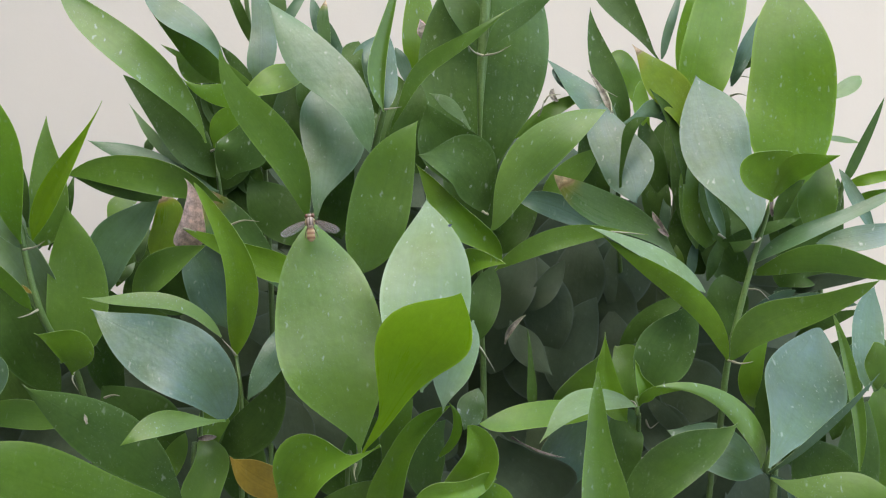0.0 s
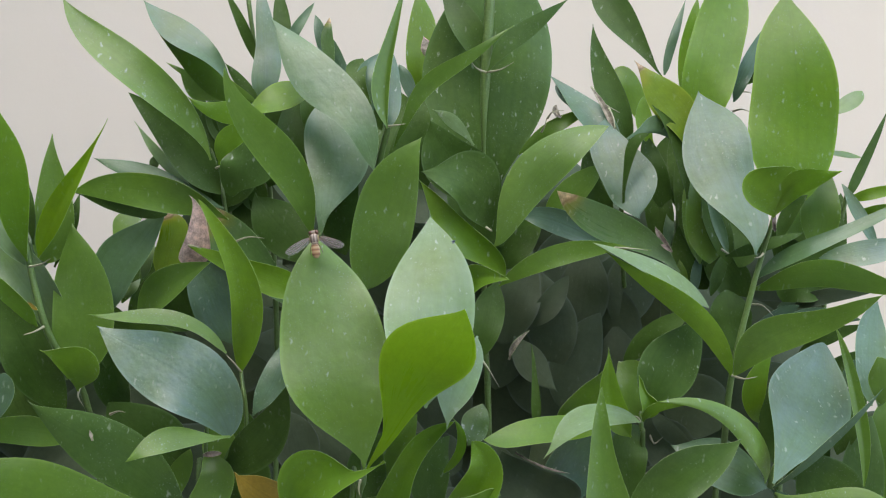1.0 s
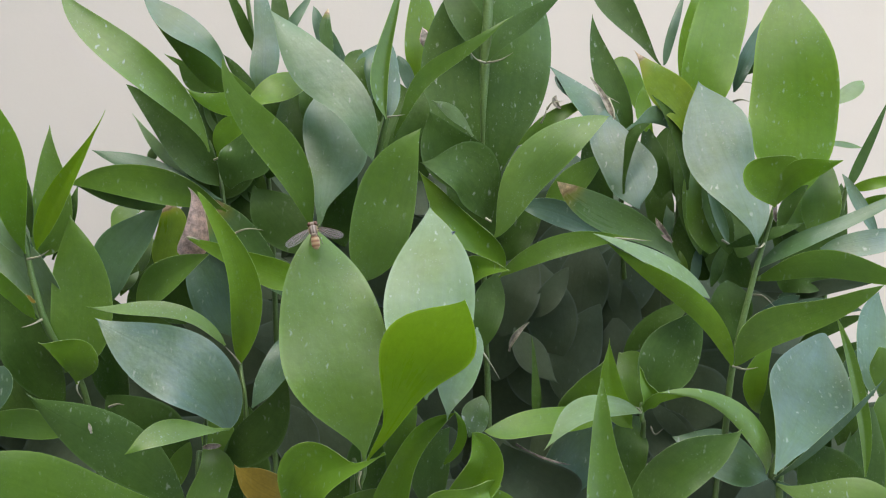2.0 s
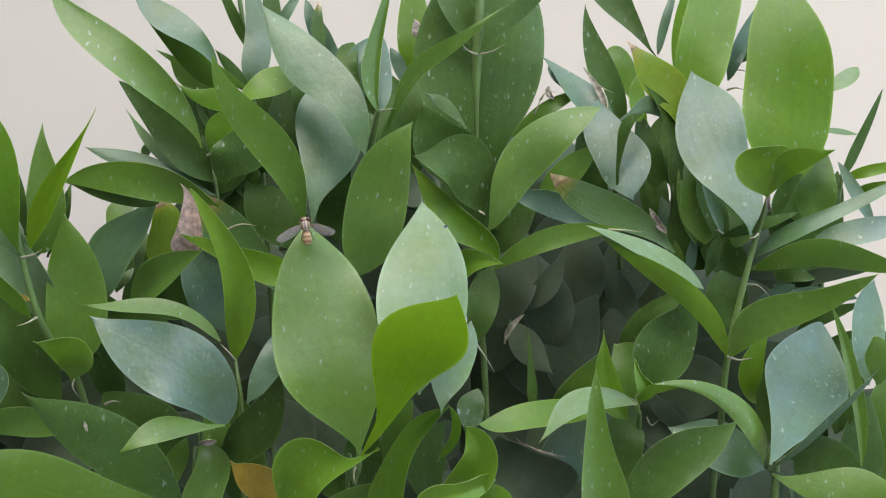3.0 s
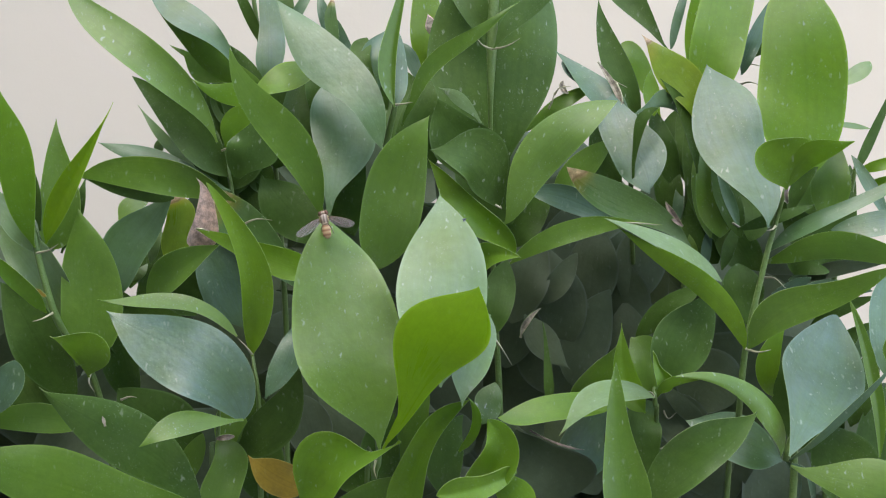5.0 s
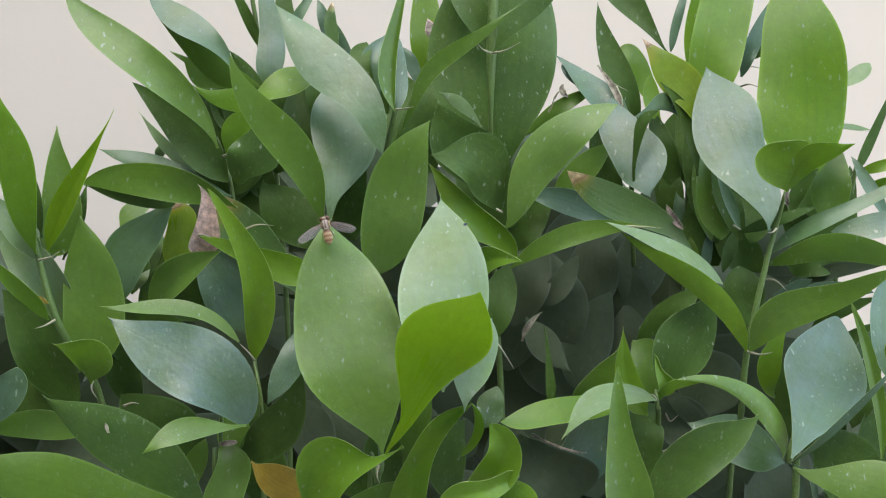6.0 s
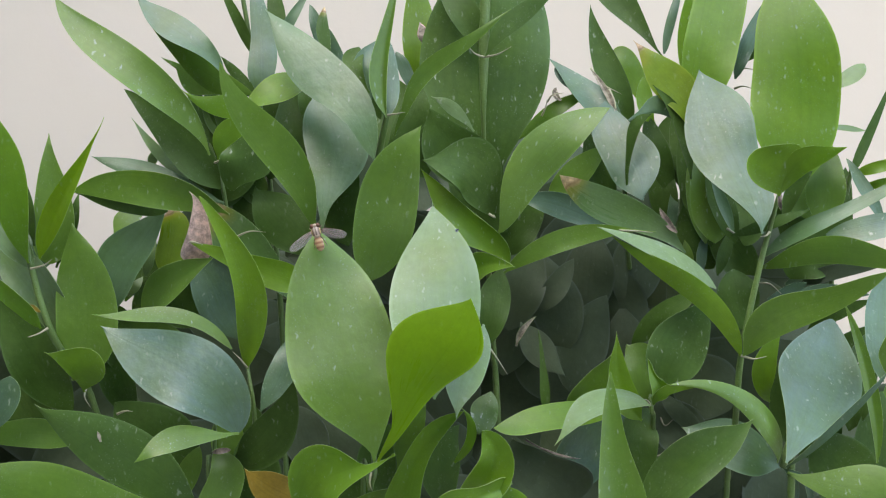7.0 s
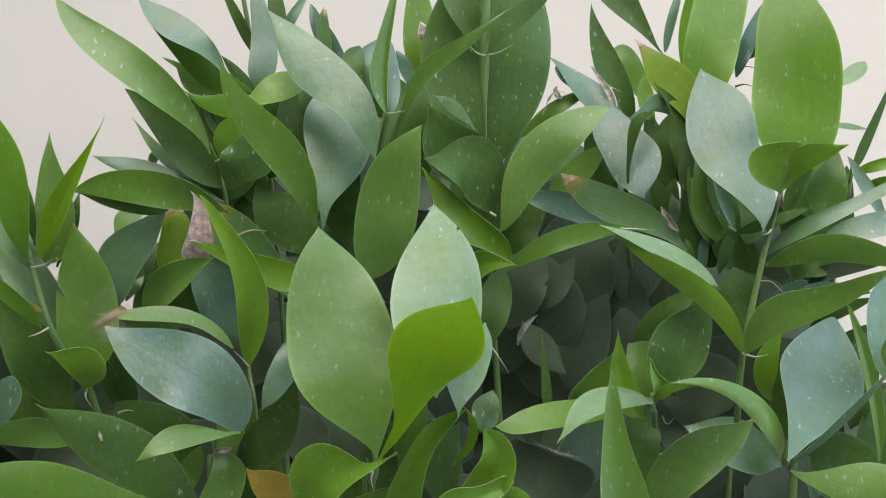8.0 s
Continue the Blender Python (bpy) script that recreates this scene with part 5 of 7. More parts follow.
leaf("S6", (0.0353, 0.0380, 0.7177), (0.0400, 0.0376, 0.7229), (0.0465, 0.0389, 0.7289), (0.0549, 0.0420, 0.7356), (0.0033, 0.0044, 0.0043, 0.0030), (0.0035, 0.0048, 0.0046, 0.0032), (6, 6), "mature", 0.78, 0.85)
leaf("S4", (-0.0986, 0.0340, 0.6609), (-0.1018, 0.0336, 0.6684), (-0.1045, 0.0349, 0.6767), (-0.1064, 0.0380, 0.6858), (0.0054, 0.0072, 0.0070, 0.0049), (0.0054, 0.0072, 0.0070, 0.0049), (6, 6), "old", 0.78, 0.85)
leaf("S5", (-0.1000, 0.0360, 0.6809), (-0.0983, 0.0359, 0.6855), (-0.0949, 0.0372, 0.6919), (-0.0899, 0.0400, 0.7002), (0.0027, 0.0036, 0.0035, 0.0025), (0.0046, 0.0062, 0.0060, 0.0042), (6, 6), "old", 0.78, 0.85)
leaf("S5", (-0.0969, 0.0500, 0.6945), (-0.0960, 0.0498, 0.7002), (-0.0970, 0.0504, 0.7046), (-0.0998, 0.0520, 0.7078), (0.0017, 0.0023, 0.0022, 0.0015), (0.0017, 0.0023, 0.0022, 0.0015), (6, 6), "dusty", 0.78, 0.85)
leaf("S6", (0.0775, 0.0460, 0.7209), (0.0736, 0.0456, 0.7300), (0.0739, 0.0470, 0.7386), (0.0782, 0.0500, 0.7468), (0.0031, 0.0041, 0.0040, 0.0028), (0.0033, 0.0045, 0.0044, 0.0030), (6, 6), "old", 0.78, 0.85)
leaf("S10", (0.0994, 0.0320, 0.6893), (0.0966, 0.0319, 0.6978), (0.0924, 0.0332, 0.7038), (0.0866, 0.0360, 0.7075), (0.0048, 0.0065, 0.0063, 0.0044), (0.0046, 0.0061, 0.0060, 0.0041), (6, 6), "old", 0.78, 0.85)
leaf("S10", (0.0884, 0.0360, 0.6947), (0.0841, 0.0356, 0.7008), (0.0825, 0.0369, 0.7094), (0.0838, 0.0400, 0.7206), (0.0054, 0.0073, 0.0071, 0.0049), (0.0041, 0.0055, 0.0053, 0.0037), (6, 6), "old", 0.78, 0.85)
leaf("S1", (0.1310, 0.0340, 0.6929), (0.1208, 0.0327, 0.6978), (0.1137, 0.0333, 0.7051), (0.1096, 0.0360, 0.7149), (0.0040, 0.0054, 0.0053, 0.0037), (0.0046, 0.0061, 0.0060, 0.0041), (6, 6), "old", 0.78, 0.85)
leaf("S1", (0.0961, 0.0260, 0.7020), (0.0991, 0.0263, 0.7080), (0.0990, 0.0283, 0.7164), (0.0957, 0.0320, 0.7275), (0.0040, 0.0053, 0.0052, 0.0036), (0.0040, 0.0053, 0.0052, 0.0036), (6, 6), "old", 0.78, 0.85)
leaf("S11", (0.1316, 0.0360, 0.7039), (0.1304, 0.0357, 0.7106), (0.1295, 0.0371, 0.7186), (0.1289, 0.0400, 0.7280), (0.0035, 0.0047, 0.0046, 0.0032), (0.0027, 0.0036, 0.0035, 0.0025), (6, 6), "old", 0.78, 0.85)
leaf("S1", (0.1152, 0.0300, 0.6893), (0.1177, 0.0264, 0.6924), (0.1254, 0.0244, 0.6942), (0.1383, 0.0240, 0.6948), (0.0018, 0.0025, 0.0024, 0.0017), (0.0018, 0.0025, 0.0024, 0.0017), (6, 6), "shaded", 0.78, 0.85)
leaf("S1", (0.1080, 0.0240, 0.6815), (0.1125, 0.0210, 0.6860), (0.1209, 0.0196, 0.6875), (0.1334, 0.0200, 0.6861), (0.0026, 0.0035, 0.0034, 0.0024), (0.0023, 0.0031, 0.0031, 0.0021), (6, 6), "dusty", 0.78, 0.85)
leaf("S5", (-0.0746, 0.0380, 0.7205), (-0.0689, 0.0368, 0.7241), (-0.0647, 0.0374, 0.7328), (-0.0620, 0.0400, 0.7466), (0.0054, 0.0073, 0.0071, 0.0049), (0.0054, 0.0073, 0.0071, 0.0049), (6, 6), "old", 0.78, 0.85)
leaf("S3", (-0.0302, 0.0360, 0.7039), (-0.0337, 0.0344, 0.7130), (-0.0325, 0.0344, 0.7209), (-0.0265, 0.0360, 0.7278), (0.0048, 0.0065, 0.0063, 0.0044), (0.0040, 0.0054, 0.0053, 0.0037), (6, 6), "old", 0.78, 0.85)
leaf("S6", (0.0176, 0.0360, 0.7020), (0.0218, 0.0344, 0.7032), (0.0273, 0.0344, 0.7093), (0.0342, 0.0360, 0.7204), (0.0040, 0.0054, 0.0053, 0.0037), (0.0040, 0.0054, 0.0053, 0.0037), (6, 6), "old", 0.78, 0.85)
leaf("S3", (-0.0422, 0.0200, 0.6331), (-0.0419, 0.0199, 0.6402), (-0.0435, 0.0213, 0.6471), (-0.0471, 0.0240, 0.6538), (0.0052, 0.0070, 0.0068, 0.0047), (0.0052, 0.0070, 0.0068, 0.0047), (6, 6), "shaded", 0.78, 0.85)
leaf("S5", (-0.0656, 0.0180, 0.6370), (-0.0671, 0.0182, 0.6405), (-0.0682, 0.0195, 0.6461), (-0.0690, 0.0220, 0.6541), (0.0039, 0.0052, 0.0051, 0.0035), (0.0039, 0.0052, 0.0051, 0.0035), (6, 6), "mature", 0.78, 0.85)
leaf("S8", (-0.0836, 0.0120, 0.6242), (-0.0796, 0.0120, 0.6317), (-0.0770, 0.0133, 0.6378), (-0.0758, 0.0160, 0.6426), (0.0028, 0.0038, 0.0037, 0.0025), (0.0023, 0.0031, 0.0030, 0.0021), (6, 6), "mature", 0.78, 0.85)
leaf("S3", (-0.0242, 0.0020, 0.6262), (-0.0264, 0.0019, 0.6318), (-0.0310, 0.0033, 0.6372), (-0.0381, 0.0060, 0.6424), (0.0050, 0.0067, 0.0065, 0.0045), (0.0037, 0.0050, 0.0049, 0.0034), (6, 6), "old", 0.78, 0.85)
# tan dry spot on a leaf, built as a small blade
leaf("S2", (-0.0051, 0.0490, 0.7714), (-0.0048, 0.0486, 0.7734), (-0.0051, 0.0486, 0.7756), (-0.0061, 0.0490, 0.7780), (0.0010, 0.0015, 0.0015, 0.0010), (0.0010, 0.0015, 0.0015, 0.0010), (6, 6), "papery", 0.78, 0.85)
# small dry spot on the big lower leaf
leaf("S8", (-0.0977, -0.0140, 0.6492), (-0.0979, -0.0142, 0.6502), (-0.0982, -0.0142, 0.6512), (-0.0986, -0.0140, 0.6521), (0.0003, 0.0005, 0.0005, 0.0003), (0.0003, 0.0005, 0.0005, 0.0003), (6, 6), "papery", 0.78, 0.85)
leaf("S5", (-0.0568, 0.0400, 0.7030), (-0.0608, 0.0391, 0.7096), (-0.0642, 0.0398, 0.7166), (-0.0670, 0.0420, 0.7241), (0.0041, 0.0055, 0.0053, 0.0037), (0.0041, 0.0055, 0.0053, 0.0037), (6, 6), "old", 0.78, 0.85)
leaf("S6", (0.0787, 0.1600, 0.6471), (0.0758, 0.1568, 0.6650), (0.0686, 0.1568, 0.6794), (0.0570, 0.1600, 0.6906), (0.0106, 0.0143, 0.0139, 0.0096), (0.0106, 0.0143, 0.0139, 0.0096), (6, 6), "shaded", 0.78, 0.85)
leaf("S1", (0.1176, 0.0320, 0.6747), (0.1217, 0.0292, 0.6785), (0.1283, 0.0279, 0.6817), (0.1376, 0.0280, 0.6843), (0.0016, 0.0021, 0.0021, 0.0014), (0.0017, 0.0023, 0.0023, 0.0016), (6, 6), "old", 0.78, 0.85)
leaf("S7", (0.1215, 0.0300, 0.6640), (0.1242, 0.0271, 0.6699), (0.1309, 0.0258, 0.6739), (0.1417, 0.0260, 0.6760), (0.0018, 0.0025, 0.0024, 0.0017), (0.0021, 0.0028, 0.0028, 0.0019), (6, 6), "old", 0.78, 0.85)
leaf("S7", (0.1283, 0.0260, 0.6617), (0.1294, 0.0244, 0.6672), (0.1318, 0.0237, 0.6714), (0.1357, 0.0240, 0.6743), (0.0013, 0.0018, 0.0017, 0.0012), (0.0016, 0.0021, 0.0021, 0.0014), (6, 6), "dusty", 0.78, 0.85)
leaf("S5", (-0.0809, 0.0280, 0.6728), (-0.0873, 0.0270, 0.6771), (-0.0952, 0.0277, 0.6800), (-0.1048, 0.0300, 0.6815), (0.0026, 0.0036, 0.0035, 0.0024), (0.0024, 0.0032, 0.0031, 0.0022), (6, 6), "old", 0.78, 0.85)
leaf("S5", (-0.1025, 0.0520, 0.6834), (-0.1014, 0.0509, 0.6919), (-0.1004, 0.0516, 0.7007), (-0.0996, 0.0540, 0.7098), (0.0031, 0.0042, 0.0040, 0.0028), (0.0028, 0.0038, 0.0037, 0.0025), (6, 6), "dusty", 0.78, 0.85)
leaf("S4", (-0.1044, 0.0400, 0.6868), (-0.1030, 0.0396, 0.6912), (-0.1005, 0.0403, 0.6957), (-0.0967, 0.0420, 0.7006), (0.0016, 0.0022, 0.0021, 0.0015), (0.0019, 0.0026, 0.0025, 0.0017), (6, 6), "old", 0.78, 0.85)
leaf("S1", (0.1120, 0.0380, 0.6891), (0.1181, 0.0358, 0.6927), (0.1258, 0.0351, 0.6946), (0.1353, 0.0360, 0.6947), (0.0014, 0.0018, 0.0018, 0.0012), (0.0016, 0.0022, 0.0021, 0.0015), (6, 6), "dusty", 0.78, 0.85)
leaf("S10", (0.0958, 0.0400, 0.7262), (0.0968, 0.0402, 0.7321), (0.0987, 0.0415, 0.7375), (0.1015, 0.0440, 0.7424), (0.0016, 0.0022, 0.0021, 0.0015), (0.0019, 0.0026, 0.0025, 0.0017), (6, 6), "old", 0.78, 0.85)
leaf("S1", (0.0921, -0.0300, 0.7156), (0.0910, -0.0330, 0.7220), (0.0933, -0.0350, 0.7242), (0.0960, -0.0360, 0.7289), (0.0061, 0.0102, 0.0093, 0.0056), (0.0024, 0.0030, 0.0029, 0.0027), (0, 0), "young", 1.00, 0.80)
leaf("S1", (0.0921, -0.0300, 0.7158), (0.0934, -0.0348, 0.7260), (0.0987, -0.0381, 0.7268), (0.1074, -0.0400, 0.7278), (0.0015, 0.0029, 0.0025, 0.0010), (0.0032, 0.0038, 0.0037, 0.0026), (0, 0), "young", 1.00, 0.50)
leaf("S5", (-0.0557, 0.0280, 0.6344), (-0.0590, 0.0272, 0.6421), (-0.0616, 0.0279, 0.6489), (-0.0637, 0.0300, 0.6549), (0.0034, 0.0046, 0.0045, 0.0031), (0.0034, 0.0046, 0.0045, 0.0031), (6, 6), "old", 0.78, 0.85)
leaf("S11", (0.1305, 0.0440, 0.7030), (0.1322, 0.0437, 0.7111), (0.1339, 0.0450, 0.7193), (0.1356, 0.0480, 0.7277), (0.0022, 0.0030, 0.0029, 0.0020), (0.0025, 0.0033, 0.0032, 0.0023), (6, 6), "old", 0.78, 0.85)
leaf("S1", (0.1184, 0.0380, 0.7020), (0.1167, 0.0379, 0.7085), (0.1176, 0.0392, 0.7156), (0.1209, 0.0420, 0.7235), (0.0035, 0.0048, 0.0046, 0.0032), (0.0035, 0.0048, 0.0046, 0.0032), (6, 6), "mature", 0.78, 0.85)
leaf("S6", (0.0570, 0.0440, 0.7133), (0.0528, 0.0433, 0.7233), (0.0506, 0.0446, 0.7334), (0.0504, 0.0480, 0.7438), (0.0033, 0.0045, 0.0043, 0.0030), (0.0036, 0.0048, 0.0047, 0.0033), (6, 6), "old", 0.78, 0.85)
leaf("S4", (-0.1081, 0.0060, 0.6611), (-0.1086, 0.0014, 0.6665), (-0.1115, -0.0019, 0.6708), (-0.1167, -0.0040, 0.6741), (0.0007, 0.0010, 0.0010, 0.0005), (0.0058, 0.0105, 0.0091, 0.0037), (6, 6), "young", 0.70, 0.70)
leaf("S5", (-0.0670, 0.0420, 0.7375), (-0.0710, 0.0412, 0.7435), (-0.0744, 0.0419, 0.7499), (-0.0773, 0.0440, 0.7568), (0.0036, 0.0048, 0.0047, 0.0032), (0.0036, 0.0048, 0.0047, 0.0032), (6, 6), "old", 0.78, 0.85)
leaf("S10", (0.0750, 0.0360, 0.7072), (0.0750, 0.0358, 0.7117), (0.0753, 0.0364, 0.7163), (0.0761, 0.0380, 0.7209), (0.0011, 0.0015, 0.0014, 0.0010), (0.0014, 0.0018, 0.0018, 0.0012), (6, 6), "dusty", 0.78, 0.85)
leaf("S10", (0.0830, 0.0320, 0.6925), (0.0832, 0.0317, 0.6967), (0.0840, 0.0324, 0.7015), (0.0856, 0.0340, 0.7070), (0.0012, 0.0016, 0.0016, 0.0011), (0.0013, 0.0018, 0.0017, 0.0012), (6, 6), "dusty", 0.78, 0.85)
leaf("S10", (0.0895, 0.0120, 0.7057), (0.0872, 0.0120, 0.7116), (0.0852, 0.0133, 0.7180), (0.0834, 0.0160, 0.7250), (0.0010, 0.0014, 0.0013, 0.0009), (0.0015, 0.0021, 0.0020, 0.0014), (6, 6), "waxy", 0.78, 0.85)
leaf("S1", (0.0874, 0.0260, 0.6927), (0.0884, 0.0256, 0.6977), (0.0904, 0.0263, 0.7027), (0.0933, 0.0280, 0.7077), (0.0014, 0.0019, 0.0019, 0.0013), (0.0017, 0.0023, 0.0022, 0.0016), (6, 6), "old", 0.78, 0.85)
leaf("S10", (0.0808, 0.0340, 0.6925), (0.0801, 0.0339, 0.6964), (0.0795, 0.0346, 0.7003), (0.0791, 0.0360, 0.7042), (0.0013, 0.0018, 0.0018, 0.0012), (0.0013, 0.0018, 0.0018, 0.0012), (6, 6), "mature", 0.78, 0.85)
leaf("S10", (0.0847, 0.0300, 0.7029), (0.0826, 0.0297, 0.7103), (0.0811, 0.0310, 0.7186), (0.0801, 0.0340, 0.7280), (0.0020, 0.0027, 0.0026, 0.0018), (0.0024, 0.0032, 0.0031, 0.0022), (6, 6), "mature", 0.78, 0.85)
leaf("S6", (0.0455, 0.0420, 0.7539), (0.0420, 0.0420, 0.7569), (0.0396, 0.0426, 0.7595), (0.0384, 0.0440, 0.7619), (0.0011, 0.0015, 0.0014, 0.0010), (0.0012, 0.0017, 0.0016, 0.0011), (6, 6), "dusty", 0.78, 0.85)
leaf("S6", (0.0677, 0.0360, 0.7428), (0.0670, 0.0357, 0.7472), (0.0667, 0.0363, 0.7522), (0.0669, 0.0380, 0.7578), (0.0022, 0.0029, 0.0028, 0.0020), (0.0020, 0.0027, 0.0026, 0.0018), (6, 6), "young", 0.78, 0.85)
leaf("S10", (0.0854, 0.0200, 0.7030), (0.0857, 0.0205, 0.7101), (0.0847, 0.0232, 0.7206), (0.0821, 0.0280, 0.7348), (0.0047, 0.0063, 0.0061, 0.0043), (0.0047, 0.0063, 0.0061, 0.0043), (6, 6), "mature", 0.78, 0.85)
leaf("S1", (0.0864, 0.0020, 0.7052), (0.0924, -0.0002, 0.7072), (0.0999, -0.0009, 0.7096), (0.1090, 0.0000, 0.7125), (0.0012, 0.0017, 0.0016, 0.0011), (0.0015, 0.0020, 0.0019, 0.0013), (6, 6), "old", 0.78, 0.85)
leaf("S6", (0.0233, 0.0260, 0.6713), (0.0239, 0.0246, 0.6752), (0.0260, 0.0239, 0.6784), (0.0296, 0.0240, 0.6807), (0.0008, 0.0012, 0.0010, 0.0006), (0.0006, 0.0010, 0.0010, 0.0006), (30, 30), "papery", 0.78, 0.85)
leaf("S6", (0.0333, 0.0600, 0.6807), (0.0372, 0.0599, 0.6852), (0.0413, 0.0612, 0.6911), (0.0457, 0.0640, 0.6982), (0.0032, 0.0042, 0.0041, 0.0029), (0.0029, 0.0039, 0.0038, 0.0026), (6, 6), "shaded", 0.78, 0.85)
leaf("S6", (0.0572, 0.0300, 0.7427), (0.0558, 0.0301, 0.7480), (0.0531, 0.0314, 0.7538), (0.0490, 0.0340, 0.7602), (0.0009, 0.0012, 0.0011, 0.0008), (0.0010, 0.0014, 0.0014, 0.0009), (40, 40), "papery", 0.78, 0.85)
leaf("S6", (0.0401, 0.0400, 0.7507), (0.0382, 0.0403, 0.7518), (0.0377, 0.0410, 0.7533), (0.0388, 0.0420, 0.7552), (0.0011, 0.0014, 0.0014, 0.0010), (0.0009, 0.0012, 0.0012, 0.0008), (40, 40), "papery", 0.78, 0.85)
leaf("S10", (0.0783, 0.0200, 0.7231), (0.0769, 0.0159, 0.7335), (0.0747, 0.0139, 0.7449), (0.0658, 0.0140, 0.7519), (0.0015, 0.0023, 0.0022, 0.0015), (0.0013, 0.0021, 0.0023, 0.0013), (6, 6), "old", 1.30, 1.00)
# lower half of that folded leaf, coloured darker as its dim side
leaf("S12", (-0.0596, 0.0300, 0.7527), (-0.0741, 0.0288, 0.7571), (-0.0878, 0.0308, 0.7687), (-0.0967, 0.0360, 0.7833), (0.0037, 0.0040, 0.0021, 0.0011), (0.0034, 0.0041, 0.0029, 0.0007), (-9, 15), "mature", 0.55, 1.30)
leaf("S12", (-0.0589, 0.0340, 0.7529), (-0.0637, 0.0335, 0.7558), (-0.0664, 0.0341, 0.7621), (-0.0710, 0.0360, 0.7664), (0.0022, 0.0020, 0.0017, 0.0012), (0.0019, 0.0023, 0.0019, 0.0010), (6, 6), "old", 1.30, 1.30)
leaf("S5", (-0.0606, 0.0260, 0.7410), (-0.0605, 0.0260, 0.7328), (-0.0631, 0.0273, 0.7291), (-0.0674, 0.0300, 0.7223), (0.0034, 0.0081, 0.0074, 0.0031), (0.0055, 0.0076, 0.0075, 0.0060), (6, 6), "deep", 1.30, 0.50)
leaf("S4", (-0.1240, 0.0060, 0.6876), (-0.1229, 0.0050, 0.6870), (-0.1217, 0.0044, 0.6863), (-0.1203, 0.0040, 0.6855), (0.0005, 0.0007, 0.0006, 0.0005), (0.0005, 0.0007, 0.0006, 0.0005), (6, 6), "yellow", 0.78, 0.85)
# one folded leaf in two pieces, the sky-lit upper face coloured paler
leaf("S1", (0.0794, -0.0080, 0.6900), (0.0706, -0.0126, 0.6976), (0.0607, -0.0146, 0.7027), (0.0447, -0.0140, 0.7082), (0.0029, 0.0038, 0.0034, 0.0020), (0.0028, 0.0036, 0.0032, 0.0019), (44, -40), "pale", 0.80, 0.90)
leaf("S1", (0.0858, -0.0100, 0.6706), (0.0791, -0.0145, 0.6908), (0.0658, -0.0155, 0.6919), (0.0485, -0.0130, 0.7060), (0.0028, 0.0033, 0.0030, 0.0018), (0.0029, 0.0033, 0.0030, 0.0018), (-12, 16), "young", 0.80, 0.90)
leaf("S5", (-0.0745, 0.0420, 0.7338), (-0.0768, 0.0410, 0.7405), (-0.0794, 0.0417, 0.7487), (-0.0823, 0.0440, 0.7583), (0.0033, 0.0044, 0.0043, 0.0030), (0.0033, 0.0044, 0.0043, 0.0030), (6, 6), "old", 0.78, 0.85)
leaf("S12", (-0.0420, 0.0440, 0.7396), (-0.0430, 0.0432, 0.7482), (-0.0440, 0.0438, 0.7558), (-0.0450, 0.0460, 0.7624), (0.0025, 0.0033, 0.0032, 0.0022), (0.0025, 0.0033, 0.0032, 0.0022), (6, 6), "old", 0.78, 0.85)
leaf("S5", (-0.0586, 0.0420, 0.7179), (-0.0611, 0.0410, 0.7219), (-0.0629, 0.0410, 0.7266), (-0.0642, 0.0420, 0.7319), (0.0034, 0.0046, 0.0045, 0.0031), (0.0034, 0.0046, 0.0045, 0.0031), (6, 6), "old", 0.78, 0.85)
leaf("S3", (-0.0211, 0.0460, 0.7417), (-0.0216, 0.0454, 0.7491), (-0.0221, 0.0461, 0.7555), (-0.0227, 0.0480, 0.7608), (0.0019, 0.0026, 0.0025, 0.0018), (0.0019, 0.0026, 0.0025, 0.0018), (6, 6), "old", 0.78, 0.85)
leaf("S6", (0.0726, 0.0140, 0.7064), (0.0706, 0.0141, 0.7080), (0.0690, 0.0147, 0.7106), (0.0677, 0.0160, 0.7141), (0.0011, 0.0015, 0.0014, 0.0010), (0.0009, 0.0012, 0.0012, 0.0008), (35, 35), "sheath", 0.78, 0.85)
leaf("S6", (0.0750, 0.0380, 0.7076), (0.0728, 0.0375, 0.7156), (0.0717, 0.0388, 0.7249), (0.0717, 0.0420, 0.7356), (0.0035, 0.0048, 0.0046, 0.0032), (0.0033, 0.0044, 0.0043, 0.0030), (6, 6), "old", 0.78, 0.85)
leaf("S10", (0.0808, 0.0440, 0.7208), (0.0784, 0.0434, 0.7247), (0.0771, 0.0441, 0.7308), (0.0769, 0.0460, 0.7394), (0.0014, 0.0019, 0.0018, 0.0012), (0.0014, 0.0019, 0.0018, 0.0012), (6, 6), "old", 0.78, 0.85)
leaf("S7", (0.1350, 0.0220, 0.6151), (0.1338, 0.0213, 0.6300), (0.1354, 0.0233, 0.6432), (0.1398, 0.0280, 0.6551), (0.0052, 0.0070, 0.0068, 0.0048), (0.0052, 0.0070, 0.0068, 0.0048), (6, 6), "old", 0.78, 0.85)
leaf("S7", (0.1506, 0.0280, 0.6137), (0.1475, 0.0263, 0.6320), (0.1456, 0.0276, 0.6474), (0.1449, 0.0320, 0.6601), (0.0066, 0.0089, 0.0087, 0.0060), (0.0066, 0.0089, 0.0087, 0.0060), (6, 6), "mature", 0.78, 0.85)
leaf("S7", (0.1485, 0.0320, 0.6492), (0.1483, 0.0314, 0.6590), (0.1463, 0.0327, 0.6686), (0.1427, 0.0360, 0.6781), (0.0040, 0.0054, 0.0053, 0.0036), (0.0046, 0.0061, 0.0060, 0.0041), (6, 6), "old", 0.78, 0.85)
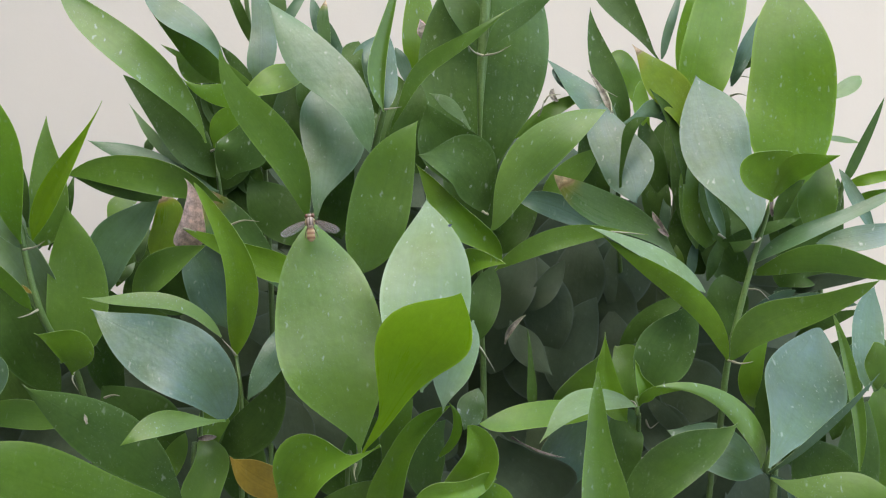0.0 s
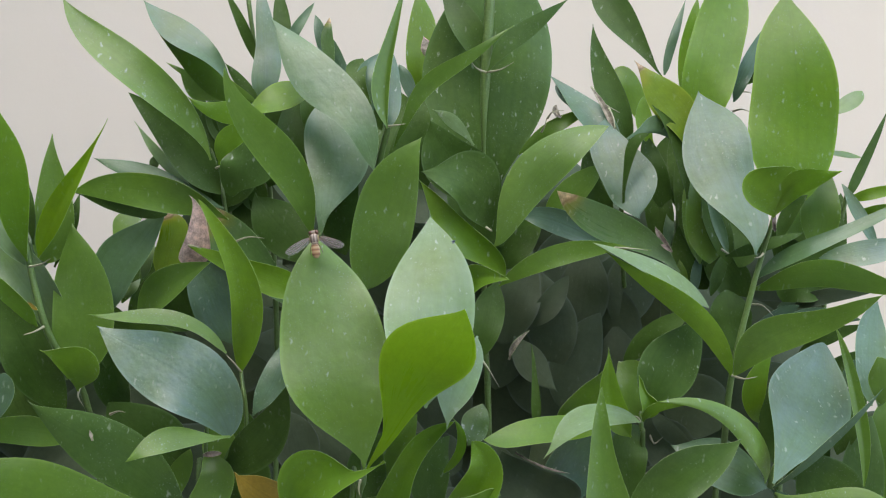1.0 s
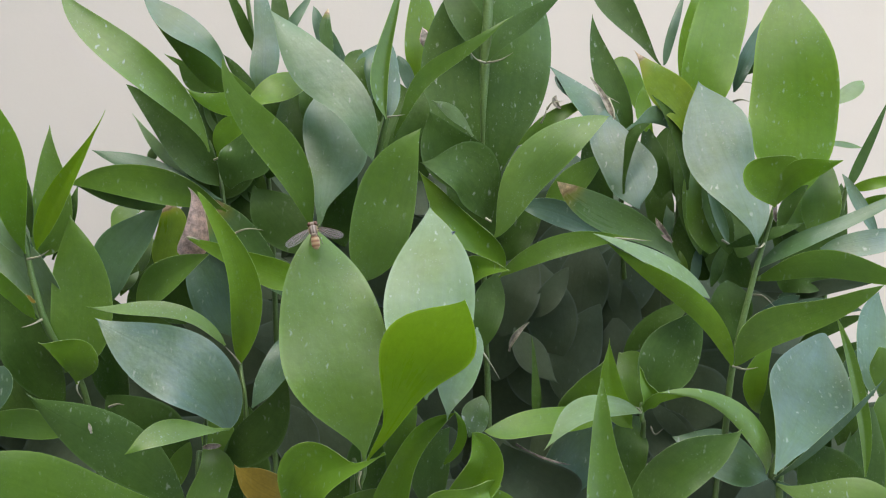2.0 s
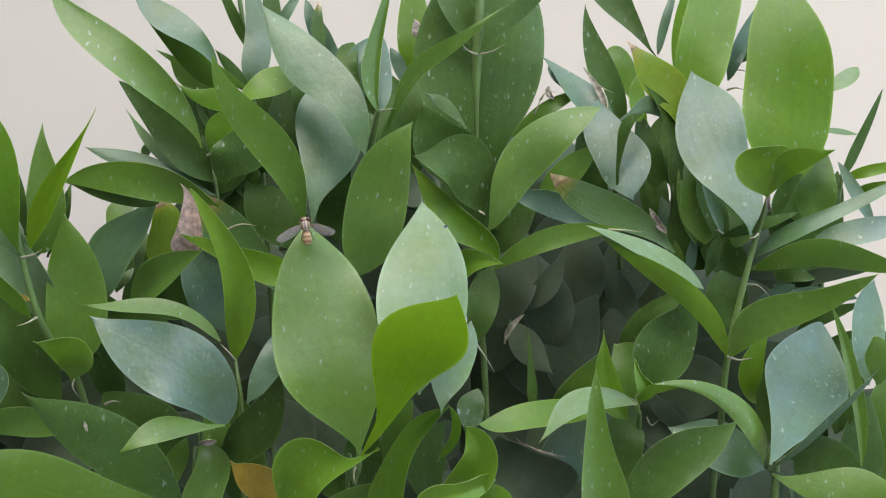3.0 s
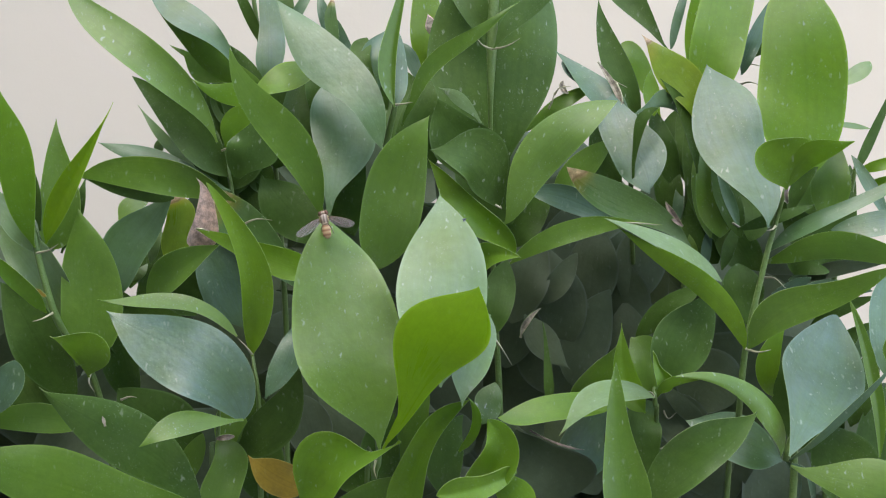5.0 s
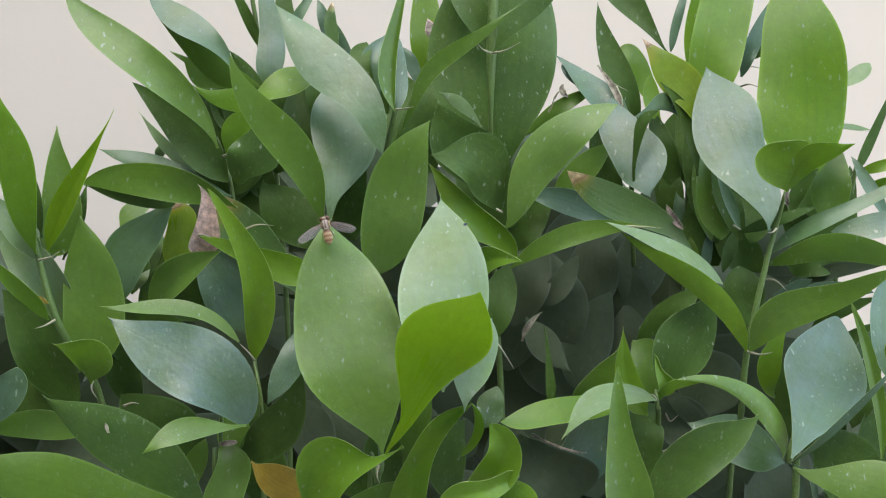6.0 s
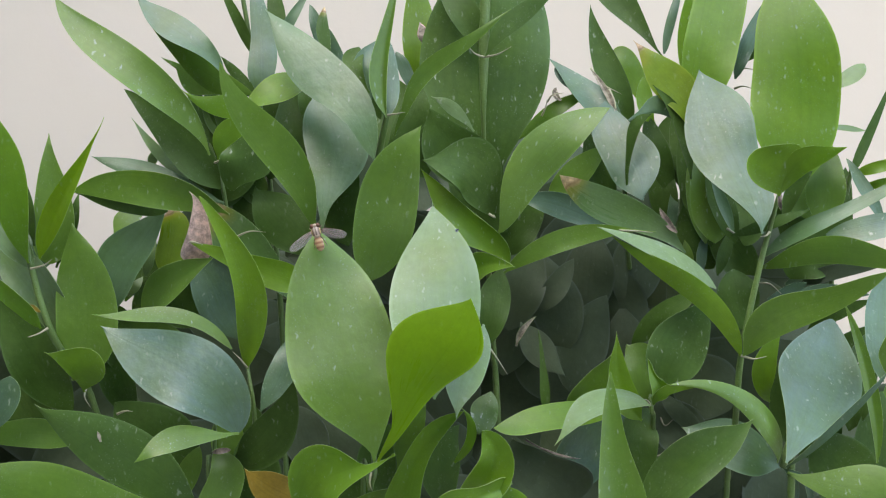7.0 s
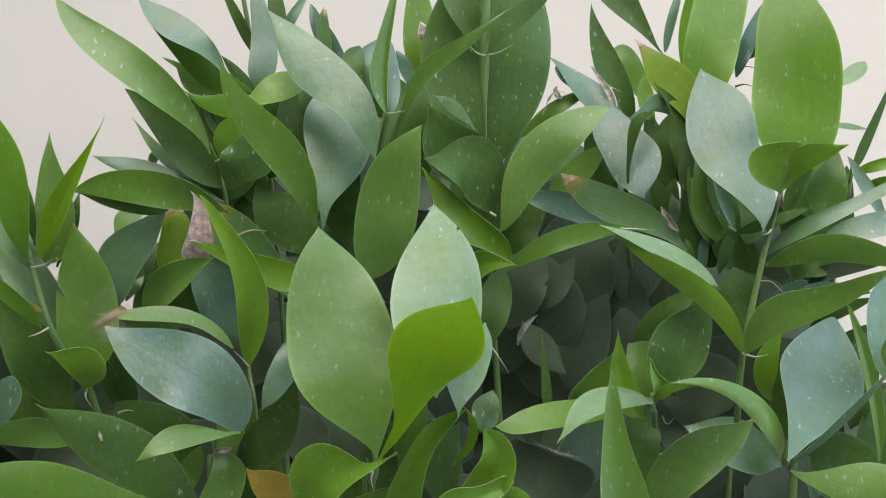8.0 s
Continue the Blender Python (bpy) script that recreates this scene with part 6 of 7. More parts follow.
leaf("S7", (0.1283, 0.0260, 0.6428), (0.1300, 0.0255, 0.6507), (0.1334, 0.0268, 0.6595), (0.1383, 0.0300, 0.6694), (0.0032, 0.0043, 0.0041, 0.0029), (0.0034, 0.0046, 0.0045, 0.0031), (6, 6), "old", 0.78, 0.85)
# brown ring behind the tan dry spot
leaf("S2", (-0.0050, 0.0510, 0.7712), (-0.0047, 0.0480, 0.7731), (-0.0052, 0.0480, 0.7757), (-0.0063, 0.0510, 0.7790), (0.0011, 0.0019, 0.0019, 0.0011), (0.0011, 0.0019, 0.0019, 0.0011), (6, 6), "dry", 0.78, 0.85)
# scar at the cut end of a leaf
leaf("S8", (-0.0680, -0.0030, 0.6438), (-0.0658, -0.0060, 0.6447), (-0.0641, -0.0060, 0.6449), (-0.0628, -0.0030, 0.6445), (0.0007, 0.0009, 0.0009, 0.0007), (0.0007, 0.0009, 0.0009, 0.0007), (20, 20), "sheath", 0.30, 0.30)
leaf("S6", (0.0635, 0.0140, 0.6523), (0.0582, 0.0090, 0.6488), (0.0574, 0.0070, 0.6409), (0.0608, 0.0080, 0.6284), (0.0045, 0.0059, 0.0058, 0.0045), (0.0045, 0.0062, 0.0058, 0.0045), (6, 6), "old", 0.78, 0.85)
leaf("S6", (0.0560, 0.0160, 0.6509), (0.0461, 0.0110, 0.6465), (0.0390, 0.0090, 0.6375), (0.0345, 0.0100, 0.6237), (0.0066, 0.0087, 0.0086, 0.0062), (0.0066, 0.0087, 0.0087, 0.0061), (-6, 18), "dusty", 0.78, 0.85)
leaf("S7", (0.0670, 0.0140, 0.6568), (0.0722, 0.0110, 0.6541), (0.0768, 0.0110, 0.6498), (0.0809, 0.0140, 0.6437), (0.0009, 0.0010, 0.0010, 0.0007), (0.0035, 0.0045, 0.0042, 0.0024), (6, 6), "shaded", 0.78, 0.85)
leaf("S7", (0.0986, -0.0060, 0.6374), (0.1013, -0.0077, 0.6356), (0.1025, -0.0063, 0.6313), (0.1020, -0.0020, 0.6245), (0.0008, 0.0014, 0.0015, 0.0014), (0.0008, 0.0012, 0.0014, 0.0012), (14, 14), "dusty", 0.78, 0.85)
leaf("S7", (0.0997, -0.0080, 0.6371), (0.1037, -0.0097, 0.6364), (0.1061, -0.0083, 0.6324), (0.1071, -0.0040, 0.6250), (0.0005, 0.0008, 0.0010, 0.0010), (0.0007, 0.0008, 0.0010, 0.0010), (14, 14), "dusty", 0.78, 0.85)
# brown dry edge of the leaf behind it
leaf("S9", (0.0241, -0.0040, 0.6463), (0.0279, -0.0070, 0.6441), (0.0331, -0.0070, 0.6421), (0.0400, -0.0040, 0.6405), (0.0002, 0.0003, 0.0003, 0.0002), (0.0002, 0.0003, 0.0004, 0.0004), (20, 20), "sheath", 0.78, 0.85)
leaf("S9", (0.0019, 0.0100, 0.6220), (-0.0029, 0.0063, 0.6332), (-0.0020, 0.0057, 0.6422), (0.0048, 0.0080, 0.6493), (0.0041, 0.0061, 0.0061, 0.0038), (0.0038, 0.0056, 0.0056, 0.0035), (4, 12), "deep", 0.78, 0.85)
leaf("S3", (-0.0164, 0.0160, 0.6234), (-0.0220, 0.0123, 0.6342), (-0.0220, 0.0117, 0.6427), (-0.0163, 0.0140, 0.6490), (0.0045, 0.0063, 0.0059, 0.0035), (0.0045, 0.0059, 0.0056, 0.0035), (6, 6), "old", 0.78, 0.85)
leaf("S3", (-0.0086, 0.0200, 0.6278), (-0.0130, 0.0163, 0.6361), (-0.0120, 0.0157, 0.6449), (-0.0056, 0.0180, 0.6545), (0.0035, 0.0049, 0.0046, 0.0028), (0.0035, 0.0053, 0.0049, 0.0032), (6, 6), "mature", 0.78, 0.85)
# stands for the underside of the leaf above, its shade in the colour
leaf("S5", (-0.0861, 0.0230, 0.7158), (-0.0954, 0.0170, 0.7167), (-0.1044, 0.0140, 0.7187), (-0.1134, 0.0140, 0.7219), (0.0023, 0.0023, 0.0018, 0.0007), (0.0023, 0.0026, 0.0018, 0.0007), (6, 6), "old", 0.78, 0.85)
leaf("S1", (0.0969, -0.0140, 0.7124), (0.0953, -0.0170, 0.7142), (0.0954, -0.0170, 0.7161), (0.0972, -0.0140, 0.7180), (0.0006, 0.0007, 0.0007, 0.0004), (0.0006, 0.0007, 0.0007, 0.0004), (30, 30), "sheath", 0.78, 0.85)
leaf("S7", (0.0987, 0.0080, 0.6549), (0.0940, 0.0043, 0.6599), (0.0953, 0.0037, 0.6678), (0.1026, 0.0060, 0.6788), (0.0021, 0.0034, 0.0036, 0.0020), (0.0021, 0.0034, 0.0034, 0.0020), (6, 6), "young", 0.78, 0.85)
# leaves added to close the hollow, its dimness held in their colour
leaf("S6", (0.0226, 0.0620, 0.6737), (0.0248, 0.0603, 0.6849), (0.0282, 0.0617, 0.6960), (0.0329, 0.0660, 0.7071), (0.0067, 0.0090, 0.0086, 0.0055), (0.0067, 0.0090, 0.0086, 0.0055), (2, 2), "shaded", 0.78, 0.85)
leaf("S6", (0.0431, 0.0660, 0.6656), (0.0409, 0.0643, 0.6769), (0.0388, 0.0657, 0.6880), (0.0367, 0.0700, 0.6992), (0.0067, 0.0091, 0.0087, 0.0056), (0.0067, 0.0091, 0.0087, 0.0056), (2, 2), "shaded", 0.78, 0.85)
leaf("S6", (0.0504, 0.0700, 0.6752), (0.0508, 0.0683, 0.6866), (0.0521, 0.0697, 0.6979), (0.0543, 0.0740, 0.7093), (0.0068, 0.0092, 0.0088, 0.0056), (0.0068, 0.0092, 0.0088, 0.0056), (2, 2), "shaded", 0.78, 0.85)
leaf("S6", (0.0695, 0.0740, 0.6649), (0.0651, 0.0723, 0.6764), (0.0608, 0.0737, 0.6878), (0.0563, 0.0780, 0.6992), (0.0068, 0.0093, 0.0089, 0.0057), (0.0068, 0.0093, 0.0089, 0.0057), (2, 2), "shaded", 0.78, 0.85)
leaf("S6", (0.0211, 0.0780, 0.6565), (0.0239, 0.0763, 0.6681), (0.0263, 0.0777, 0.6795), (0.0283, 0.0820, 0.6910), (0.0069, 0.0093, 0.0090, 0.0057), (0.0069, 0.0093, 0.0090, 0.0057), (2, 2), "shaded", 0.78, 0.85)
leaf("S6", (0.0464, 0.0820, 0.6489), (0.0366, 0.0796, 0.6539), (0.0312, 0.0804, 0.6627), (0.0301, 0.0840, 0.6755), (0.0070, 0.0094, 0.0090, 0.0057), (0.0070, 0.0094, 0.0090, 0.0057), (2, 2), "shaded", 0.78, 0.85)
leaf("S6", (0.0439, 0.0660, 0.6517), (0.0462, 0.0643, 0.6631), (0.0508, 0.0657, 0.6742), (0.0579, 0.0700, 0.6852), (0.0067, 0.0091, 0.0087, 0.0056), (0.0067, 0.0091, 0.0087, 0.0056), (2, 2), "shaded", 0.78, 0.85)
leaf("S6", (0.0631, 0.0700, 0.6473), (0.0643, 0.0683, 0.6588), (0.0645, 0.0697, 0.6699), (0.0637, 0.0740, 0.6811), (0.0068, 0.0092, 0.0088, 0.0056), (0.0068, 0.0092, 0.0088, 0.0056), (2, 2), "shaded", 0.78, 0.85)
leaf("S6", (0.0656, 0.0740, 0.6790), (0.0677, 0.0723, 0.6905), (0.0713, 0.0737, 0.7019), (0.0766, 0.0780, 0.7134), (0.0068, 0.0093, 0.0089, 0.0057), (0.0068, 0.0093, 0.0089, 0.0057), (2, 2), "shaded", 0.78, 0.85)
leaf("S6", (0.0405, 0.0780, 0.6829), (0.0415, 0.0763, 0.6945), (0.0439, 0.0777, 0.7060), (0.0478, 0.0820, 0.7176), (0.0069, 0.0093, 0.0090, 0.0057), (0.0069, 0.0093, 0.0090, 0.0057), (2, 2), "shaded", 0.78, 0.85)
leaf("S4", (-0.1280, 0.0220, 0.7055), (-0.1284, 0.0190, 0.7135), (-0.1294, 0.0190, 0.7207), (-0.1311, 0.0220, 0.7271), (0.0014, 0.0025, 0.0023, 0.0012), (0.0014, 0.0023, 0.0021, 0.0012), (6, 6), "old", 0.78, 0.85)
leaf("S4", (-0.1238, 0.0300, 0.6984), (-0.1193, 0.0270, 0.7083), (-0.1167, 0.0270, 0.7163), (-0.1159, 0.0300, 0.7226), (0.0016, 0.0024, 0.0020, 0.0011), (0.0016, 0.0024, 0.0022, 0.0011), (6, 6), "old", 0.78, 0.85)
leaf("S5", (-0.0979, 0.0520, 0.7312), (-0.0973, 0.0490, 0.7337), (-0.0965, 0.0490, 0.7360), (-0.0954, 0.0520, 0.7381), (0.0011, 0.0017, 0.0015, 0.0008), (0.0011, 0.0017, 0.0015, 0.0008), (6, 6), "pale", 0.78, 0.85)
leaf("S5", (-0.0967, 0.0360, 0.6950), (-0.0952, 0.0330, 0.6992), (-0.0940, 0.0330, 0.7038), (-0.0930, 0.0360, 0.7090), (0.0015, 0.0020, 0.0018, 0.0011), (0.0015, 0.0020, 0.0018, 0.0011), (6, 6), "pale", 0.78, 0.85)
leaf("S5", (-0.1028, 0.0370, 0.6886), (-0.1004, 0.0340, 0.6907), (-0.0987, 0.0340, 0.6928), (-0.0977, 0.0370, 0.6950), (0.0009, 0.0015, 0.0015, 0.0009), (0.0009, 0.0015, 0.0015, 0.0009), (6, 6), "pale", 0.78, 0.85)
leaf("S3", (0.0129, 0.0600, 0.7002), (0.0039, 0.0590, 0.7099), (-0.0014, 0.0610, 0.7197), (-0.0032, 0.0660, 0.7299), (0.0027, 0.0047, 0.0043, 0.0024), (0.0027, 0.0047, 0.0043, 0.0024), (6, 6), "shaded", 1.00, 0.80)
leaf("S8", (-0.0234, 0.0300, 0.6323), (-0.0293, 0.0283, 0.6380), (-0.0354, 0.0297, 0.6444), (-0.0419, 0.0340, 0.6517), (0.0029, 0.0055, 0.0051, 0.0026), (0.0029, 0.0055, 0.0051, 0.0026), (6, 6), "shaded", 1.00, 0.80)
leaf("S6", (0.0714, 0.0600, 0.7002), (0.0705, 0.0590, 0.7083), (0.0715, 0.0610, 0.7171), (0.0744, 0.0660, 0.7269), (0.0039, 0.0071, 0.0067, 0.0032), (0.0039, 0.0071, 0.0067, 0.0032), (6, 6), "shaded", 1.00, 0.80)
leaf("S6", (0.0256, 0.0400, 0.6779), (0.0290, 0.0343, 0.6715), (0.0336, 0.0317, 0.6657), (0.0395, 0.0320, 0.6607), (0.0034, 0.0050, 0.0044, 0.0022), (0.0034, 0.0050, 0.0044, 0.0022), (6, 6), "shaded", 1.00, 1.30)
bract((0.0146, 0.0330, 0.7642), (0.0191, 0.0290, 0.7645), (0.0233, 0.0260, 0.7665), 0.00042)
bract((0.0146, 0.0330, 0.7642), (0.0116, 0.0300, 0.7650), (0.0094, 0.0280, 0.7672), 0.00042)
bract((-0.0161, 0.0120, 0.7437), (-0.0135, 0.0090, 0.7437), (-0.0104, 0.0080, 0.7441), 0.00042)
bract((-0.0721, 0.0290, 0.7312), (-0.0697, 0.0270, 0.7318), (-0.0672, 0.0260, 0.7312), 0.00042)
bract((-0.1244, 0.0080, 0.6985), (-0.1196, 0.0050, 0.6995), (-0.1164, 0.0030, 0.7012), 0.00042)
bract((-0.1199, 0.0090, 0.6803), (-0.1220, 0.0060, 0.6788), (-0.1244, 0.0040, 0.6780), 0.00042)
bract((0.0860, -0.0100, 0.6706), (0.0888, -0.0130, 0.6699), (0.0919, -0.0150, 0.6707), 0.00042)
bract((0.0951, -0.0080, 0.7060), (0.0936, -0.0100, 0.7050), (0.0917, -0.0110, 0.7047), 0.00042)
bract((-0.1083, 0.0080, 0.6619), (-0.1081, 0.0060, 0.6594), (-0.1067, 0.0070, 0.6564), 0.00042)
bract((0.0497, 0.0380, 0.7608), (0.0535, 0.0360, 0.7553), (0.0589, 0.0350, 0.7519), 0.00042)
bract((0.0149, 0.0120, 0.7130), (0.0165, 0.0100, 0.7119), (0.0161, 0.0090, 0.7128), 0.00042)
bract((-0.0759, 0.0080, 0.7058), (-0.0737, 0.0060, 0.7056), (-0.0721, 0.0080, 0.7050), 0.00042)
bract((-0.0642, 0.0200, 0.7072), (-0.0595, 0.0180, 0.7089), (-0.0543, 0.0170, 0.7086), 0.00042)
bract((0.0974, 0.0420, 0.7603), (0.1014, 0.0400, 0.7602), (0.1060, 0.0420, 0.7592), 0.00042)
bract((0.0974, 0.0420, 0.7539), (0.0999, 0.0400, 0.7544), (0.1032, 0.0390, 0.7532), 0.00042)
bract((0.0531, 0.0020, 0.7072), (0.0578, 0.0000, 0.7070), (0.0627, -0.0010, 0.7065), 0.00042)
bract((-0.0583, 0.0020, 0.6682), (-0.0600, 0.0000, 0.6709), (-0.0622, 0.0000, 0.6731), 0.00042)
bract((0.0612, 0.0000, 0.6555), (0.0602, -0.0020, 0.6570), (0.0590, -0.0030, 0.6576), 0.00042)
bract((0.0548, 0.0320, 0.7530), (0.0562, 0.0290, 0.7480), (0.0550, 0.0270, 0.7424), 0.00042)
bract((0.0355, 0.0400, 0.7503), (0.0371, 0.0380, 0.7523), (0.0410, 0.0400, 0.7531), 0.00042)
bract((0.0336, 0.0400, 0.7457), (0.0347, 0.0380, 0.7482), (0.0352, 0.0370, 0.7509), 0.00042)
bract((0.0964, 0.0100, 0.6907), (0.0987, 0.0060, 0.6905), (0.1018, 0.0050, 0.6875), 0.00042)
bract((0.0874, 0.0120, 0.7074), (0.0904, 0.0100, 0.7057), (0.0952, 0.0090, 0.7067), 0.00042)
bract((0.0136, 0.0020, 0.6733), (0.0161, 0.0020, 0.6699), (0.0193, 0.0040, 0.6647), 0.00042)
bract((0.0699, 0.0200, 0.6384), (0.0669, 0.0180, 0.6374), (0.0642, 0.0180, 0.6370), 0.00042)
bract((-0.0202, -0.0220, 0.6408), (-0.0207, -0.0220, 0.6382), (-0.0201, -0.0220, 0.6358), 0.00042)
bract((-0.1000, 0.0120, 0.6535), (-0.0969, 0.0100, 0.6547), (-0.0953, 0.0120, 0.6542), 0.00042)
bract((0.0665, 0.0160, 0.6504), (0.0679, 0.0140, 0.6472), (0.0705, 0.0140, 0.6490), 0.00042)


# ---- inner foliage behind the front leaves ----
def crown_top(x):
    """Height of the inner foliage along the wall."""
    for limit, h in ((-0.172, 0.712), (-0.14, 0.70), (-0.118, 0.683), (-0.10, 0.728), (-0.058, 0.753), (-0.024, 0.765), (0.038, 0.762), (0.06, 0.752), (0.088, 0.748), (0.154, 0.73), (0.175, 0.662)):
        if x < limit:
            return h
    return 0.69


def inner_foliage(count, near, far, low):
    r = random.Random(11)
    rows, cols = 9, 2
    verts, faces, mats = [], [], []
    made = 0
    while made < count:
        x, y, z = r.uniform(-0.27, 0.27), r.uniform(near, far), r.uniform(low, 0.755)
        length = r.uniform(0.055, 0.09)
        turn = r.uniform(-1.2, 1.2)
        way = Vector((math.sin(turn), -r.uniform(-0.2, 0.6), math.cos(turn) * r.uniform(0.3, 1.0))).normalized()
        base = Vector((x, y, z))
        tip = base + way * length
        mid = (base + tip) / 2 + Vector((0, -0.01, 0.006))
        half = length * r.uniform(0.2, 0.27)
        high = max(base.z, tip.z, mid.z) + half * 0.35
        if any(high > crown_top(k) for k in (base.x, tip.x, mid.x - half, mid.x + half)):
            continue
        if min(base.y, tip.y, mid.y) < 0.06:
            continue
        if y < 0.085 and 0.015 < mid.x < 0.10 and 0.575 < mid.z < 0.70:
            continue  # the dark hollow in the middle of the shrub
        w = (half * 0.85, half, half * 0.9, half * 0.6)
        v2, f2, m2 = leaf_shell((tuple(base), tuple(mid), tuple(mid), tuple(tip)), w, w, (r.uniform(-25, 35), r.uniform(-25, 35)), 0.7, 0.8, rows, cols, 0.05)
        k = len(verts)
        verts += [tuple(base + Vector(q2)) for q2 in v2]
        faces += [tuple(i + k for i in f) for f in f2]
        mats += m2
        made += 1
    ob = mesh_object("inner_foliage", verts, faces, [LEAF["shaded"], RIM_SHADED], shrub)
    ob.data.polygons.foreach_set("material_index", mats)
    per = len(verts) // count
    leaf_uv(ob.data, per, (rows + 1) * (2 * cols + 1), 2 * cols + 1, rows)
    tagged(ob, "inner leaves darkened to carry the shade inside", kind="stuff")


# inner leaves, in the colour that already holds the shade
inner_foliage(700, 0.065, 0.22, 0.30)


# ---- the hoverfly ----
def ellipsoid(bm, centre, size, rings=12, segs=16):
    res = bmesh.ops.create_uvsphere(bm, u_segments=segs, v_segments=rings, radius=1.0)
    for vtx in res["verts"]:
        vtx.co = Vector((centre[0] + vtx.co.x * size[0], centre[1] + vtx.co.y * size[1], centre[2] + vtx.co.z * size[2]))
    return res["verts"]


def part(name, bm, mat, parent, label=""):
    """Link a bmesh, in millimetres, as one mesh under its thing."""
    bmesh.ops.scale(bm, vec=(0.001, 0.001, 0.001), verts=bm.verts)
    me = bpy.data.meshes.new(name)
    bm.to_mesh(me)
    bm.free()
    me.materials.append(mat)
    me.polygons.foreach_set("use_smooth", [True] * len(me.polygons))
    ob = new(name, me)
    ob.parent = parent
    if label:
        ob["label"] = label
    return ob


def tube_part(name, pts, radii, mat, parent, sides=6):
    vs, fs = tube([Vector(q2) for q2 in pts], radii, sides)
    bm = bmesh.new()
    made = [bm.verts.new(q2) for q2 in vs]
    for f in fs:
        bm.faces.new([made[i] for i in f])
    return part(name, bm, mat, parent)


def banded_material():
    m, n, l, bsdf = material("banded_abdomen")
    obj = n.new("ShaderNodeTexCoord").outputs["Object"]
    sep = n.new("ShaderNodeSeparateXYZ")
    l.new(obj, sep.inputs[0])
    wob = value(n, l, "ADD", value(n, l, "MULTIPLY", sep.outputs[1], 1000.0), value(n, l, "MULTIPLY", noise_tex(n, l, obj, 900, 2), 0.25))
    saw = value(n, l, "FRACT", value(n, l, "MULTIPLY", wob, 0.72))
    band = ramp(n, [(0.0, (0.20, 0.10, 0.05)), (0.16, (0.29, 0.16, 0.08)), (0.34, (0.38, 0.25, 0.12)), (0.60, (0.42, 0.32, 0.17)), (0.80, (0.34, 0.19, 0.10)), (1.0, (0.20, 0.10, 0.05))])
    l.new(saw, band.inputs[0])
    l.new(band.outputs[0], bsdf.inputs["Base Color"])
    bsdf.inputs["Roughness"].default_value = 0.4
    return m


def thorax_material():
    """Dark stripes on greyish bronze, yellow flanks."""
    m, n, l, bsdf = material("striped_thorax")
    obj = n.new("ShaderNodeTexCoord").outputs["Object"]
    sep = n.new("ShaderNodeSeparateXYZ")
    l.new(obj, sep.inputs[0])
    across = value(n, l, "ADD", value(n, l, "MULTIPLY", value(n, l, "ABSOLUTE", sep.outputs[0]), 600.0), value(n, l, "MULTIPLY_ADD", noise_tex(n, l, obj, 1500, 3), 0.3, -0.15))
    band = ramp(n, [(0.06, (0.14, 0.11, 0.08)), (0.16, (0.33, 0.27, 0.22)), (0.34, (0.38, 0.31, 0.25)), (0.44, (0.15, 0.11, 0.08)), (0.68, (0.17, 0.125, 0.075)), (0.82, (0.42, 0.33, 0.10))])
    l.new(across, band.inputs[0])
    l.new(band.outputs[0], bsdf.inputs["Base Color"])
    bsdf.inputs["Roughness"].default_value = 0.55
    return m


def wing_material():
    m, n, l, bsdf = material("clear_wing")
    obj = n.new("ShaderNodeTexCoord").outputs["Object"]
    f = noise_tex(n, l, obj, 900, 3)
    l.new(mixed(n, l, f, (0.20, 0.19, 0.18), (0.48, 0.46, 0.44)), bsdf.inputs["Base Color"])
    bsdf.inputs["Roughness"].default_value = 0.3
    bsdf.inputs["Alpha"].default_value = 0.26
    return m


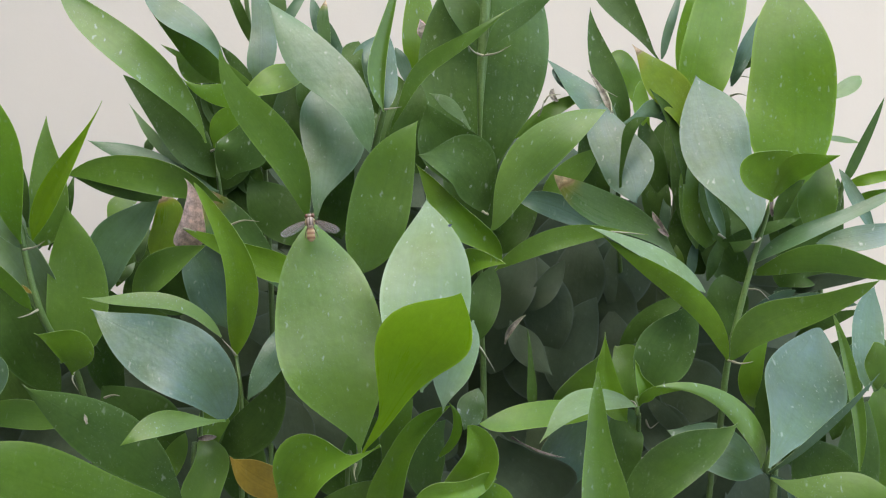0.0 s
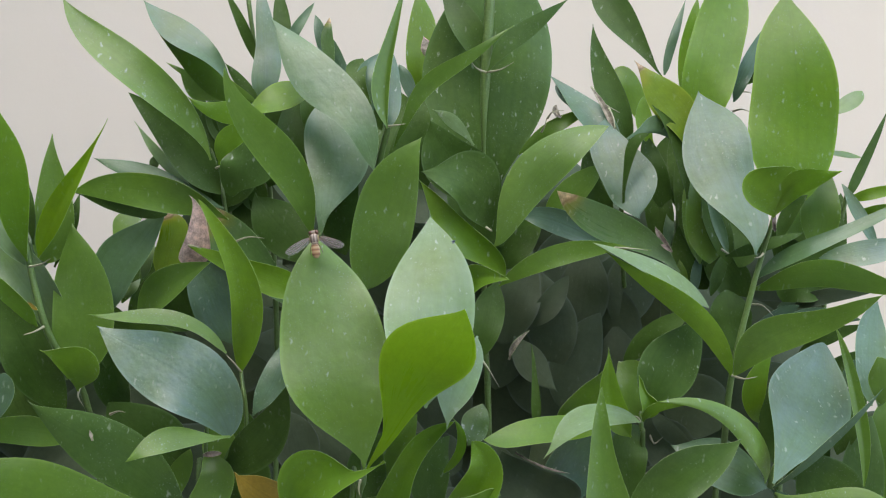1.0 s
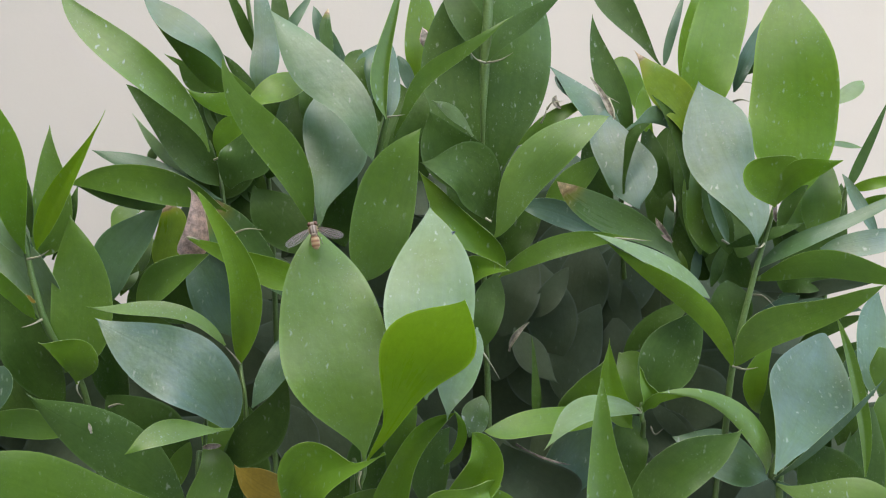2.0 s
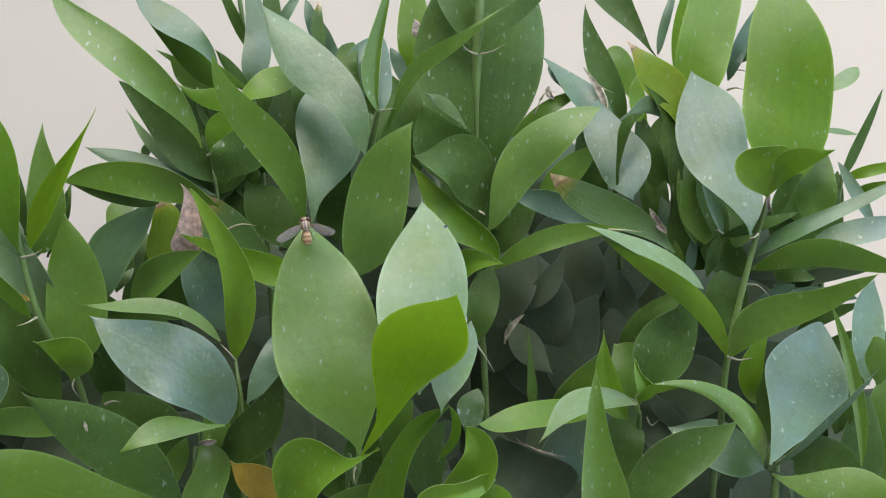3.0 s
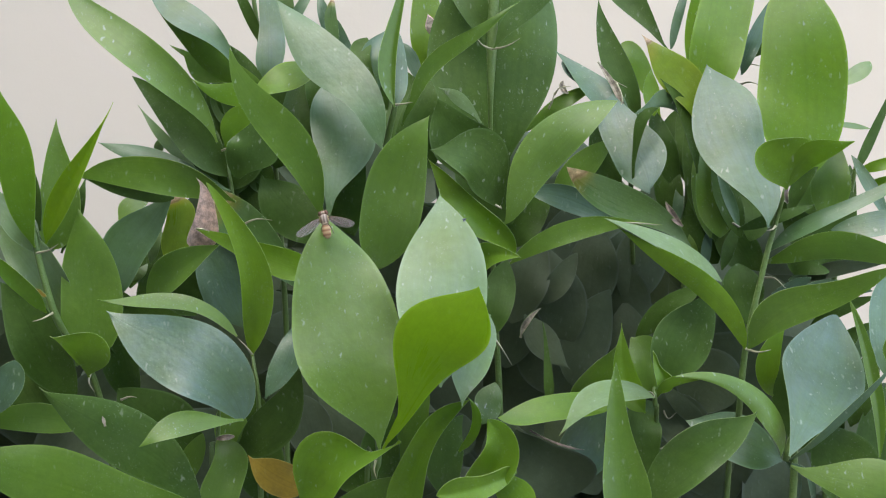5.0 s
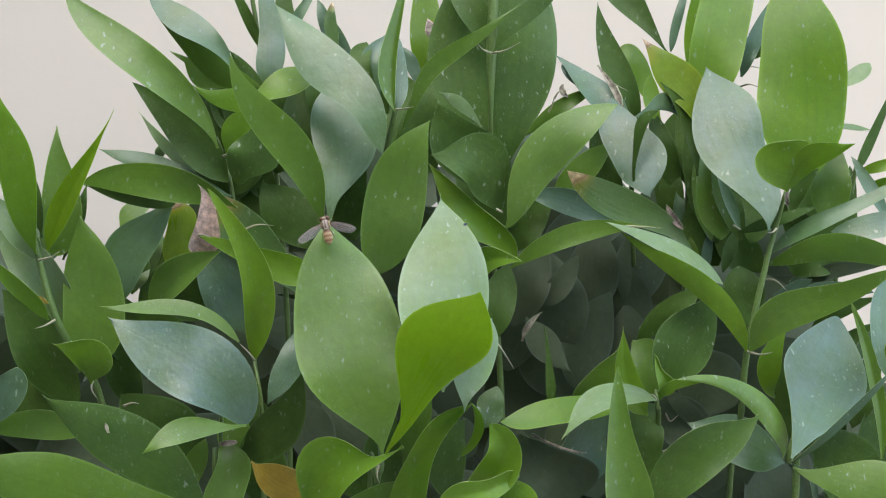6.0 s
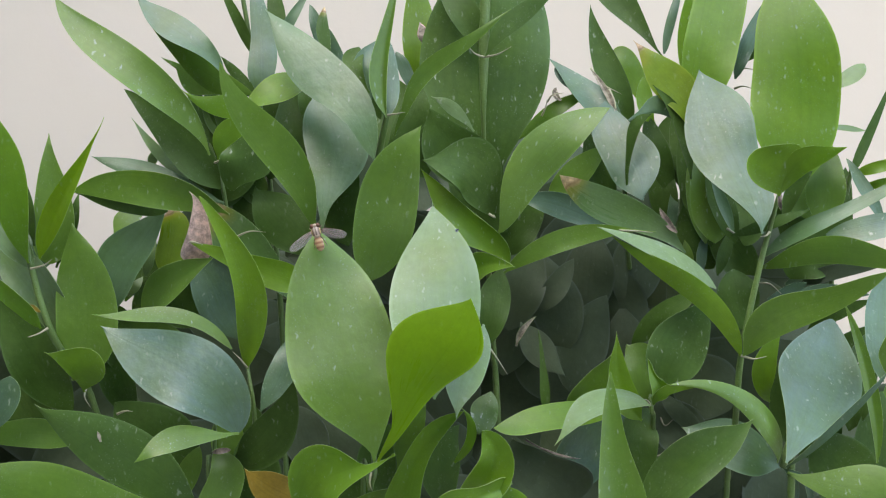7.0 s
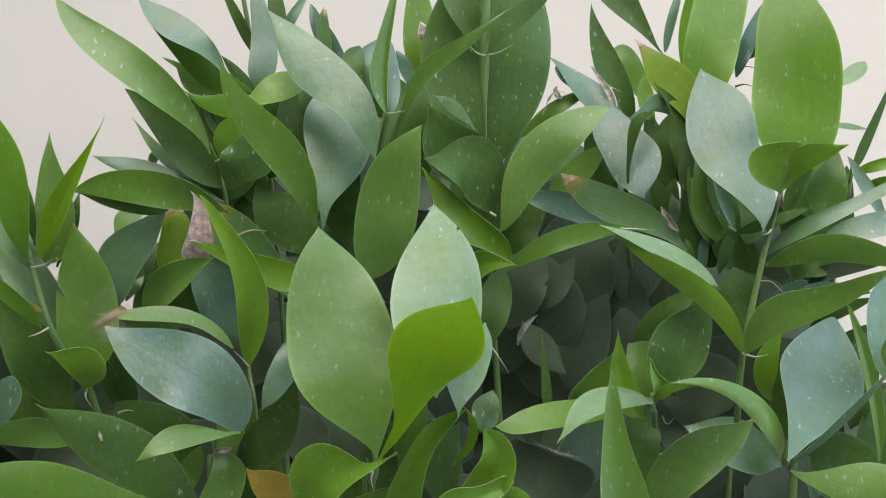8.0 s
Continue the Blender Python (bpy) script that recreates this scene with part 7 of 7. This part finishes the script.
def hoverfly():
    fly = tagged(new("hoverfly"), "small hoverfly with orange banded abdomen and spread clear wings", "insect")
    brown = thorax_material()
    eye = plain_material("red_brown_eye", (0.10, 0.05, 0.03), (0.18, 0.09, 0.06), 2500, 0.25)
    face = plain_material("yellow_face", (0.22, 0.16, 0.10), (0.36, 0.29, 0.21), 1500, 0.5)
    leg_mat = plain_material("amber_leg", (0.10, 0.06, 0.03), (0.22, 0.13, 0.06), 2000, 0.45)
    vein_mat = plain_material("wing_vein", (0.10, 0.07, 0.05), (0.16, 0.11, 0.08), 1500, 0.5)
    wing_mat = wing_material()
    bm = bmesh.new()
    ellipsoid(bm, (0, 0.7, 0), (1.6, 1.75, 1.35))
    thorax = part("thorax", bm, brown, fly, "bronze thorax with fine hair")
    bm = bmesh.new()
    ellipsoid(bm, (0, -0.75, 0.5), (0.95, 0.5, 0.45))
    part("scutellum", bm, face, fly)
    bm = bmesh.new()
    ellipsoid(bm, (0, 2.6, -0.1), (1.25, 0.75, 1.05))
    head = part("head", bm, face, fly)
    for sx in (-1, 1):
        bm = bmesh.new()
        ellipsoid(bm, (sx * 0.9, 2.65, 0.1), (0.72, 0.75, 0.85))
        part("eye", bm, eye, head, "large red-brown eye")
        tube_part("antenna", [(sx * 0.2, 3.0, 0.2), (sx * 0.3, 3.45, 0.35), (sx * 0.38, 3.7, 0.3)], [0.09, 0.12, 0.04], leg_mat, head)
    bm = bmesh.new()
    for vtx in ellipsoid(bm, (0, -2.9, -0.1), (1.38, 2.5, 0.75), 20, 18):
        grow = 1.0 - 0.16 * (vtx.co.y + 2.9) / 2.5
        step = 1.0 + 0.05 * math.cos((vtx.co.y) * 2 * math.pi / 1.39)
        vtx.co.x *= grow * step
        vtx.co.z = (vtx.co.z + 0.1) * step - 0.1 - 0.03 * (vtx.co.y + 0.6) ** 2
    part("abdomen", bm, banded_material(), fly, "flattened orange and brown banded abdomen")
    for sx in (-1, 1):
        # blade: from its root out and back, rounded, with a slight camber
        bm = bmesh.new()
        length, rows, cols = 8.9, 16, 6
        along, across = Vector((sx * math.cos(radians(27)), -math.sin(radians(27)), 0.16)), Vector((sx * -math.sin(radians(27)), -math.cos(radians(27)), -0.12))
        root = Vector((sx * 1.2, 0.9, 0.6))
        top, low = [], []
        for i in range(rows + 1):
            s = i / rows
            w = 3.7 * (s ** 0.6) * ((1 - s) ** 0.42) * 1.45 + 0.12
            for j in range(cols + 1):
                u = j / cols
                p = root + along * (length * s) + across * (w * (u - 0.35)) + Vector((0, 0, 0.25 * math.sin(math.pi * u) * math.sin(math.pi * s)))
                top.append(bm.verts.new(p))
                low.append(bm.verts.new(p - Vector((0, 0, 0.03))))
        for i in range(rows):
            for j in range(cols):
                a = i * (cols + 1) + j
                bm.faces.new((top[a], top[a + 1], top[a + cols + 2], top[a + cols + 1]))
                bm.faces.new((low[a], low[a + cols + 1], low[a + cols + 2], low[a + 1]))
        wing = part("wing", bm, wing_mat, fly, "clear greyish wing")
        for lead in (-0.34, -0.12, 0.12, 0.36):
            pts = []
            for i in range(9):
                s = 0.02 + 0.86 * i / 8
                w = 3.7 * (s ** 0.6) * ((1 - s) ** 0.42) * 1.45 + 0.12
                u = 0.35 + lead * (1 if lead < 0 else 1.2 * s ** 0.5)
                pts.append(root + along * (length * s) + across * (w * (u - 0.35)) + Vector((0, 0, 0.25 * math.sin(math.pi * u) * math.sin(math.pi * s) + 0.02)))
            tube_part("vein", pts, [0.10 - 0.006 * i for i in range(9)], vein_mat, wing, 5)
        for k, (y, out, back) in enumerate(((1.2, 1.9, 1.6), (0.5, 2.2, -0.8), (-0.3, 1.9, -3.6))):
            tube_part("leg", [(sx * 0.6, y, -0.7), (sx * out * 0.75, y + back * 0.4, -0.55), (sx * out, y + back * 0.8, -1.5), (sx * out * 1.05, y + back, -1.75)], [0.16, 0.13, 0.09, 0.06], leg_mat, fly)
    fly.scale = (0.92, 0.92, 0.92)
    return fly


fly = hoverfly()


def gnat():
    """A tiny dark gnat on the edge of a pale leaf."""
    bug = tagged(new("gnat"), "tiny dark gnat resting on a pale leaf edge", "insect")
    black = plain_material("dark_gnat", (0.02, 0.025, 0.025), (0.05, 0.06, 0.055), 3000, 0.4)
    smoky = plain_material("smoky_wing", (0.10, 0.13, 0.13), (0.18, 0.22, 0.22), 3000, 0.3)
    bm = bmesh.new()
    ellipsoid(bm, (0, 0, 0), (0.19, 0.58, 0.19), 8, 10)
    part("body", bm, black, bug)
    for sx in (-1, 1):
        bm = bmesh.new()
        ellipsoid(bm, (sx * 0.24, -0.3, 0.17), (0.17, 0.5, 0.02), 6, 10)
        part("wing", bm, smoky, bug)
    bug.matrix_world = pose(0.0049, -0.0120, 0.7080, 90, 60, 0)


gnat()


def motions():
    """The fly shifts on its leaf, then takes off and flies away past the shrub."""
    walk(fly, [
        (0.0, pose(-0.0349, -0.0162, 0.7074, 78, -6, 0)),
        (0.5, pose(-0.0349, -0.0162, 0.7074, 78, -8, 0)),
        (1.0, pose(-0.0349, -0.0162, 0.7074, 78, -9, 0)),
        (1.7, pose(-0.0349, -0.0162, 0.7074, 78, -12, 0)),
        (2.8, pose(-0.0349, -0.0162, 0.7074, 78, -8, 0)),
        (3.5, pose(-0.0349, -0.0162, 0.7074, 78, -9, 0)),
        (4.5, pose(-0.0349, -0.0162, 0.7074, 78, -11, 0)),
        (5.8, pose(-0.0349, -0.0162, 0.7074, 78, -12, 0)),
        (6.5, pose(-0.0349, -0.0162, 0.7074, 78, -13, 0)),
        (7.0, pose(-0.0349, -0.0162, 0.7074, 78, -15, 0)),
        (7.3, pose(-0.0349, -0.0162, 0.7074, 78, -18, 0)),
        (7.6, pose(-0.0349, -0.0162, 0.7074, 78, -24, 0)),
        (7.7, pose(-0.0349, -0.0162, 0.7074, 78, -28, 0)),
        (7.8, pose(-0.0419, -0.0202, 0.7047, 78, -62, 0)),
        (7.9, pose(-0.0595, -0.0231, 0.7023, 78, -100, 0)),
        (8.0, pose(-0.0919, -0.0270, 0.6846, 78, -116, 0)),
    ])
    for side, wing in zip((1, -1), [o for o in fly.children if o.name.startswith("wing")]):
        beats = [(7.63 + k / 30, pose(0, 0, 0, 0, side * (38 if k % 2 else -30), 0)) for k in range(1, 12)]
        walk(wing, [(0.0, pose(0, 0, 0)), (7.6, pose(0, 0, 0)), *beats, (8.0, pose(0, 0, 0, 0, side * 20, 0))])


motions()
